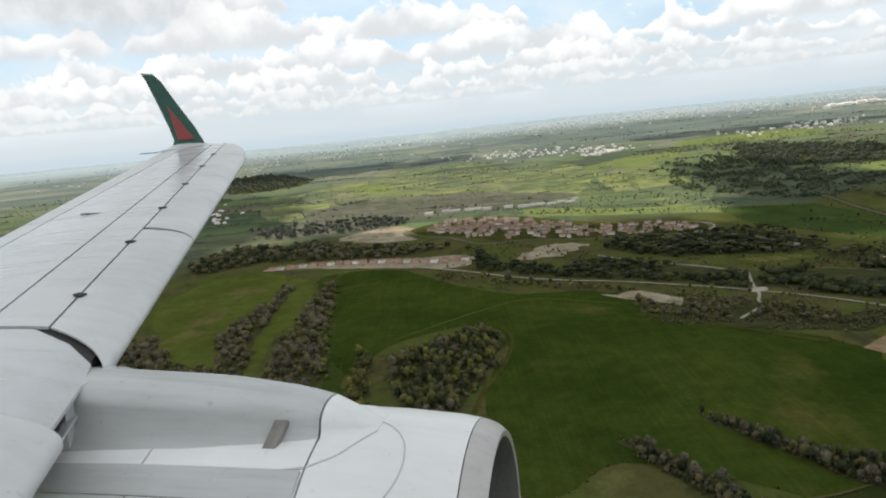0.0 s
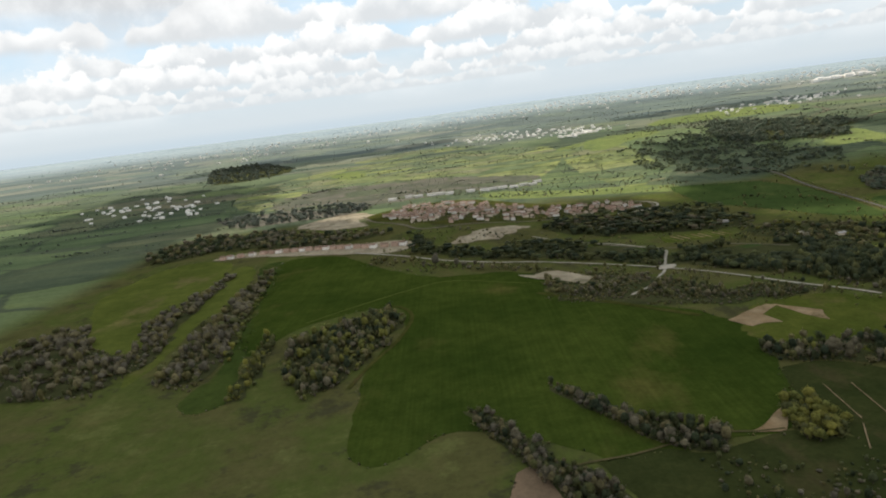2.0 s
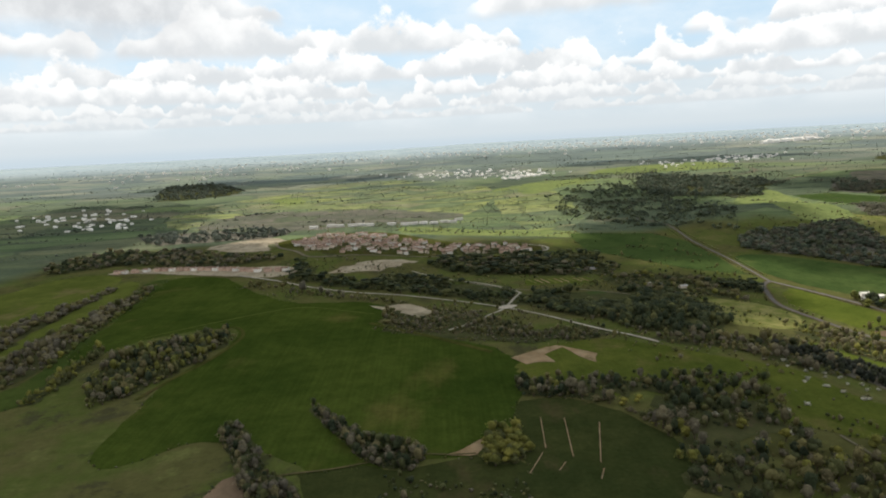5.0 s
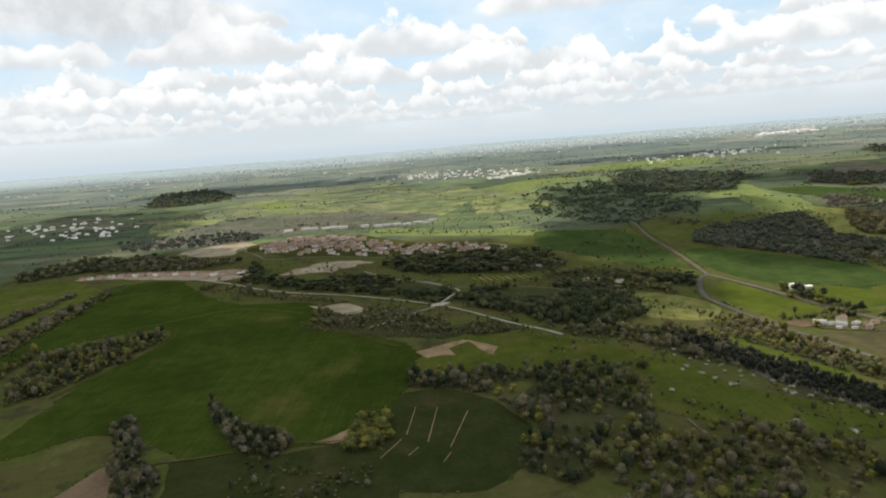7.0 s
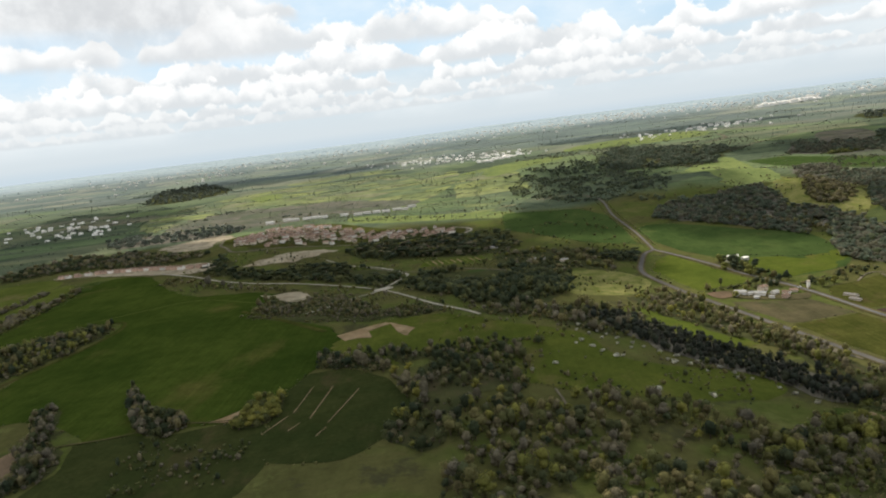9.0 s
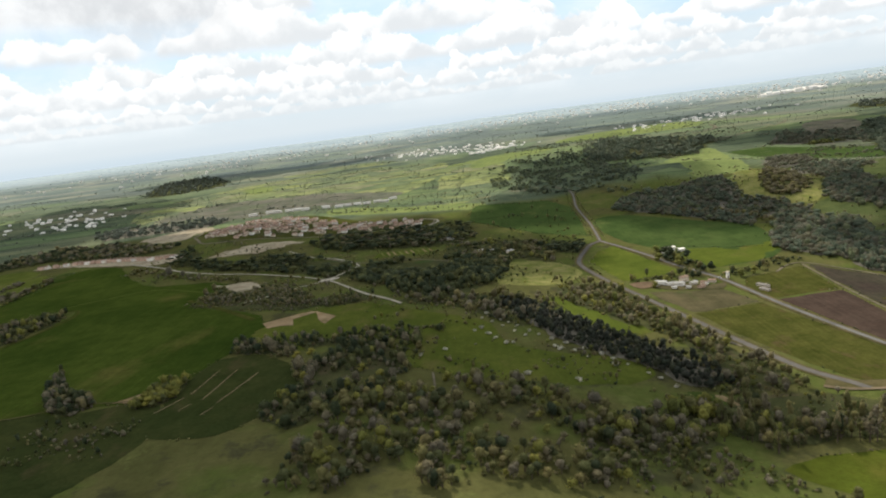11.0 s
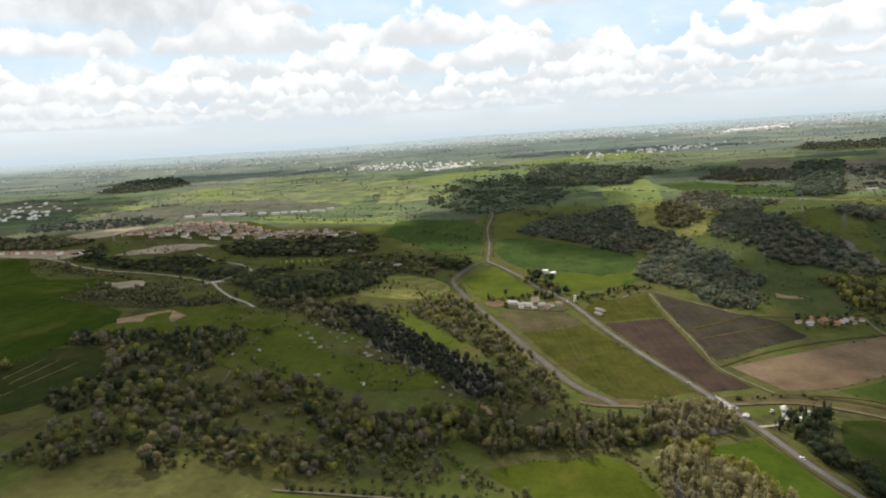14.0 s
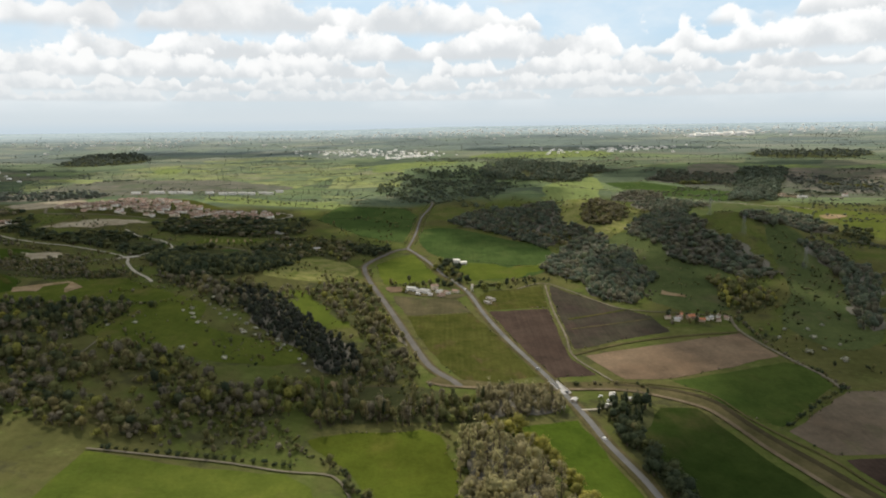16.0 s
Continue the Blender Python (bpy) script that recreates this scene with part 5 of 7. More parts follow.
wood("wood", "dark wooded hillside in cloud shade", [(404, 1320), (500, 1440), (652, 1480), (690, 1250), (640, 960), (590, 830), (480, 920), (403, 1114)], 5.6, (0.5, 1.1), (0.65, 0.6, 0.8, 1.0, 0.66, 0.9), ("broad", "bush"), 45, gaps=0.66, leaf=HAZED_WOOD)
wood("wood", "dark distant wood below a village", [(655, 1505), (715, 1610), (911, 1392), (809, 1209), (685, 1232), (600, 1295)], 7.5, (0.8, 1.3), DARK, ("broad",), 53, gaps=0.38, leaf=HAZED_WOOD)
wood("plantation", "dark square plantation on a far slope", [(998, 925), (1199, 1342), (1304, 1341), (1068, 916)], 7.5, (0.8, 1.3), DARK, ("broad",), 54, gaps=0.0, leaf=HAZED_WOOD)
wood("wood", "dark band of wood on a far slope", [(967, 1217), (1010, 1310), (1155, 1270), (1096, 1149)], 7.5, (0.8, 1.3), DARK + BARE, ("broad",), 55, gaps=0.2, leaf=HAZED_WOOD)
wood("wood", "round brown copse on a sunny slope", [(703, 673), (715, 702), (750, 765), (790, 840), (792, 777), (770, 687), (740, 652), (715, 654)], 5, (0.6, 0.95), (0.15, 0.22, 0.28, 0.34, 0.42), ("broad",), 46, gaps=0.15)
wood("wood", "brown wood on a far slope", [(792, 871), (865, 1023), (906, 967), (885, 911), (826, 874)], 8, (0.8, 1.2), BARE, ("broad",), 47, leaf=HAZED_WOOD)
wood("wood", "yellow green trees near the farmstead", [(770, 425), (800, 420), (800, 360), (766, 330), (752, 335)], 5, (0.6, 1.0), OLIVE + YELLOW, ("broad",), 48, gaps=0.2)
wood("wood", "small dark wood above the sunny slope", [(833, 797), (883, 898), (948, 875), (929, 836), (872, 817), (829, 760)], 6.5, (0.6, 1.0), BARE + DARK, ("broad",), 59, gaps=0.1, leaf=HAZED_WOOD)
wood("wood", "tan woods on the far eastern slopes", [(1224, 1189), (1261, 1253), (1365, 1218), (1383, 1129), (1308, 1016), (1216, 1038)], 9, (0.6, 1.0), BARE + OLIVE, ("broad",), 60, gaps=0.3, leaf=FAR_LEAF)
wood("wood", "yellow green trees on a far eastern slope", [(1000, 1160), (1012, 1190), (1060, 1180), (1062, 1158)], 6, (0.7, 1.1), (0.8, 0.5, 0.84), ("broad",), 160, gaps=0.1)
wood("wood", "olive and yellow trees along the far heath", [(1262, 1130), (1275, 1160), (1345, 1100), (1350, 1070), (1305, 1090)], 7, (0.6, 1.0), (0.8, 0.46, 0.36, 0.84), ("broad",), 161, gaps=0.3)
wood("wood", "round dark thickets below the eastern lane", [(1000, 560), (1000, 620), (1035, 665), (1050, 650), (1020, 590)], 6, (0.7, 1.1), DARK, ("broad", "bush"), 162, gaps=0.3)
wood("wood", "dark brown wood behind the brow", [(815, 850), (905, 915), (925, 850), (835, 790)], 6, (0.6, 0.95), BARE + DARK, ("broad",), 163, gaps=0.15, leaf=HAZED_WOOD)
wood("wood", "dark wood beside the far farm", [(1160, 1030), (1215, 985), (1225, 1000), (1175, 1050)], 7, (0.6, 1.0), DARK, ("broad",), 164, gaps=0.2, leaf=HAZED_WOOD)
wood("wood", "brown wood on the far middle slope", [(945, 1218), (1041, 1294), (1060, 1230), (1020, 1182)], 8, (0.6, 1.0), BARE + DARK, ("broad",), 167, gaps=0.2, leaf=HAZED_WOOD)
hedge("hedge", "pale olive trees at the foot of the long ridge wood", [(600, 668), (616, 655), (648, 626), (666, 596), (672, 570)], 3.2, (0.6, 1.0), (0.22, 0.3, 0.36, 0.44), ("broad",), 3, 140)
wood("wood", "dark wood on the far plain", [(623, 1421), (818, 1461), (843, 1328), (780, 1228), (637, 1282)], 9, (0.5, 0.9), DARK + OLIVE, ("broad",), 49, gaps=0.5, leaf=HAZED_WOOD)
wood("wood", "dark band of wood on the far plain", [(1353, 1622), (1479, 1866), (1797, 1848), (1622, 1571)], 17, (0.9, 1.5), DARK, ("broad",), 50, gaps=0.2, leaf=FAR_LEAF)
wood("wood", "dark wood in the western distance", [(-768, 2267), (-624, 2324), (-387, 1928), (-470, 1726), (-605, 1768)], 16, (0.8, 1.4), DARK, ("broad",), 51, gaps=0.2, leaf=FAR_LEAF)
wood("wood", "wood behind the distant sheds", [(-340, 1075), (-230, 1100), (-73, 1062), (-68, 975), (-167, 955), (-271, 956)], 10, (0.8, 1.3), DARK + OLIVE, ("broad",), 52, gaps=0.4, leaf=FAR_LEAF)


# ---- buildings ----
def box(x0, y0, z0, x1, y1, z1):
    v = [(x0, y0, z0), (x1, y0, z0), (x1, y1, z0), (x0, y1, z0), (x0, y0, z1), (x1, y0, z1), (x1, y1, z1), (x0, y1, z1)]
    return v, [(0, 3, 2, 1), (4, 5, 6, 7), (0, 1, 5, 4), (1, 2, 6, 5), (2, 3, 7, 6), (3, 0, 4, 7)]


def join(pieces):
    vs, fs = [], []
    for v, f in pieces:
        k = len(vs)
        vs += v
        fs += [tuple(i + k for i in face) for face in f]
    return vs, fs


def house(name, label, w, d, h, rise, wall, roof, windows=True, category="house", chimney=True):
    """A gabled house, long side along x, with its base at the origin."""
    base = tagged(new(name), label, category)
    x, y = w / 2, d / 2
    v = [(-x, -y, -2), (x, -y, -2), (x, y, -2), (-x, y, -2), (-x, -y, h), (x, -y, h), (x, y, h), (-x, y, h), (-x, 0, h + rise), (x, 0, h + rise)]
    f = [(0, 1, 5, 4), (2, 3, 7, 6), (1, 2, 6, 9, 5), (3, 0, 4, 8, 7)]
    part("wall", mesh_of("wall", v, f, wall), base)
    o, t = 0.45, 0.22
    drop = rise * o / y
    v, f = [], []
    for s in (-1, 1):
        k = len(v)
        v += [(-x - o, s * (y + o), h - drop + 0.05), (x + o, s * (y + o), h - drop + 0.05), (x + o, 0, h + rise + 0.05), (-x - o, 0, h + rise + 0.05)]
        v += [(a, b, c + t) for a, b, c in v[k:k + 4]]
        f += [tuple(k + i for i in q) for q in ((0, 1, 2, 3), (4, 5, 6, 7), (0, 1, 5, 4), (1, 2, 6, 5), (3, 0, 4, 7))]
    top = part("roof", mesh_of("roof", v, f, roof), base)
    if chimney:
        part("chimney", mesh_of("chimney", *box(x * 0.4, y * 0.2, h, x * 0.4 + 0.6, y * 0.2 + 0.6, h + rise + 0.9), wall), top)
    if windows:
        me = mesh_of("window", *box(-0.45, -0.05, -0.6, 0.45, 0.05, 0.6), PANE)
        sill = mesh_of("sill", *box(-0.55, -0.12, -0.7, 0.55, 0.12, -0.6), WALL_WHITE)
        for s in (-1, 1):
            for i in range(max(2, int(w // 3))):
                for z in ([1.6, 4.4] if h > 5 else [1.6]):
                    p = part("window", me, base)
                    part("sill", sill, p)
                    p.location = (-x + (i + 0.5) * w / max(2, int(w // 3)), s * (y + 0.01), z)
        p = part("door", mesh_of("door", *box(-0.5, -0.06, 0, 0.5, 0.06, 2.1), WOOD), base)
        p.location = (x * 0.12, -y - 0.02, 0)
    return base


def stand(x, y, turn=0.0, up=0.0):
    return pose(x, y, ground_z(x, y) + up, 0, 0, turn)


SMALL = Matrix.Diagonal((0.6, 0.6, 0.6, 1))
STYLES = [
    house("house", "cream terraced house with a terracotta roof on the estate", 11, 8, 5.6, 1.9, WALL_CREAM, TILES, False),
    house("house", "pinkish house with a brown tiled roof on the estate", 9, 8.5, 5.4, 2.0, WALL_PINK, TILES_BROWN, False),
    house("house", "white rendered house with a terracotta roof on the estate", 13, 8, 5.8, 1.8, WALL_WHITE, TILES, False),
    house("house", "small cream house with a brown roof on the estate", 8, 7.5, 3.6, 1.7, WALL_CREAM, TILES_BROWN, False),
]
for ob in STYLES:
    tagged(ob, group="houses of the estate")
rng = random.Random(4)
ESTATE = [(-40, 900), (0, 975), (89, 968), (172, 862), (293, 826), (303, 790), (284, 765), (168, 765), (60, 715), (20, 720)]
spots = []
for row in range(17):
    along = rng.uniform(0, 7)
    for i in range(52):
        if (i + row * 3) % 7 == 5:
            continue
        x = -64 + i * 7.3 + along + rng.uniform(-0.5, 0.5)
        spots.append((x, 715 + row * 16 + 5 * math.sin(x * 0.02 + row) + rng.uniform(-1.2, 1.2) - 0.04 * (x + 64)))
spots = [q for q in np.array(spots)[inside(ESTATE, spots)] if rng.random() < 0.62]
used = set()
for x, y in spots:
    k = rng.randrange(4)
    at = stand(x, y, rng.choice((-6, -3, 0, 3, 86)) + rng.uniform(-3, 3))
    if k in used:
        copy_thing(STYLES[k], at)
    else:
        used.add(k)
        STYLES[k].matrix_basis = at @ SMALL
ROW = house("house", "unfinished pinkish terraced house with a terracotta roof", 12, 8, 6, 1.8, WALL_PINK, TILES, False)
tagged(ROW, group="row of new houses")
ROW_WHITE = house("house", "new white terraced house with a terracotta roof", 12, 8, 6, 1.8, WALL_WHITE, TILES, False)
tagged(ROW_WHITE, group="row of new houses")
line = spline([(-205, 714), (-158, 716), (-100, 696), (-60, 672), (-22, 650), (10, 643)], 9.5)
for i, (x, y) in enumerate(line):
    at = stand(x, y, -20 + rng.uniform(-4, 4))
    if i < 2:
        (ROW, ROW_WHITE)[i].matrix_basis = at @ SMALL
    else:
        copy_thing((ROW, ROW_WHITE)[i % 3 == 0], at)

# the farm by the main road
def put(ob, x, y, turn):
    ob.matrix_basis = stand(x, y, turn) @ SMALL
    return ob


put(house("farmhouse", "white farmhouse with a flat pitched grey roof in the yard", 14, 8, 4.5, 1.2, WALL_WHITE, SHEET), 511, 402, -25)
put(house("barn", "long white barn with a pale sheet roof", 12, 7, 4, 1.6, WALL_WHITE, SHEET, False, "barn"), 523, 395, -35)
put(house("barn", "small pinkish barn with a brown roof", 9, 6, 3.5, 1.5, WALL_PINK, TILES_BROWN, False, "barn"), 536, 384, 40)
put(house("farmhouse", "cream farmhouse with a terracotta roof among trees", 10, 8, 5.6, 1.6, WALL_CREAM, TILES), 530, 407, 10)
put(house("villa", "white villa with a pale roof behind the farm", 15, 9, 5.8, 1.0, WALL_WHITE, WALL_WHITE), 549, 507, -10)
put(house("shed", "low white shed beside the villa", 8, 5, 3, 0.8, WALL_WHITE, SHEET, False, "shed"), 541, 497, 20)
put(house("shed", "long low grey roadside depot", 15, 6, 2.6, 0.6, WALL_CREAM, DARK_SHEET, False, "shed"), 576, 372, -60)
put(house("shed", "second long grey depot by the road", 12, 5, 2.2, 0.5, WALL_CREAM, DARK_SHEET, False, "shed"), 573, 362, -60)
put(house("farmhouse", "orange roofed farmhouse below the ridge", 9, 7, 4, 1.6, WALL_PINK, TILES_ORANGE), 716, 318, 15)
put(house("barn", "white barn beside the orange roofed farmhouse", 7, 5, 3, 1.2, WALL_WHITE, SHEET, False, "barn"), 705, 314, -20)
put(house("barn", "white outbuilding on the hillside farm", 9, 5, 3.2, 1.0, WALL_WHITE, SHEET, False, "barn"), 729, 316, 30)
put(house("shed", "small white shed on the hillside farm", 5, 4, 2.6, 0.8, WALL_WHITE, TILES, False, "shed"), 737, 321, 50)
put(house("hut", "pale roadside cottage with a terracotta roof", 9, 6, 3, 1.2, WALL_WHITE, TILES, False, "hut"), 597, 173, 15)
put(house("hut", "small white hut by the canal bridge", 5, 4, 3, 0.8, WALL_WHITE, SHEET, False, "hut"), 627, 186, 70)
put(house("hut", "derelict pinkish hut among trees", 8, 5, 3, 1.0, WALL_PINK, TILES_BROWN, False, "hut"), 566, 180, 35)
put(house("warehouse", "white flat warehouse by the garden plots", 17, 9, 4, 0.8, WALL_WHITE, SHEET, False, "warehouse"), 338, 640, -15)
put(house("barn", "grey barn on the edge of the valley wood", 12, 8, 4, 1.2, WALL_CREAM, SHEET, False, "barn"), 402, 546, 10)
put(house("house", "pale brown house alone in the dark wood", 12, 9, 6, 1.8, WALL_PINK, TILES_BROWN), 262, 676, 20)
SHED = put(house("warehouse", "long white industrial shed beyond the estate", 24, 12, 6, 1.5, WALL_WHITE, SHEET, False, "warehouse", False), 135, 1090, 12)
tagged(SHED, group="industrial sheds")
for x, y, a in ((152, 1096, 8), (170, 1092, 12), (188, 1104, 14), (203, 1098, 6), (60, 1070, 5), (44, 1074, 0), (30, 1072, -5), (8, 1070, 4), (-8, 1078, 5), (-36, 1066, 8), (215, 1125, 20), (120, 1082, 2), (96, 1080, 8)):
    copy_thing(SHED, stand(x, y, a))


def tower(x, y):
    base = tagged(new("water_tower"), "narrow white water tower beside the road", "tower")
    base.matrix_basis = stand(x, y)
    part("shaft", mesh_of("shaft", *box(-0.9, -0.9, -1, 0.9, 0.9, 5), WALL_WHITE), base)
    part("cap", mesh_of("cap", *box(-1.1, -1.1, 5, 1.1, 1.1, 5.6), WALL_CREAM), base)
    part("door", mesh_of("door", *box(-0.4, -0.96, 0, 0.4, -0.9, 2), WOOD), base)


for x, y, a, label in ((517, 399, 15, "white farm building with a pale roof in the yard"), (534, 396, 25, "white low building between barns")):
    put(house("farm_building", label, 9, 6, 3.2, 0.9, WALL_WHITE, SHEET, False, "farm building", False), x, y, a)
for x, y, a, label in ((541, 393, -40, "cream farm building with a brown roof near the road"), (548, 396, -30, "cream roadside farm building with a brown roof")):
    put(house("farm_building", label, 9, 6, 3.2, 1.2, WALL_CREAM, TILES_BROWN, False, "farm building", False), x, y, a)
tower(562, 402)
for x, y, a in ((506, 398, 10), (517, 388, -30), (542, 391, 60), (527, 386, -20)):
    put(house("shed", "small white farm shed in the yard", 6, 4, 2.8, 0.7, WALL_WHITE, SHEET, False, "shed", False), x, y, a)


def rod(a, b, r=0.07):
    v, f = limb(a, b, r, r)
    return v.tolist(), f.tolist()


def pylon(x, y, turn):
    base = tagged(new("power_pylon"), "steel lattice power pylon on the hillside", "pylon", "pylons of the power line")
    base.matrix_basis = stand(x, y, turn)
    for sx in (-1, 1):
        for sy in (-1, 1):
            part("leg", mesh_of("leg", *rod((sx * 2, sy * 2, -1), (sx * 0.4, sy * 0.4, 20)), STEEL), base)
    braces = []
    for z in range(1, 19, 3):
        r, q = 2 - 1.6 * z / 20, 2 - 1.6 * (z + 3) / 20
        for s in (-1, 1):
            braces += [rod((-r, s * r, z), (q, s * q, z + 3), 0.04), rod((r, s * r, z), (-q, s * q, z + 3), 0.04), rod((s * r, -r, z), (s * q, q, z + 3), 0.04)]
    part("bracing", mesh_of("bracing", *join(braces), STEEL), base)
    for z, w in ((14, 4.5), (17, 3.6), (20, 2.8)):
        part("crossarm", mesh_of("crossarm", *join([rod((-w, 0, z), (w, 0, z)), rod((-w, 0, z), (0, 0, z + 1.2), 0.08), rod((w, 0, z), (0, 0, z + 1.2), 0.08)]), STEEL), base)


put(house("barn", "small barn with an orange tiled roof on the hillside farm", 7, 5, 3, 1.2, WALL_PINK, TILES_ORANGE, False, "barn"), 722, 312, -30)
put(house("barn", "narrow orange roofed outbuilding on the hillside farm", 8, 4, 3, 1.0, WALL_CREAM, TILES_ORANGE, False, "barn"), 711, 324, 60)
put(house("shed", "low white shed at the edge of the valley wood", 10, 5, 3, 0.6, WALL_WHITE, WALL_WHITE, False, "shed"), 373, 560, 10)
put(house("shed", "small white shed at the edge of the valley wood", 7, 5, 3, 0.6, WALL_WHITE, SHEET, False, "shed"), 384, 559, -5)
put(house("house", "white house with a pale flat roof beside the villa", 9, 8, 4.5, 0.6, WALL_WHITE, WALL_WHITE), 557, 500, 12)
for x, y, a, w in ((700, 319, 20, 6), (708, 318, -25, 7), (733, 312, 10, 6), (741, 316, -40, 5)):
    put(house("outbuilding", "small pale outbuilding with a tiled roof on the hillside farm", w, 4.5, 3, 1.0, WALL_CREAM, TILES, False, "outbuilding", False), x, y, a)
for x, y, a, w in ((586, 176, 20, 7), (580, 184, -35, 6), (606, 180, 60, 6), (636, 183, 10, 5)):
    put(house("shed", "low shed with a pale sheet roof among trees near the bridge", w, 4, 2.6, 0.7, WALL_CREAM, SHEET, False, "shed", False), x, y, a)
pylon(837, 510, 30)
pylon(868, 450, 30)
pylon(823, 561, 30)
put(house("shed", "long white shed of a far farm on the eastern slope", 26, 9, 5, 1.2, WALL_WHITE, SHEET, False, "shed", False), 1135, 957, -20)
put(house("farmhouse", "pale far farmhouse with a brown roof", 14, 9, 6, 1.6, WALL_CREAM, TILES_BROWN, False), 1118, 990, 15)
put(house("farmhouse", "white far house among trees on the eastern slope", 14, 9, 6, 1.6, WALL_WHITE, TILES, False), 1217, 975, 5)


def car(label, colour, x, y, turn, group="cars on the main road"):
    base = tagged(new("car"), label, "car", group)
    base.matrix_basis = stand(x, y, turn, 0.62) @ Matrix.Scale(0.66, 4)
    body = plain("car_paint", colour, 0.03, 1.0, 0.3, 0.5)
    prof = [(-2.1, 0.3), (-2.15, 0.75), (-2.0, 0.92), (0.9, 0.92), (2.0, 0.78), (2.1, 0.3)]
    part("body", mesh_of("body", [(a, -0.85, b) for a, b in prof] + [(a, 0.85, b) for a, b in prof], [(0, 1, 2, 3, 4, 5), (11, 10, 9, 8, 7, 6)] + [(i, (i + 1) % 6, (i + 1) % 6 + 6, i + 6) for i in range(6)], body), base)
    top = [(-1.7, 0.93), (-1.2, 1.42), (0.2, 1.45), (0.9, 0.93)]
    part("cabin", mesh_of("cabin", [(a, -0.7, b) for a, b in top] + [(a, 0.7, b) for a, b in top], [(0, 1, 2, 3), (7, 6, 5, 4)] + [(i, (i + 1) % 4, (i + 1) % 4 + 4, i + 4) for i in range(4)], PANE), base)
    part("roof", mesh_of("roof", *box(-1.2, -0.68, 1.44, 0.2, 0.68, 1.5), body), base)
    for sx in (-1.3, 1.3):
        for sy in (-0.8, 0.8):
            t = np.arange(10) * 0.628
            ring = [(sx + 0.32 * math.cos(a), sy + q, 0.32 + 0.32 * math.sin(a)) for q in (-0.1, 0.1) for a in t]
            wheel = part("wheel", mesh_of("wheel", ring, [tuple(range(10)), tuple(range(19, 9, -1))] + [(i, (i + 1) % 10, (i + 1) % 10 + 10, i + 10) for i in range(10)], RUBBER), base)
            part("rim", mesh_of("rim", *box(sx - 0.14, sy - 0.12, 0.18, sx + 0.14, sy + 0.12, 0.46), STEEL), wheel)


car("white car on the asphalt country road", (0.8, 0.8, 0.8), 612, 139, 105)
car("silver car on the asphalt country road", (0.5, 0.52, 0.55), 593, 222, 110)
car("dark car on the asphalt country road", (0.05, 0.06, 0.08), 604, 190, 107)
car("white van-like car by the farm", (0.75, 0.75, 0.74), 556, 403, 110)

for i, (x, y, a) in enumerate(((621, 186, 40), (624, 181, 55), (622, 176, 30))):
    car("white car parked among trees by the bridge", (0.78, 0.78, 0.76), x, y, a, "parked cars")


def caravan(x, y, turn):
    base = tagged(new("caravan"), "white caravan parked under trees near the bridge", "caravan", "caravans")
    base.matrix_basis = stand(x, y, turn, 0.3) @ Matrix.Scale(0.7, 4)
    prof = [(-2.4, 0.45), (-2.5, 1.4), (-2.1, 2.4), (2.1, 2.4), (2.5, 1.4), (2.3, 0.45)]
    part("body", mesh_of("body", [(a, -1.0, b) for a, b in prof] + [(a, 1.0, b) for a, b in prof], [(0, 1, 2, 3, 4, 5), (11, 10, 9, 8, 7, 6)] + [(i, (i + 1) % 6, (i + 1) % 6 + 6, i + 6) for i in range(6)], WALL_WHITE), base)
    for sy in (-1.02, 1.02):
        part("window", mesh_of("window", *box(-1.2, sy - 0.02, 1.3, 1.2, sy + 0.02, 1.9), PANE), base)
        ring = [(0.34 * math.cos(a), sy * 0.9 + q, 0.34 + 0.34 * math.sin(a)) for q in (-0.09, 0.09) for a in np.arange(10) * 0.628]
        part("wheel", mesh_of("wheel", ring, [tuple(range(10)), tuple(range(19, 9, -1))] + [(i, (i + 1) % 10, (i + 1) % 10 + 10, i + 10) for i in range(10)], RUBBER), base)
    part("drawbar", mesh_of("drawbar", *box(2.3, -0.1, 0.4, 3.4, 0.1, 0.5), STEEL), base)


caravan(628, 189, 20)
caravan(630, 176, 75)


def bridge(x, y, turn):
    base = tagged(new("road_bridge"), "small concrete road bridge over the canal", "bridge")
    base.matrix_basis = stand(x, y, turn)
    part("deck", mesh_of("deck", *box(-9, -2.4, 0.3, 9, 2.4, 0.55), SHEET), base)
    for side in (-1, 1):
        part("parapet", mesh_of("parapet", *box(-9, side * 2.4 - 0.15, 0.3, 9, side * 2.4 + 0.15, 1.0), SHEET), base)
        for k in range(4):
            part("abutment", mesh_of("abutment", *box(-8 + k * 5, side * 2.0 - 0.4, -1.5, -7 + k * 5, side * 2.0 + 0.4, 0.3), SHEET), base)


bridge(601.5, 197, 106)

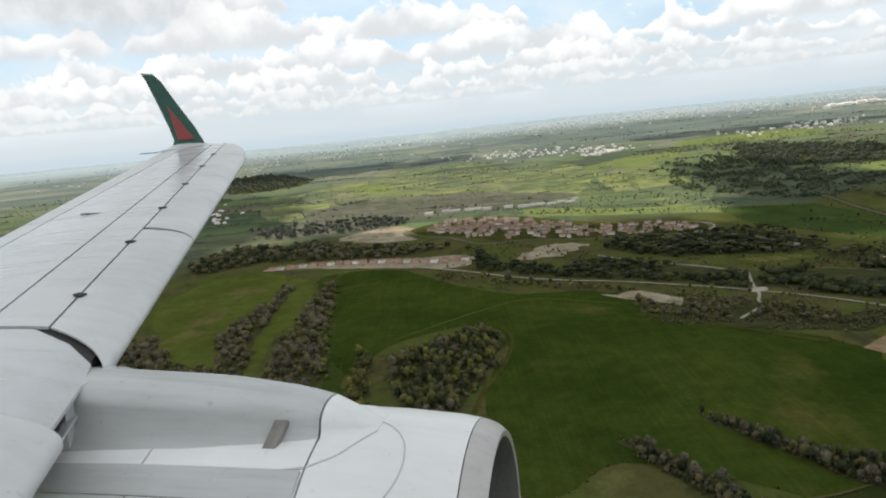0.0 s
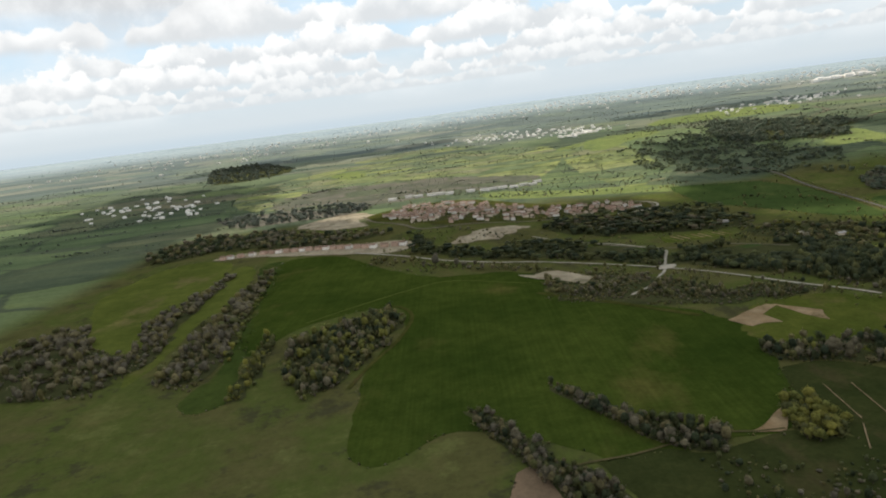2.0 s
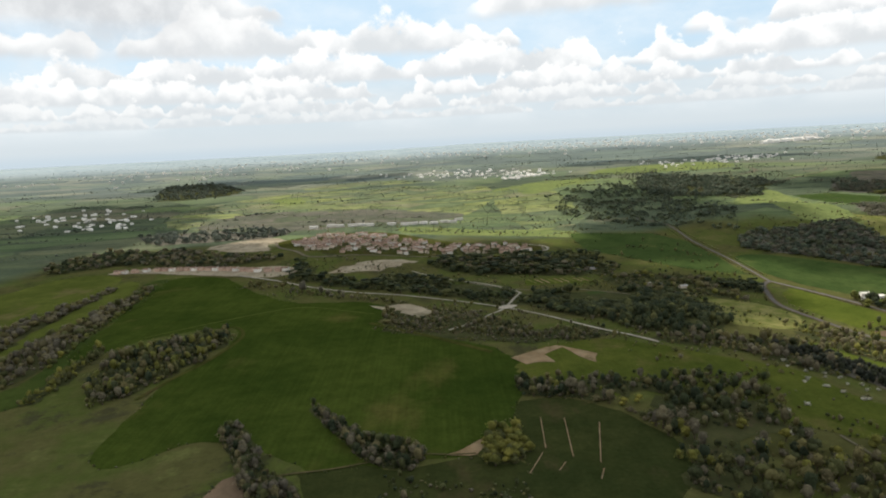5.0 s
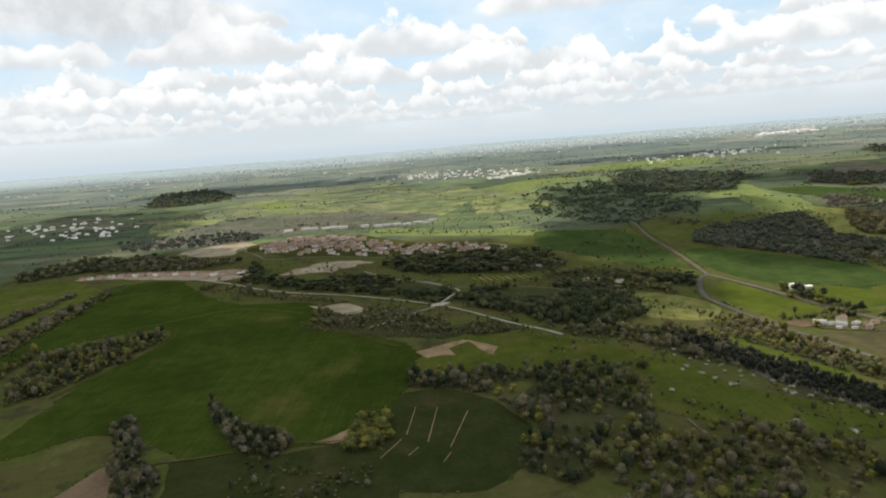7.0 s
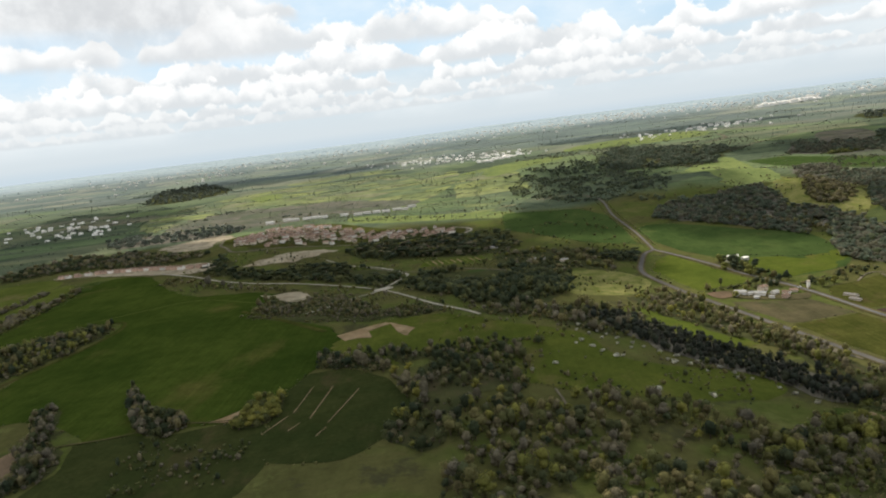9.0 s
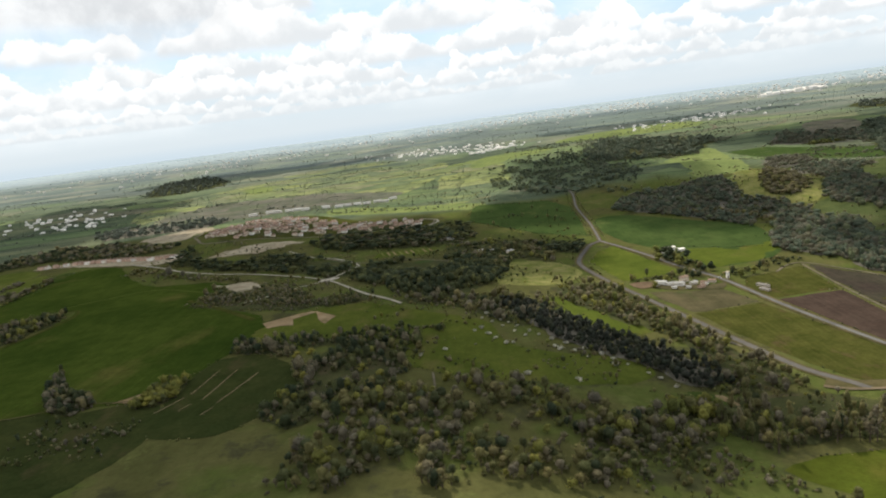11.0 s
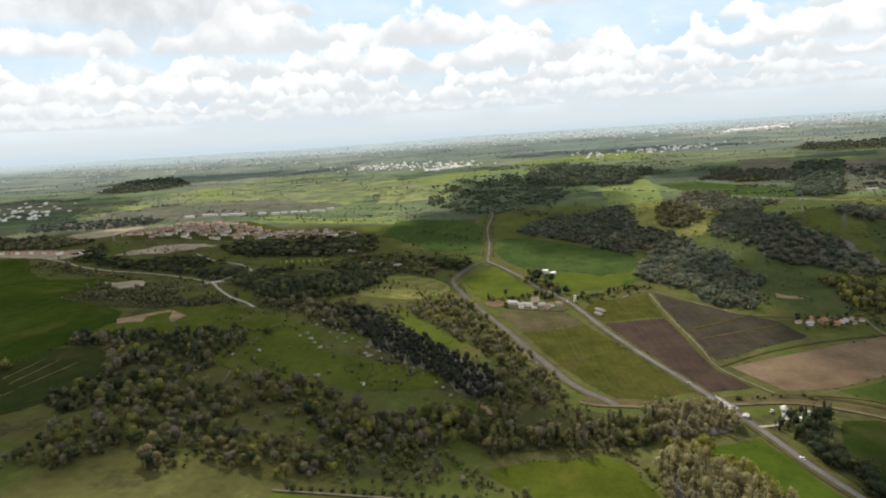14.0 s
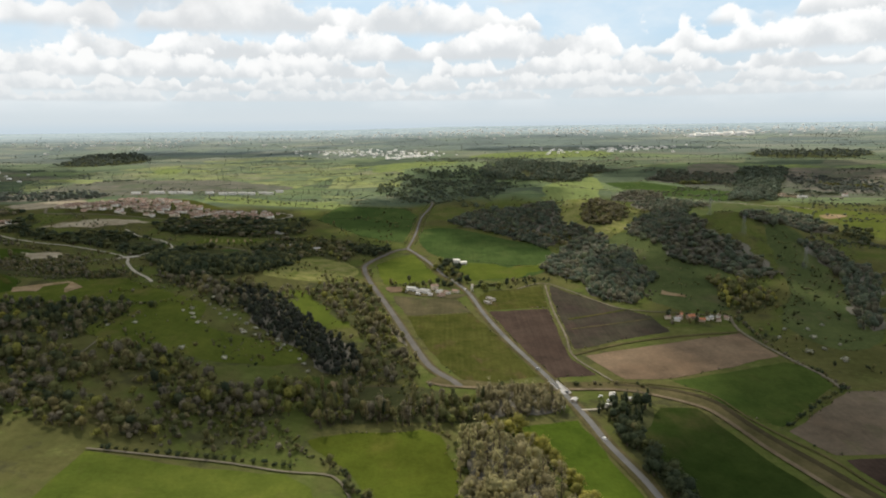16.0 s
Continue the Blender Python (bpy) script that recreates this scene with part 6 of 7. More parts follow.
# distant towns
# Walls and roofs lightened in colour against backlight and for distance haze.
TOWN_WALL = plain("pale_town_walls", (0.80, 0.78, 0.74), 0.1, 0.02)
TOWN_ROOF = plain("hazed_town_roofs", (0.62, 0.59, 0.55), 0.1, 0.02)
def town(name, label, points, count, size, seed):
    r = np.random.default_rng(seed)
    a, b = np.array(points[0], float), np.array(points[1], float)
    pieces = []
    for _ in range(count):
        p = a + (b - a) * r.random() + r.normal(size=2) * points[2]
        w, d, h = r.uniform(0.6, 1.4) * size, r.uniform(0.6, 1.2) * size, r.uniform(0.4, 1.1) * size
        z = ground_z(*p)
        v, f = box(-w, -d, z - 3, w, d, z + h)
        t = r.uniform(-0.5, 0.5)
        v = [(p[0] + i * math.cos(t) - j * math.sin(t), p[1] + i * math.sin(t) + j * math.cos(t), k) for i, j, k in v]
        v += [((v[4][0] + v[7][0]) / 2, (v[4][1] + v[7][1]) / 2, z + h * 1.4), ((v[5][0] + v[6][0]) / 2, (v[5][1] + v[6][1]) / 2, z + h * 1.4)]
        f = f[2:] + [(4, 5, 9, 8), (6, 7, 8, 9), (5, 6, 9), (7, 4, 8)]
        pieces.append((v, f))
    me = mesh_of(name, *join(pieces), [TOWN_WALL, TOWN_ROOF])
    for i, poly in enumerate(me.polygons):
        poly.material_index = 1 if i % 8 in (4, 5) and (i // 8) % 3 else 0
    return tagged(new(name, me), label, "town", kind="stuff")


town("distant_town", "pale houses of a town on the far plain", [(100, 2200), (480, 1860), 70], 110, 3.4, 1)
town("distant_town", "pale houses along a far road", [(380, 1740), (490, 1830), 16], 40, 4, 2)
town("distant_town", "white blocks of a town on the horizon", [(-300, 3300), (1300, 3800), 330], 170, 5, 3)
town("distant_town", "white blocks of a city on the far ridge", [(1100, 3600), (2800, 3600), 330], 200, 5.5, 4)
town("distant_town", "scattered pale houses in the western distance", [(-1500, 3000), (-500, 3200), 300], 80, 5, 5)
town("distant_town", "houses on the hills", [(900, 1900), (1300, 2100), 60], 80, 3.6, 6)
town("distant_town", "long white sheds on the far plain", [(1640, 2843), (1980, 3002), 14], 30, 12, 7)
town("distant_town", "houses of a far village in the west", [(-700, 1500), (-450, 1200), 60], 60, 3.6, 8)

# pale hills on the horizon, their haze painted as a flat blue glow
def hills():
    mat = bpy.data.materials.new("hazed_hill_glow")
    mat.use_nodes = True
    n = Nodes(mat.node_tree)
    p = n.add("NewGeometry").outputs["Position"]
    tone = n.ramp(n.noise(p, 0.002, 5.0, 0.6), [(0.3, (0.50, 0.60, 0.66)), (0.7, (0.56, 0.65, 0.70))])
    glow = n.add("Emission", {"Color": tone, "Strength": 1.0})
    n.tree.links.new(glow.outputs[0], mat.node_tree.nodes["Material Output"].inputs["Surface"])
    vs, fs = [], []
    turns = np.radians(np.linspace(-62, 62, 240))
    for i, a in enumerate(turns):
        top = 30 + 150 * max(0.0, noise.fractal((math.sin(a) * 5 + 2.0, 0.3, 7.0), 1.0, 2.0, 4) + 0.25 + 0.5 * math.sin(a))
        for r, h in ((6900, -60), (6900, top * 0.6), (7000, top)):
            vs.append((r * math.sin(a), r * math.cos(a), h))
        if i:
            k = 3 * i
            fs += [(k - 3, k, k + 1, k - 2), (k - 2, k + 1, k + 2, k - 1)]
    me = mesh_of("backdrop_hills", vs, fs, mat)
    tagged(new("backdrop_hills", me), "faint hills along the horizon, glowing pale blue as haze", "hills", kind="structure")


hills()
# hedges and single trees of the sunlit country
for k, line in enumerate(([(-223, 1303), (-111, 1342), (5, 1290), (115, 1267)], [(-380, 1430), (-250, 1500), (-100, 1480), (60, 1500)], [(100, 1010), (220, 965), (366, 905)], [(-60, 1150), (60, 1110), (240, 1080), (420, 1040)], [(150, 1420), (280, 1380), (420, 1250)], [(-200, 1690), (0, 1700), (240, 1640)], [(-420, 1150), (-300, 1180), (-150, 1120)])):
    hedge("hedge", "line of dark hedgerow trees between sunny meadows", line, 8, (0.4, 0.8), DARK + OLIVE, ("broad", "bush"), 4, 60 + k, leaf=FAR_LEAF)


def countryside(name, label, poly, field_size, tints, seed, copses, size=(0.3, 0.55), gap=5.0, leaf=None, lean=0.2):
    """Hedgerows round uneven fields, drawn out across the view, with copses at some corners."""
    r = np.random.default_rng(seed)
    poly = np.asarray(poly, float)
    lo, hi = poly.min(0), poly.max(0)
    w, d = field_size
    nx, ny = int((hi[0] - lo[0]) / w) + 2, int((hi[1] - lo[1]) / d) + 2
    knots = np.array([[(lo[0] + (i + r.uniform(-0.4, 0.4) + 0.5 * (j % 2)) * w, lo[1] + (j + r.uniform(-0.38, 0.38)) * d + lean * i * d) for i in range(-1, nx)] for j in range(-ny, ny)])
    pts = []
    for j in range(knots.shape[0]):
        for i in range(nx):
            for other, chance in (((j, i + 1), 0.72), ((j + 1, i), 0.42)):
                if other[0] >= knots.shape[0] or r.random() > chance:
                    continue
                p, q = knots[j, i], knots[other]
                k = max(2, int(np.hypot(*(q - p)) / gap))
                t = np.arange(k)[:, None] / k
                run = p + (q - p) * t + np.sin(t * 3.1416) * r.uniform(-0.1, 0.1, 2) * w
                run = run + r.normal(size=run.shape) * 1.6
                keep = np.array([noise.noise((x * 0.012, y * 0.012, seed)) > -0.22 for x, y in run])
                pts.append(run[keep])
    for _ in range(copses):
        c = np.array((r.uniform(lo[0], hi[0]), r.uniform(lo[1], hi[1])))
        rx, ry = r.uniform(0.15, 0.6) * w, r.uniform(0.12, 0.35) * d
        k = int(3.1 * rx * ry / (gap * gap) * 0.9)
        a, q = r.uniform(0, 6.28, k), np.sqrt(r.random(k))
        pts.append(c + np.stack([rx * q * np.cos(a), ry * q * np.sin(a) + 0.25 * rx * q * np.cos(a) * r.uniform(-1, 1)], 1))
    pts = np.concatenate(pts)
    return grove(name, label, pts[inside(poly, pts)], size, tints, ("broad", "bush"), detail=FAR, seed=seed, leaf=leaf)


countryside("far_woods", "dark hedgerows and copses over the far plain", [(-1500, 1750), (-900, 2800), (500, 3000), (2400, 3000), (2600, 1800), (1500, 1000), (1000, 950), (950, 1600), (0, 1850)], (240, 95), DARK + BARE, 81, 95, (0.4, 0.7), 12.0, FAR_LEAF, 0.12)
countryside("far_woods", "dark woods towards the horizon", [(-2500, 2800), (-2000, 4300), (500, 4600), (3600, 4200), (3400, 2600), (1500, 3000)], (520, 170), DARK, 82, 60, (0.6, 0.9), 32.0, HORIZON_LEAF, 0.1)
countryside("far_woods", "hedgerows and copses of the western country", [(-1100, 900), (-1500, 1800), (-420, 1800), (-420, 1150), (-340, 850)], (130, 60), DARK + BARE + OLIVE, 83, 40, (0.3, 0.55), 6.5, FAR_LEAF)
countryside("far_woods", "dark copses on the northern slopes", [(440, 1000), (460, 1700), (950, 1700), (1150, 1100), (1000, 850), (780, 900), (760, 1150), (520, 1100)], (95, 60), DARK + BARE, 84, 85, (0.35, 0.6), 5.0, HAZED_WOOD)
countryside("far_woods", "hedges and small trees of the sunny meadows", [(-400, 1150), (-404, 1469), (-235, 1787), (14, 1812), (292, 1620), (416, 1349), (445, 1129), (366, 900), (86, 1000), (-98, 1160)], (90, 45), OLIVE + FRESH + DARK, 85, 45, (0.22, 0.42), 4.5, FAR_LEAF)
countryside("far_woods", "hedges and copses of the eastern slopes", [(900, 500), (1010, 900), (1250, 1400), (1700, 1300), (1500, 900), (1200, 500)], (110, 60), DARK + BARE + OLIVE, 86, 60, (0.35, 0.65), 5.5, HAZED_WOOD)
wood("scattered_trees", "single trees and gardens of the housing estate", ESTATE, 8, (0.3, 0.5), DARK + OLIVE, ("broad", "cypress", "bush"), 73, gaps=0.3)
wood("scattered_trees", "single bushes on the eastern pastures", [(770, 330), (850, 470), (905, 520), (868, 381), (835, 290), (790, 220), (760, 220)], 13, (0.5, 1.0), DARK + OLIVE, ("bush",), 74, gaps=0.6)
wood("scattered_trees", "single bushes on the stream meadow", [(300, 350), (377, 296), (444, 240), (459, 225), (422, 206), (337, 222), (300, 260)], 11, (0.4, 0.9), BARE + OLIVE, ("bush",), 75, gaps=0.7)


def bushes(label, poly, step, size, tints, seed, level, detail=None):
    """Small bushes in loose clumps over rough grass."""
    r = np.random.default_rng(seed)
    pts = spread(poly, step, r)
    keep = [noise.fractal((x * 0.035, y * 0.035, seed), 1.0, 2.0, 3) > level for x, y in pts]
    return grove("scrub", label, pts[np.array(keep)], size, tints, ("bush", "bush", "broad"), detail=detail or FEW, seed=seed, category="scrub")


bushes("loose brown and olive scrub over the valley meadows", [(290, 385), (400, 365), (430, 400), (520, 260), (535, 190), (470, 150), (440, 215), (380, 290), (300, 300)], 4.2, (0.25, 0.55), BARE + OLIVE + FRESH, 91, 0.05)
bushes("loose scrub over the lower meadow", [(285, 300), (380, 250), (450, 240), (470, 190), (420, 195), (340, 215), (290, 240)], 4.0, (0.22, 0.5), BARE + OLIVE + DARK, 92, 0.12)
bushes("olive scrub round the sunlit knoll", [(300, 560), (420, 640), (480, 600), (460, 500), (470, 420), (420, 400), (370, 410)], 4.8, (0.25, 0.55), OLIVE + DARK + FRESH, 93, 0.08)
bushes("brown scrub beside the valley road", [(130, 520), (240, 560), (330, 380), (260, 360), (140, 410)], 4.4, (0.25, 0.55), BARE + OLIVE, 94, 0.0)
bushes("scrub on the bank of the wheat field", [(-20, 640), (20, 610), (120, 540), (134, 500), (110, 520), (40, 530), (-30, 590)], 4.0, (0.25, 0.5), BARE + OLIVE, 95, -0.05)
bushes("scrub along the lower valley slope", [(400, 112), (480, 108), (478, 140), (545, 190), (470, 190), (430, 165)], 3.8, (0.25, 0.5), BARE + OLIVE + FRESH, 96, 0.0)
bushes("dark scrub below the corner of the wheat field", [(146, 200), (164, 199), (181, 186), (205, 190), (205, 150), (150, 150)], 3.2, (0.25, 0.55), DARK + BARE, 99, 0.0)
bushes("small bushes on the eastern hill pastures", [(700, 340), (760, 330), (860, 480), (900, 520), (835, 290), (790, 200), (757, 205)], 5.5, (0.25, 0.5), DARK + OLIVE, 97, 0.22)
bushes("low brown scrub over the ridges", [(630, 430), (640, 600), (560, 740), (640, 920), (820, 900), (1000, 800), (1040, 620), (930, 480), (850, 330), (760, 330), (690, 350)], 5.0, (0.22, 0.5), BARE + OLIVE + DARK, 171, 0.14, FAR)
bushes("low scrub and single trees beyond the estate", [(-300, 960), (-60, 1000), (120, 1000), (320, 880), (500, 900), (600, 900), (480, 1110), (100, 1130), (-300, 1140)], 7.0, (0.3, 0.55), OLIVE + DARK + BARE, 172, 0.16, FAR)
bushes("scrub over the valley bottom behind the wheat", [(-20, 640), (60, 700), (300, 620), (420, 620), (480, 560), (380, 540), (250, 545), (120, 545)], 5.0, (0.25, 0.5), BARE + DARK + OLIVE, 173, 0.05, FAR)
bushes("small trees and bushes between the north road and the estate", [(310, 740), (370, 900), (480, 860), (500, 780), (490, 610), (400, 620), (350, 680)], 6.5, (0.3, 0.6), DARK + OLIVE, 98, 0.25)


for k, rim in enumerate(MARGINS):
    r = np.random.default_rng(300 + k)
    thick = spline(rim, 3.0 if rim[:, 1].mean() > 300 else 2.4, True)
    thick = thick + r.normal(size=thick.shape) * 0.9
    keep = np.array([noise.noise((x * 0.025, y * 0.025, k * 3.7)) > -0.02 for x, y in thick])
    if keep.sum() > 12:
        grove("field_margin_scrub", "low bushes and weeds along the margin of a field", thick[keep], (0.12, 0.36), OLIVE + DARK + BARE, ("bush",), detail=FEW if rim[:, 1].mean() < 420 else FAR, seed=300 + k, category="scrub")


# single trees and bushes near the path
def single(name, label, kind, variant, tone, leaf=None, bark=None, group="", level=FULL):
    base = tagged(new(name), label, "tree" if name == "tree" else "bush", group)
    (wv, wf), (lv, lf) = PLANTS[kind, level][variant]
    part("trunk", quad_mesh("trunk", wv, wf, [bark or BARK]), base)
    part("crown", quad_mesh("crown", lv, lf, [leaf or LEAF], None, np.full(len(lv), tone), True), base)
    return base


def scatter(name, label, spots, size, specs, group, leaf=None, seed=3, level=FULL):
    """specs: kind, variant and tone of the sorts to choose from."""
    r = random.Random(seed)
    made = {}
    for x, y in spots:
        k = r.randrange(len(specs))
        s = r.uniform(*size)
        at = stand(x, y, r.uniform(0, 360), -0.2 * s) @ Matrix.Diagonal((s * 1.1, s * 1.1, s * r.uniform(0.8, 1.05), 1))
        if k not in made:
            made[k] = single(name, label, *specs[k], leaf=leaf, group=group, level=level)
            made[k].matrix_basis = at
        else:
            copy_thing(made[k], Matrix()).matrix_basis = at


def stand_of(name, label, poly, step, size, specs, group, leaf=None, seed=3, level=FULL):
    """A small wood of single plants."""
    spots = cleared(spread(poly, step, np.random.default_rng(seed), 0.8))
    floor_mat = GREY_LITTER if leaf else LITTER
    middle = np.mean(poly, axis=0)
    field("woodland_floor", "brown litter and undergrowth under a small wood", [tuple(middle + (np.array(q) - middle) * 0.85) for q in poly], floor_mat, 0.3, True, 1, 6.0, "woodland floor")
    spots = spots[np.argsort(spots[:, 1])]
    scatter(name, label, spots[:55], size, specs, group, leaf, seed, level)
    if len(spots) > 60:
        grove("wood", label.replace(" tree", " trees").replace(" poplar", " poplars") + ", standing close", spots[55:], size, [q[2] for q in specs], sorted({q[0] for q in specs}), leaf=leaf, seed=seed)


wood("wood", "round copse of dark and yellow green trees in the wheat", [(-44, 379), (-22, 403), (13, 430), (26, 400), (19, 363), (4, 328), (-3, 305), (-20, 290), (-40, 330)], 3.6, (0.5, 0.9), (0.4, 0.5, 0.56, 0.62, 0.3, 0.1, 0.84, 0.48, 0.6), ("broad", "broad", "bush"), 6, gaps=0.05)
wood("wood", "narrow stand of yellow green trees in the wheat", [(-66, 340), (-68, 402), (-60, 390), (-54, 340), (-56, 300), (-64, 300)], 3.8, (0.5, 0.8), (0.86, 0.92, 0.46, 0.54), ("broad", "bush"), 7, gaps=0.05)
wood("thicket", "brown scrub in a gully across the wheat field", [(104, 281), (110, 272), (120, 258), (130, 246), (141, 232), (152, 226), (164, 215), (158, 203), (143, 208), (132, 222), (119, 246), (106, 268)], 2.1, (0.35, 0.75), (0.02, 0.1, 0.3, 0.55, 0.62, 0.66), ("bush", "broad"), 26, gaps=0.0)
wood("thicket", "brown scrub strip at the foot of the wheat field", [(62, 264), (74, 256), (86, 230), (99, 207), (115, 189), (118, 170), (108, 160), (97, 182), (85, 208), (70, 240)], 2.2, (0.35, 0.75), (0.02, 0.1, 0.3, 0.55, 0.62, 0.66), ("bush", "broad"), 27, gaps=0.0)
stand_of("tree", "yellow green tree at the corner of the wheat field", [(190, 223), (194, 234), (201, 240), (208, 231), (209, 214), (202, 202), (188, 203)], 2.9, (0.55, 0.9), [("broad", i, t) for i, t in enumerate((0.84, 0.88, 0.92, 0.5))], "corner trees", None, 86)
stand_of("tree", "dense dark tree beside the country road", [(618, 150), (622, 184), (646, 186), (642, 165), (630, 146), (634, 100), (640, 50), (628, 50), (622, 110)], 4.2, (0.75, 1.15), [("broad", 0, 0.62), ("broad", 1, 0.66), ("cypress", 1, 0.64), ("broad", 3, 0.6)], "roadside trees", None, 56)
stand_of("tree", "pale leafless poplar of the plantation", [(548, 130), (562, 140), (574, 122), (586, 92), (588, 50), (550, 50), (546, 100)], 4.6, (0.9, 1.2), [("tall", 0, 0.3), ("broad", 1, 0.45), ("tall", 2, 0.6), ("broad", 3, 0.75)], "plantation poplars", TWIGS, 31)
wood("wood", "pale leafless trees by the cottage", [(558, 186), (600, 188), (598, 166), (570, 158), (556, 155)], 3.2, (0.5, 0.8), (0.1, 0.3, 0.4), ("broad", "tall"), 32, gaps=0.0, leaf=TWIGS, bark=PALE_BARK)
scatter("bush", "round bush in white blossom on the green meadow", [(370, 286), (374, 276), (378, 268), (384, 260), (411, 259), (414, 256), (421, 254), (453, 249), (460, 242), (469, 232), (336, 243), (324, 219), (417, 211), (392, 214), (300, 240), (440, 236), (349, 250), (366, 282), (388, 262), (428, 246)], (0.6, 1.15), [("bush", i, 0.2 + 0.2 * i) for i in range(4)], "blossoming bushes", BLOSSOM)
scatter("bush", "grey white blossoming bush along the stream wood", [(374, 318), (379, 311), (383, 305), (387, 299), (392, 293), (399, 285), (404, 279), (411, 272), (418, 266), (428, 259), (436, 251), (441, 245), (447, 238), (455, 226), (459, 219), (464, 208), (377, 300), (383, 292), (390, 283), (371, 308), (396, 276)], (0.55, 0.95), [("bush", i, 0.05 + 0.12 * i) for i in range(4)], "blossoming bushes", BLOSSOM, 14)
scatter("bush", "pale blossoming bush on the eastern pasture", [(770, 291), (785, 291), (776, 254), (777, 235), (780, 274), (758, 275), (790, 262), (800, 300), (764, 250)], (0.7, 1.2), [("bush", i, 0.1 + 0.15 * i) for i in range(3)], "blossoming bushes", BLOSSOM, 4)
scatter("tree", "broad dark farm tree beside the houses", [(496, 414), (503, 417), (510, 420), (528, 414), (533, 431), (543, 440), (540, 450), (545, 460), (536, 470), (530, 482), (548, 432), (552, 425), (534, 500), (540, 488), (545, 515), (572, 402), (585, 408), (596, 412), (610, 416), (560, 428), (516, 404), (505, 395), (538, 478), (533, 490), (547, 447), (552, 440), (541, 455), (545, 470), (537, 463), (550, 450), (534, 470), (540, 482), (547, 478), (552, 468), (530, 476), (544, 492)], (0.8, 1.4), [("broad", 0, 0.62), ("bush", 1, 0.56), ("broad", 2, 0.66), ("bush", 3, 0.5), ("broad", 3, 0.84)], "farm trees")
scatter("tree", "large yellow green tree by the pasture", [(204, 220), (209, 214), (200, 212), (272, 197), (268, 201), (278, 194), (270, 260), (262, 258), (306, 226), (318, 212), (330, 196), (352, 205), (400, 186)], (0.6, 0.95), [("broad", 0, 0.92), ("broad", 2, 0.96), ("broad", 3, 0.88)], "yellow green trees", seed=6)
scatter("tree", "dark single tree on the green meadow", [(360, 295), (340, 290), (320, 300), (330, 275), (395, 245), (350, 235), (312, 280), (300, 300), (280, 300), (435, 243)], (0.25, 0.5), [("broad", 1, 0.6), ("broad", 2, 0.3)], "meadow trees", seed=7)
rng2 = np.random.default_rng(11)
near_spots = spread([(300, 214), (336, 222), (383, 206), (415, 192), (432, 160), (400, 140), (300, 140)], 9.5, rng2)
scatter("tree", "leafless brown thicket tree on the slope", near_spots[:60], (0.45, 0.8), [("broad", 0, 0.04), ("broad", 1, 0.12), ("broad", 2, 0.22), ("broad", 3, 0.34), ("broad", 0, 0.88), ("broad", 1, 0.5)], "thicket trees", seed=8)
wood_spots = spread([(468, 182), (515, 194), (545, 185), (560, 168), (556, 152), (501, 148), (480, 145)], 9, rng2)
scatter("tree", "olive green valley tree above the bright field", wood_spots[:30], (0.7, 1.05), [("broad", 0, 0.42), ("broad", 1, 0.52), ("broad", 2, 0.78), ("tall", 1, 0.3), ("broad", 3, 0.14)], "valley trees", seed=9)
scatter("tree", "tall pale leafless poplar near the hut", [(561, 176), (566, 168), (572, 174), (578, 166), (584, 178), (589, 170), (594, 164), (569, 160), (576, 158)], (0.7, 0.95), [("tall", 0, 0.18), ("tall", 2, 0.24)], "poplars", TWIGS, 10)
scatter("tree", "dark cypress by the road bridge", [(630, 178), (633, 174), (637, 178), (640, 173), (628, 170), (636, 168)], (0.7, 1.0), [("cypress", 0, 0.62), ("cypress", 1, 0.66)], "cypresses", seed=12)


# ---- the airliner at the start of the way ----
def aircraft_paint(name, colour, rough, streak, metal=0.0):
    """Painted skin: broad soft staining, and dirt drawn out along the airflow."""
    m, n, b = material(name, rough=rough, gloss=0.45, metal=metal)
    p = n.add("TexCoord").outputs["Object"]
    broad = n.noise(p, 0.9, 5.0, 0.6)
    flow = n.noise(n.add("Mapping", {"Vector": p, "Scale": (0.5, 7.0, 7.0)}).outputs[0], 1.6, 5.0, 0.65)
    speck = n.noise(p, 22.0, 3.0, 0.7)
    dim = tuple(c * 0.86 for c in colour)
    tone = n.ramp(broad, [(0.34, dim), (0.64, colour)])
    tone = n.mix(streak, tone, n.ramp(flow, [(0.36, (0.66, 0.65, 0.63)), (0.58, (1.0, 1.0, 1.0))]), "MULTIPLY")
    tone = n.mix(0.5, tone, n.ramp(speck, [(0.27, (0.6, 0.59, 0.57)), (0.36, (1.0, 1.0, 1.0))]), "MULTIPLY")
    n.tree.links.new(n.ramp(flow, [(0.3, (rough + 0.15,) * 3), (0.7, (rough,) * 3)]), b.inputs["Roughness"])
    wire(n, b, tone, broad, 0.05, 0.02)
    return m


SKIN = aircraft_paint("grey_white_wing_paint", (0.55, 0.565, 0.58), 0.17, 0.25)
SKIN_PALE = aircraft_paint("white_cowl_paint", (0.78, 0.785, 0.785), 0.26, 0.15)
SLAT_PAINT = aircraft_paint("pale_grey_slat_paint", (0.60, 0.61, 0.615), 0.30, 0.2)
PYLON_PAINT = aircraft_paint("stained_white_pylon_paint", (0.50, 0.51, 0.515), 0.32, 0.45)
SEAM = plain("dark_seam", (0.06, 0.06, 0.062), 0.2, 2.0)
LIP_METAL = aircraft_paint("dull_polished_metal", (0.50, 0.49, 0.475), 0.40, 0.3, 0.35)
FAN_METAL = plain("dark_fan_metal", (0.08, 0.08, 0.085), 0.2, 3.0, 0.5, 0.3)
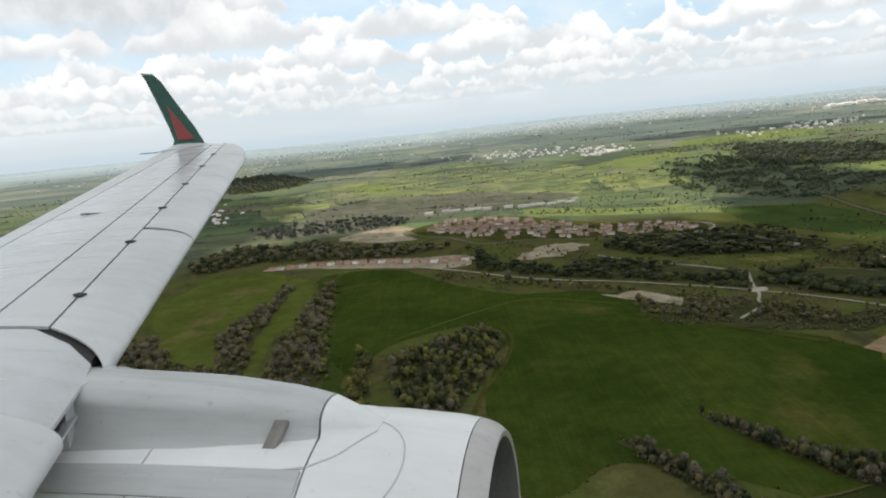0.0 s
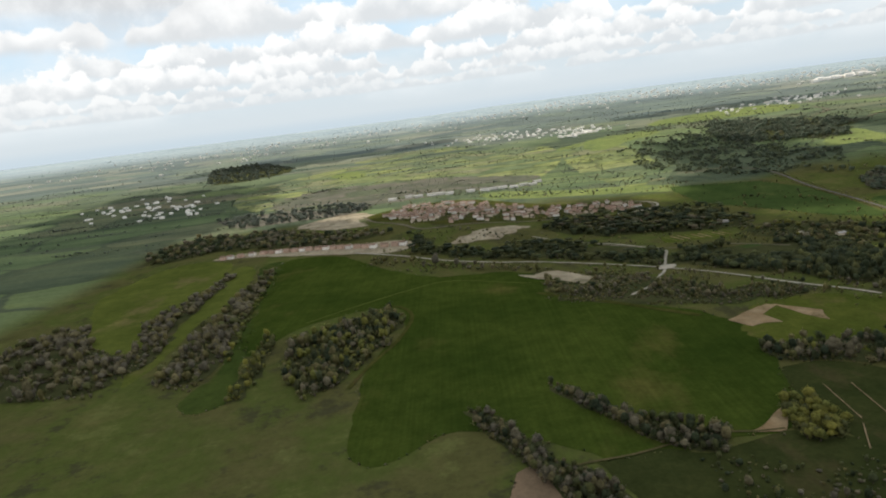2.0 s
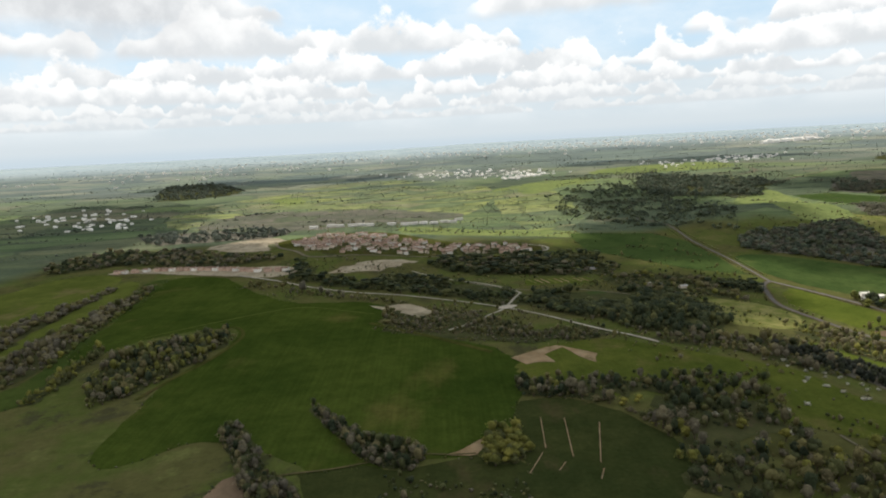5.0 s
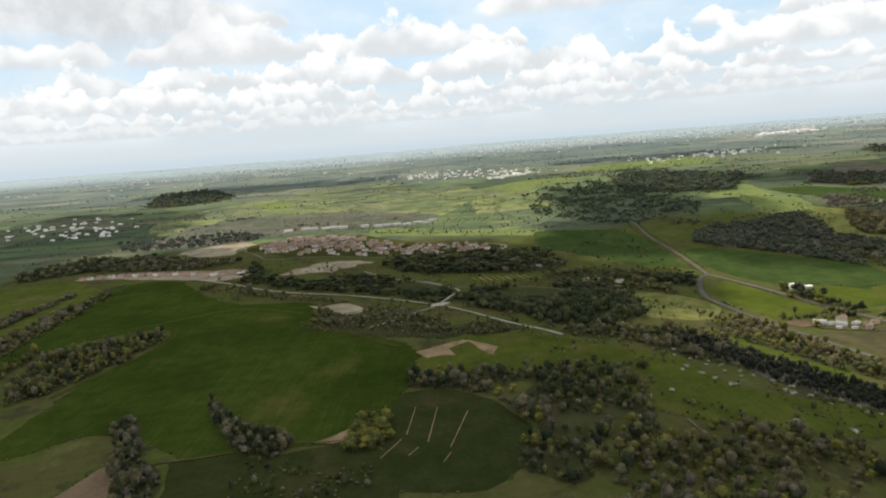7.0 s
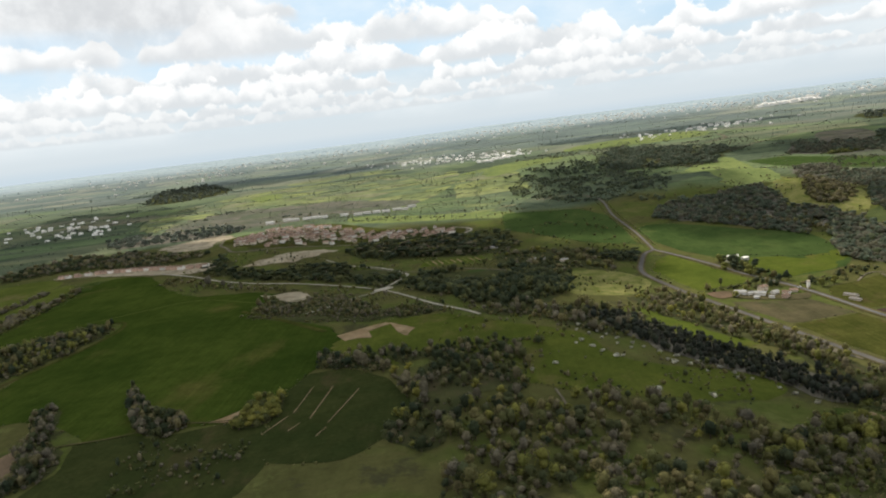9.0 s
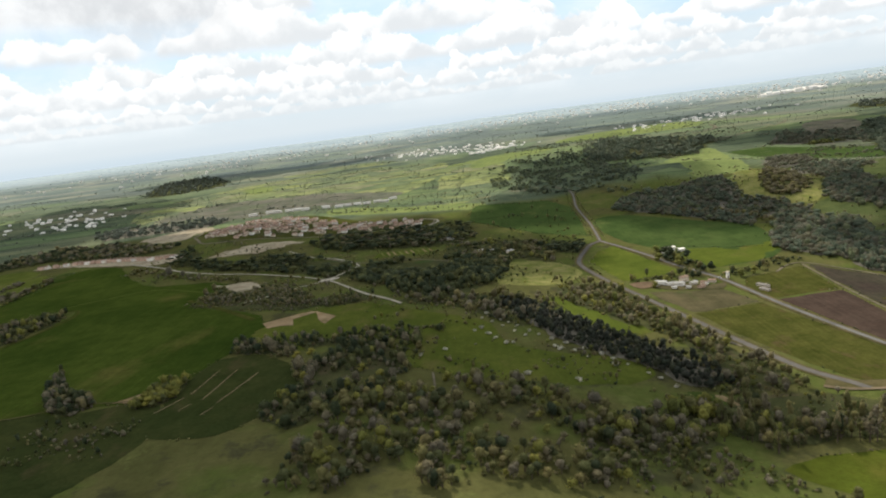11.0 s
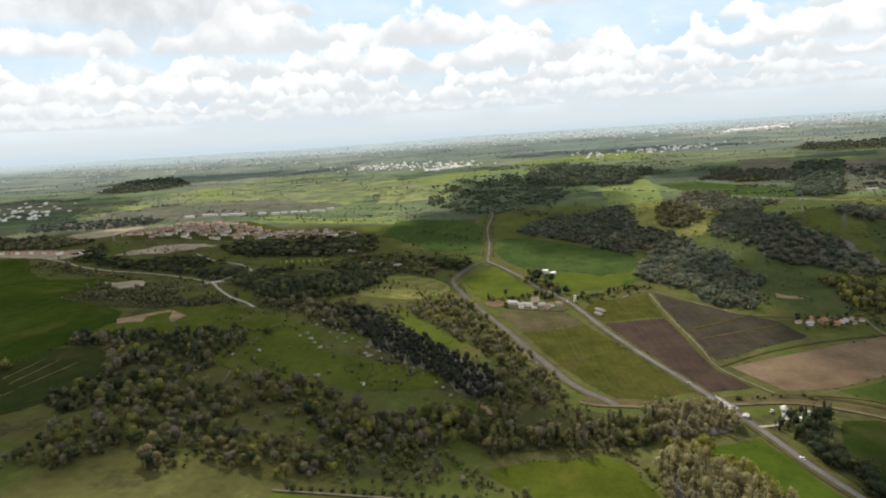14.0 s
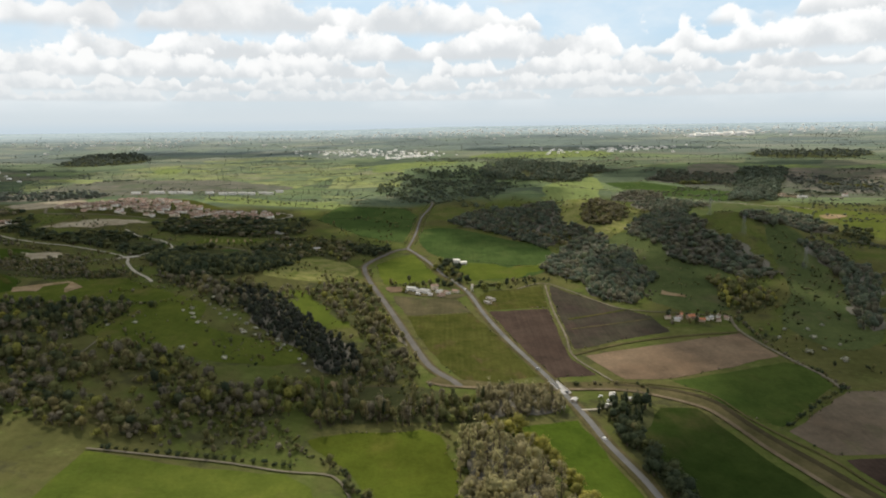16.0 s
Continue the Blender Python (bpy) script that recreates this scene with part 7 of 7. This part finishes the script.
FIN_GREEN = aircraft_paint("dark_green_winglet_paint", (0.010, 0.075, 0.052), 0.4, 0.3)
FIN_RED = aircraft_paint("red_winglet_paint", (0.26, 0.040, 0.040), 0.4, 0.3)


def lead(y):
    return -2.40 - 0.425 * (y - 2.7) - 0.45 * max(0.0, (y - 9.5) / 2) ** 2


def trail(y):
    return -8.12 + 0.37 * (11.5 - y)


def skin(y, x, lift=0.0, under=False):
    """A point on the wing's skin, at y metres out along the span and x metres forward."""
    chord = lead(y) - trail(y)
    c = min(max((lead(y) - x) / chord, 0.0), 1.0)
    bulge = 0.55 * (0.2969 * math.sqrt(c) - 0.126 * c - 0.3516 * c * c + 0.2843 * c ** 3 - 0.1036 * c ** 4)
    return (x, y, -0.99 + 0.1534 * (y - 2.7) + chord * bulge * (-0.75 if under else 1.0) + lift)


def sheet(rows, thick):
    """A curved plate from rows of points, with its own thickness downwards and closed edges."""
    k, w = len(rows), len(rows[0])
    top = [tuple(p) for row in rows for p in row]
    low = [(x, y, z - thick) for x, y, z in top]
    n = len(top)
    fs = []
    for i in range(k - 1):
        for j in range(w - 1):
            a = i * w + j
            fs += [(a, a + 1, a + w + 1, a + w), (n + a + w, n + a + w + 1, n + a + 1, n + a)]
    rim = list(range(w)) + [i * w + w - 1 for i in range(1, k)] + [(k - 1) * w + j for j in range(w - 2, -1, -1)] + [i * w for i in range(k - 2, 0, -1)]
    fs += [(b, a, n + a, n + b) for a, b in zip(rim, rim[1:] + rim[:1])]
    return top + low, fs


def loft(rings, ends=True):
    """A closed body through rings of equally many points."""
    w = len(rings[0])
    vs = [tuple(p) for r in rings for p in r]
    fs = [(i * w + j, i * w + (j + 1) % w, (i + 1) * w + (j + 1) % w, (i + 1) * w + j) for i in range(len(rings) - 1) for j in range(w)]
    if ends:
        fs += [tuple(range(w - 1, -1, -1)), tuple((len(rings) - 1) * w + j for j in range(w))]
    return vs, fs


def rounded(me):
    for poly in me.polygons:
        poly.use_smooth = True
    me.set_sharp_from_angle(angle=radians(32))
    return me


def airliner():
    base = tagged(new("airliner"), "white airliner wing with green winglet and underslung engine in flight", "airliner")
    base.matrix_basis = pose(0, 0, EYE, *AIRLINER_TURN)
    slat_back = lambda y: -2.96 - 0.44 * (y - 2.97)
    hinge = lambda y: -3.54 - 0.415 * (y - 3.18)
    aileron = lambda y: -5.37 - 0.345 * (y - 4.97)

    def body(name, vf, mat, parent=base, label=""):
        return part(name, rounded(mesh_of(name, *vf, mat)), parent, label)

    # the dark structure inside, seen only in the gaps
    core = []
    for y in np.linspace(0.9, 11.25, 24):
        front, back = lead(y) - 0.10, trail(y) + 0.08
        xs = np.linspace(front, back, 10)
        core.append([skin(y, x, -0.022) for x in xs] + [skin(y, x, 0.022, True) for x in xs[::-1]])
    body("wing_box", loft(core), SEAM, base, "dark structure inside the wing")

    def panel(name, y0, y1, x_front, x_back, mat, across=5, lift=0.0, label=""):
        ys = np.linspace(y0, y1, max(6, int((y1 - y0) * (8 if y1 < 3 else 2.5))))
        rows = [[skin(y, x_front(y) + (x_back(y) - x_front(y)) * t, lift) for t in np.linspace(0, 1, across)] for y in ys]
        return body(name, sheet(rows, 0.018), mat, base, label)

    gap = 0.012
    for y0, y1 in ((0.9, 2.42), (2.44, 5.9), (5.915, 8.6), (8.615, 11.3)):
        if y0 > 2:
            panel("leading_panel", max(y0, 2.98), y1, lambda y: slat_back(y) - 0.026, lambda y: hinge(y) + gap, SKIN, 4)
        panel("upper_skin", y0, y1, lambda y: hinge(y) - gap, lambda y: max(aileron(y) + 0.006, trail(y) + 0.02), SKIN, 7)
        panel("trailing_panel", y0, y1, lambda y: max(aileron(y) - 0.006, trail(y) + 0.012), lambda y: trail(y), SLAT_PAINT, 3, 0.004, "pale grey trailing edge panel")
    panel("root_panel", 0.9, 2.93, lambda y: lead(y) - 0.05 - 0.48 * max(0.0, (y - 2.62) / 0.31) ** 1.5, lambda y: hinge(y) + gap, SKIN, 7, 0.003)
    under = []
    for y in np.linspace(0.9, 11.3, 18):
        under.append([skin(y, x, 0.0, True) for x in np.linspace(lead(y) - 0.06, trail(y), 8)])
    body("lower_skin", sheet(under, 0.015), SKIN)

    # slats wrap round the leading edge
    def slat(y0, y1, cant=0.0):
        rows = []
        for y in np.linspace(y0, y1, max(4, int((y1 - y0) * 3))):
            row = []
            for t in np.linspace(1, 0, 9):
                yy = y + cant * t * (1 - (y - y0) / (y1 - y0))
                depth = lead(yy) - slat_back(yy)
                row.append(skin(yy, lead(yy) - depth * t * t, 0.006))
            for t in np.linspace(0.2, 1, 5):
                row.append(skin(y, lead(y) - 0.20 * t * t, 0.0, True))
            rows.append(row)
        return body("slat", sheet(rows, 0.012), SLAT_PAINT, base, "pale grey leading edge slat")

    slat(2.62, 5.02, 0.34)
    slat(5.035, 7.7, 0.06)
    slat(7.715, 9.6)
    slat(9.615, 11.2)
    slat(1.0, 2.12)
    for y in (3.44, 4.63, 5.84, 7.10, 8.42, 9.6):
        x = slat_back(y)
        v, f = box(-0.055, -0.028, 0, 0.035, 0.028, 0.02)
        z = skin(y, x)[2] - 0.004
        body("slat_track", ([(x + a, y + b - 0.43 * a, z + c) for a, b, c in v], f), SEAM, base, "dark slat track fitting")
    x, y = -5.15, 5.9
    v, f = box(-0.12, -0.008, 0, 0.12, 0.008, 0.012)
    body("vent", ([(x + a, y + b, skin(y, x)[2] + c) for a, b, c in v], f), SEAM, base, "small dark slot in the skin")

    # winglet, lofted from the flat tip to the upright fin: trailing point, leading point, outward lean
    stations = [((-8.12, 11.25, 0.345), (-6.50, 11.25, 0.350), 0.0, 0.055), ((-8.14, 11.42, 0.375), (-6.62, 11.42, 0.385), 0.05, 0.05), ((-8.10, 11.56, 0.40), (-6.95, 11.58, 0.41), 0.35, 0.045),
                ((-8.02, 11.66, 0.46), (-7.33, 11.70, 0.46), 0.8, 0.045), ((-8.02, 11.72, 0.56), (-7.42, 11.76, 0.56), 1.2, 0.04), ((-8.16, 11.82, 0.82), (-7.60, 11.85, 0.80), 1.36, 0.036),
                ((-8.50, 12.00, 1.38), (-8.08, 12.02, 1.35), 1.36, 0.028), ((-8.78, 12.15, 1.82), (-8.43, 12.16, 1.77), 1.36, 0.02), ((-8.90, 12.2, 1.97), (-8.62, 12.2, 1.93), 1.36, 0.012)]
    rings = []
    for back, front, lean, thick in stations:
        back, front = np.array(back), np.array(front)
        out = np.array((0.0, -math.sin(lean), math.cos(lean)))
        ring = []
        for t in np.linspace(0, 1, 9):
            ring.append(back + (front - back) * t + out * thick * math.sin(math.pi * t ** 0.7) * 0.7)
        for t in np.linspace(1, 0, 9)[1:-1]:
            ring.append(back + (front - back) * t - out * thick * math.sin(math.pi * t ** 0.7) * 0.5)
        rings.append(ring)
    body("wing_tip", loft(rings[:4]), SLAT_PAINT, base, "rounded grey wing tip")
    fin = body("winglet", loft(rings[3:]), FIN_GREEN, base, "dark green winglet")
    low, top = stations[4], stations[7]

    def on_fin(u, v):
        a = np.array(low[0]) + (np.array(low[1]) - np.array(low[0])) * u
        b = np.array(top[0]) + (np.array(top[1]) - np.array(top[0])) * u
        return tuple(a + (b - a) * v + np.array((0.0, -0.045 + 0.014 * v, 0.0)))

    for name, low_u, high, mat, label, lift in (("winglet_edge", (0.20, 0.80), 0.58, PALE_TRIM, "thin pale edge of the triangle", 0.0), ("winglet_triangle", (0.22, 0.78), 0.55, FIN_RED, "red painted triangle", -0.006)):
        corners = [on_fin(low_u[0], 0.0), on_fin(low_u[1], 0.0), on_fin(0.5, high)]
        corners = [(a, b + lift, c) for a, b, c in corners]
        body(name, (corners + [(a, b + 0.004, c) for a, b, c in corners], [(0, 1, 2), (5, 4, 3), (0, 3, 4, 1), (1, 4, 5, 2), (2, 5, 3, 0)]), mat, fin, label)
    body("winglet_cap", loft([[(x, y, z) for x, y, z in rings[-1]], [(x - 0.02, y + 0.004, z + 0.03) for x, y, z in rings[-1]]]), SLAT_PAINT, fin, "pale grey cap")
    v, f = box(-8.45, 11.19, 0.33, -8.05, 11.215, 0.345)
    body("static_wick", (v, f), SEAM, base, "thin dark rod on the trailing edge")

    # engine: rings about an axis along the flight
    ay, az = 2.6, -1.93
    outline = [(-0.42, 0.655), (-0.46, 0.69), (-0.54, 0.718), (-0.62, 0.732), (-0.9, 0.755), (-1.2, 0.765), (-1.6, 0.768), (-2.0, 0.765), (-2.5, 0.745), (-3.0, 0.70), (-3.6, 0.60)]

    def radius(x):
        return float(np.interp(-x, [-a for a, _ in outline], [b for _, b in outline]))

    def hoop(x, r, n=72):
        return [(x, ay + r * math.sin(a), az + r * math.cos(a)) for a in np.arange(n) * 2 * math.pi / n]

    def cowl(name, x0, x1, mat, label=""):
        xs = np.linspace(x0, x1, 8)
        rings = [hoop(x, radius(x)) for x in xs] + [hoop(x, radius(x) - 0.03) for x in xs[::-1]]
        rings.append(rings[0])
        return body(name, loft(rings, False), mat, base, label)

    lip = [(-0.53, 0.716), (-0.49, 0.704), (-0.46, 0.69), (-0.425, 0.66), (-0.43, 0.635), (-0.44, 0.66), (-0.53, 0.69), (-0.53, 0.716)]
    body("inlet_lip", loft([hoop(x, r) for x, r in lip], False), LIP_METAL, base, "dull metal ring round the engine intake")
    cowl("inlet_cowl", -0.536, -1.165, SKIN_PALE, "smooth white intake cowl")
    cowl("fan_cowl", -1.175, -1.915, SKIN_PALE, "white fan cowl")
    cowl("reverser_cowl", -1.925, -3.6, SKIN_PALE, "white thrust reverser cowl")
    duct = [(-0.431, 0.634), (-0.48, 0.605), (-0.60, 0.58), (-0.72, 0.572), (-1.15, 0.57), (-1.15, 0.60), (-0.60, 0.62), (-0.431, 0.634)]
    body("inlet_duct", loft([hoop(x, r) for x, r in duct], False), DUCT, base, "dark grey intake duct")
    body("engine_core", loft([hoop(-1.17, 0.70), hoop(-1.93, 0.72), hoop(-3.5, 0.55)]), SEAM)
    spinner = body("spinner", loft([hoop(-0.86, 0.01, 24), hoop(-0.92, 0.08, 24), hoop(-1.12, 0.19, 24)]), FAN_METAL)
    for k in range(24):
        a = k * math.pi / 12
        c, s = math.cos(a), math.sin(a)
        v, f = box(-0.05, -0.012, 0.15, 0.05, 0.012, 0.565)
        body("fan_blade", ([(-1.08 + p + 0.5 * q, ay + (q + 1.2 * p) * c + r * s, az - (q + 1.2 * p) * s + r * c) for p, q, r in v], f), FAN_METAL, spinner)

    # pylon: a hollow-sided fairing from the cowl up to a rounded ridge
    def pylon_ring(x):
        r = radius(x) + 0.004
        ridge = float(np.interp(-x, [0.93, 1.02, 1.17, 1.35, 1.7, 2.3, 2.85, 3.4], [-1.172, -1.125, -1.065, -1.025, -0.985, -0.955, -0.935, -0.93]))
        half = float(np.interp(-x, [0.93, 1.2, 1.8, 3.4], [0.05, 0.15, 0.19, 0.20]))
        wide = float(np.interp(-x, [0.93, 1.05, 1.2, 2.0, 3.4], [0.12, 0.34, 0.46, 0.50, 0.50]))
        p0 = np.array((-r * math.sin(wide), r * math.cos(wide)))
        p2 = np.array((-half, ridge - az - 0.085 * min(1.0, half / 0.15)))
        p1 = np.array((-half - 0.012, r * math.cos(wide * 0.9)))
        side = [(1 - t) ** 2 * p0 + 2 * t * (1 - t) * p1 + t * t * p2 for t in np.linspace(0, 1, 9)]
        crown = [np.array((-half * math.cos(a), p2[1] + (ridge - az - p2[1]) * math.sin(a))) for a in np.linspace(0, math.pi / 2, 7)[1:]]
        left = side + crown
        whole = left + [np.array((-q[0], q[1])) for q in left[-2::-1]]
        return [(x, ay + q[0], az + q[1]) for q in whole]

    body("pylon", loft([pylon_ring(x) for x in np.linspace(-1.175, -3.3, 22)]), PYLON_PAINT, base, "stained white engine pylon")
    nose = []
    for x in np.linspace(-2.35, -2.75, 8):
        t = (x + 2.35) / -0.4
        half, top = 0.19 + 0.08 * t, -0.955 - 0.01 * t
        nose.append([(x, ay + half * math.cos(a) * 1.35, top - 0.16 + 0.16 * max(0.0, math.sin(a)) ** 0.6) for a in np.linspace(math.pi, 0, 13)] + [(x, ay + half * 1.35, top - 0.5), (x, ay - half * 1.35, top - 0.5)])
    body("pylon_fairing", loft(nose), SKIN, base, "rounded fairing where the pylon meets the wing")
    body("pylon_nose", loft([pylon_ring(x) for x in np.linspace(-0.93, -1.165, 8)]), SKIN_PALE, base, "white front end of the pylon")
    body("pylon_apron", loft([[(x, ay - (radius(x) + d) * math.sin(a), az + (radius(x) + d) * math.cos(a)) for d, a in [(0.012, q) for q in np.linspace(0.46, 0.64, 5)] + [(-0.01, q) for q in np.linspace(0.64, 0.46, 5)]] for x in np.linspace(-1.18, -3.0, 12)]), PYLON_PAINT, base, "narrow stained apron along the pylon")

    def seam(points, width=0.0035):
        """A thin dark line laid on the cowl: forward place and angle from the top."""
        pts = [np.array((x, ay - (radius(x) + 0.003) * math.sin(a), az + (radius(x) + 0.003) * math.cos(a))) for x, a in points]
        rows = []
        for i, p in enumerate(pts):
            d = pts[min(i + 1, len(pts) - 1)] - pts[max(i - 1, 0)]
            out = np.array((0.0, p[1] - ay, p[2] - az))
            s = np.cross(d, out)
            s = s / np.linalg.norm(s) * width / 2
            rows.append([p - s, p + s])
        body("panel_seam", sheet(rows, 0.002), GREY_SEAM)

    arch = [(-1.17 + 0.40 * max(0.0, math.sin(t)) ** 0.7, 0.36 - 0.40 * math.cos(t)) for t in np.linspace(0.12, math.pi - 0.02, 26)]
    seam(arch)
    seam([(x, 0.86) for x in np.linspace(-1.95, -2.9, 8)], 0.009)
    hatch = [(-1.30, ay - 0.17, -1.10), (-1.36, ay - 0.17, -1.10), (-1.40, ay - 0.235, -1.20), (-1.34, ay - 0.235, -1.20)]
    body("hatch", (hatch + [(a, b + 0.02, c - 0.02) for a, b, c in hatch], [(0, 1, 2, 3), (7, 6, 5, 4), (0, 4, 5, 1), (1, 5, 6, 2), (2, 6, 7, 3), (3, 7, 4, 0)]), STAIN, base, "small stained hatch on the pylon")
    return base


PALE_TRIM = aircraft_paint("dull_orange_trim_paint", (0.22, 0.15, 0.08), 0.4, 0.3)
GREY_SEAM = plain("grey_seam", (0.46, 0.46, 0.46), 0.1, 2.0)
# Intake interior darkened in colour so that it reads as a shaded hollow.
DUCT = plain("darkened_duct_interior", (0.13, 0.13, 0.13), 0.15, 3.0)
STAIN = plain("stained_metal", (0.26, 0.255, 0.24), 0.3, 8.0)
AIRLINER_TURN = (-1.93, 0.80, -12.17)
airliner()


# ---- unseen clouds added to shade the land ----
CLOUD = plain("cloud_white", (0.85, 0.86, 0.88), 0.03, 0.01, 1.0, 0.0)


# Lets part of the sun through where the added shade must be weaker.
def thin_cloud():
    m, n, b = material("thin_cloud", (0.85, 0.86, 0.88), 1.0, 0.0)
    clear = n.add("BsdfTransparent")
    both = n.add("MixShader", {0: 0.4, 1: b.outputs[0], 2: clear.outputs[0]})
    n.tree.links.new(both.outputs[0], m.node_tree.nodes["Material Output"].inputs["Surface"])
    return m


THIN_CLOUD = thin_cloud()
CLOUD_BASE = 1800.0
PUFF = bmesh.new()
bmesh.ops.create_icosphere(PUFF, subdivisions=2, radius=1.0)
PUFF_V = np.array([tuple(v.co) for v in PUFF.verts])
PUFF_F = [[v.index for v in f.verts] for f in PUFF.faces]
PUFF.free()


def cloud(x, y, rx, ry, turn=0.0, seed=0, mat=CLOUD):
    """A flat-based cloud out of view, added so its shade falls round the given place on the ground."""
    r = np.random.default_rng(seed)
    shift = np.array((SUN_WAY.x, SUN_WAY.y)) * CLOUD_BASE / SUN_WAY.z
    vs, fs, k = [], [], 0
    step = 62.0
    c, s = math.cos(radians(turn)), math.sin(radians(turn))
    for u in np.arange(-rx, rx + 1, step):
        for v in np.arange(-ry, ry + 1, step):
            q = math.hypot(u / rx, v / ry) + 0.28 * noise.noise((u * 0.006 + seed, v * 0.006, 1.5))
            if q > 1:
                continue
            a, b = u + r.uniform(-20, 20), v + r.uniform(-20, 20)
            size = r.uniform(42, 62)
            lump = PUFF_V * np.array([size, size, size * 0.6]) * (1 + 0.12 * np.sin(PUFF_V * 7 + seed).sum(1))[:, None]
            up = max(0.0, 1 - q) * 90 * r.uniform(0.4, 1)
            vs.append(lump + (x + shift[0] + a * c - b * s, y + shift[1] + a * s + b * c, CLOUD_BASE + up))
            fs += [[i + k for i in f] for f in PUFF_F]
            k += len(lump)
    me = mesh_of("shade_cloud", np.concatenate(vs).tolist(), fs, mat)
    tagged(new("shade_cloud", me), "unseen flat-based cloud added high up to shade the land", "cloud", "cumulus clouds", "structure")


# Set out by which stretches of ground are to lie in shade.
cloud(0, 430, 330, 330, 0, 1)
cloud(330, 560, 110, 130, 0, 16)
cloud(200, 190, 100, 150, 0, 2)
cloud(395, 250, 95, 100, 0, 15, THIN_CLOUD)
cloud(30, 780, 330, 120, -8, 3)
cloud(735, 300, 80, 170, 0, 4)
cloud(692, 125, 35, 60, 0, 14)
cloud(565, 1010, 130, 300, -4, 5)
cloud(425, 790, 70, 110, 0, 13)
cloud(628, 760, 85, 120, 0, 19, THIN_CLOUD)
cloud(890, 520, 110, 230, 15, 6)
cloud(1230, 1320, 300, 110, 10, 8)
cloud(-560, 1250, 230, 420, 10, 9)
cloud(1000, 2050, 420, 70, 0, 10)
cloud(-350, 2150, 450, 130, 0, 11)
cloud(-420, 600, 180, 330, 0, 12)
# Unseen cloud added to keep the sun off the airliner.
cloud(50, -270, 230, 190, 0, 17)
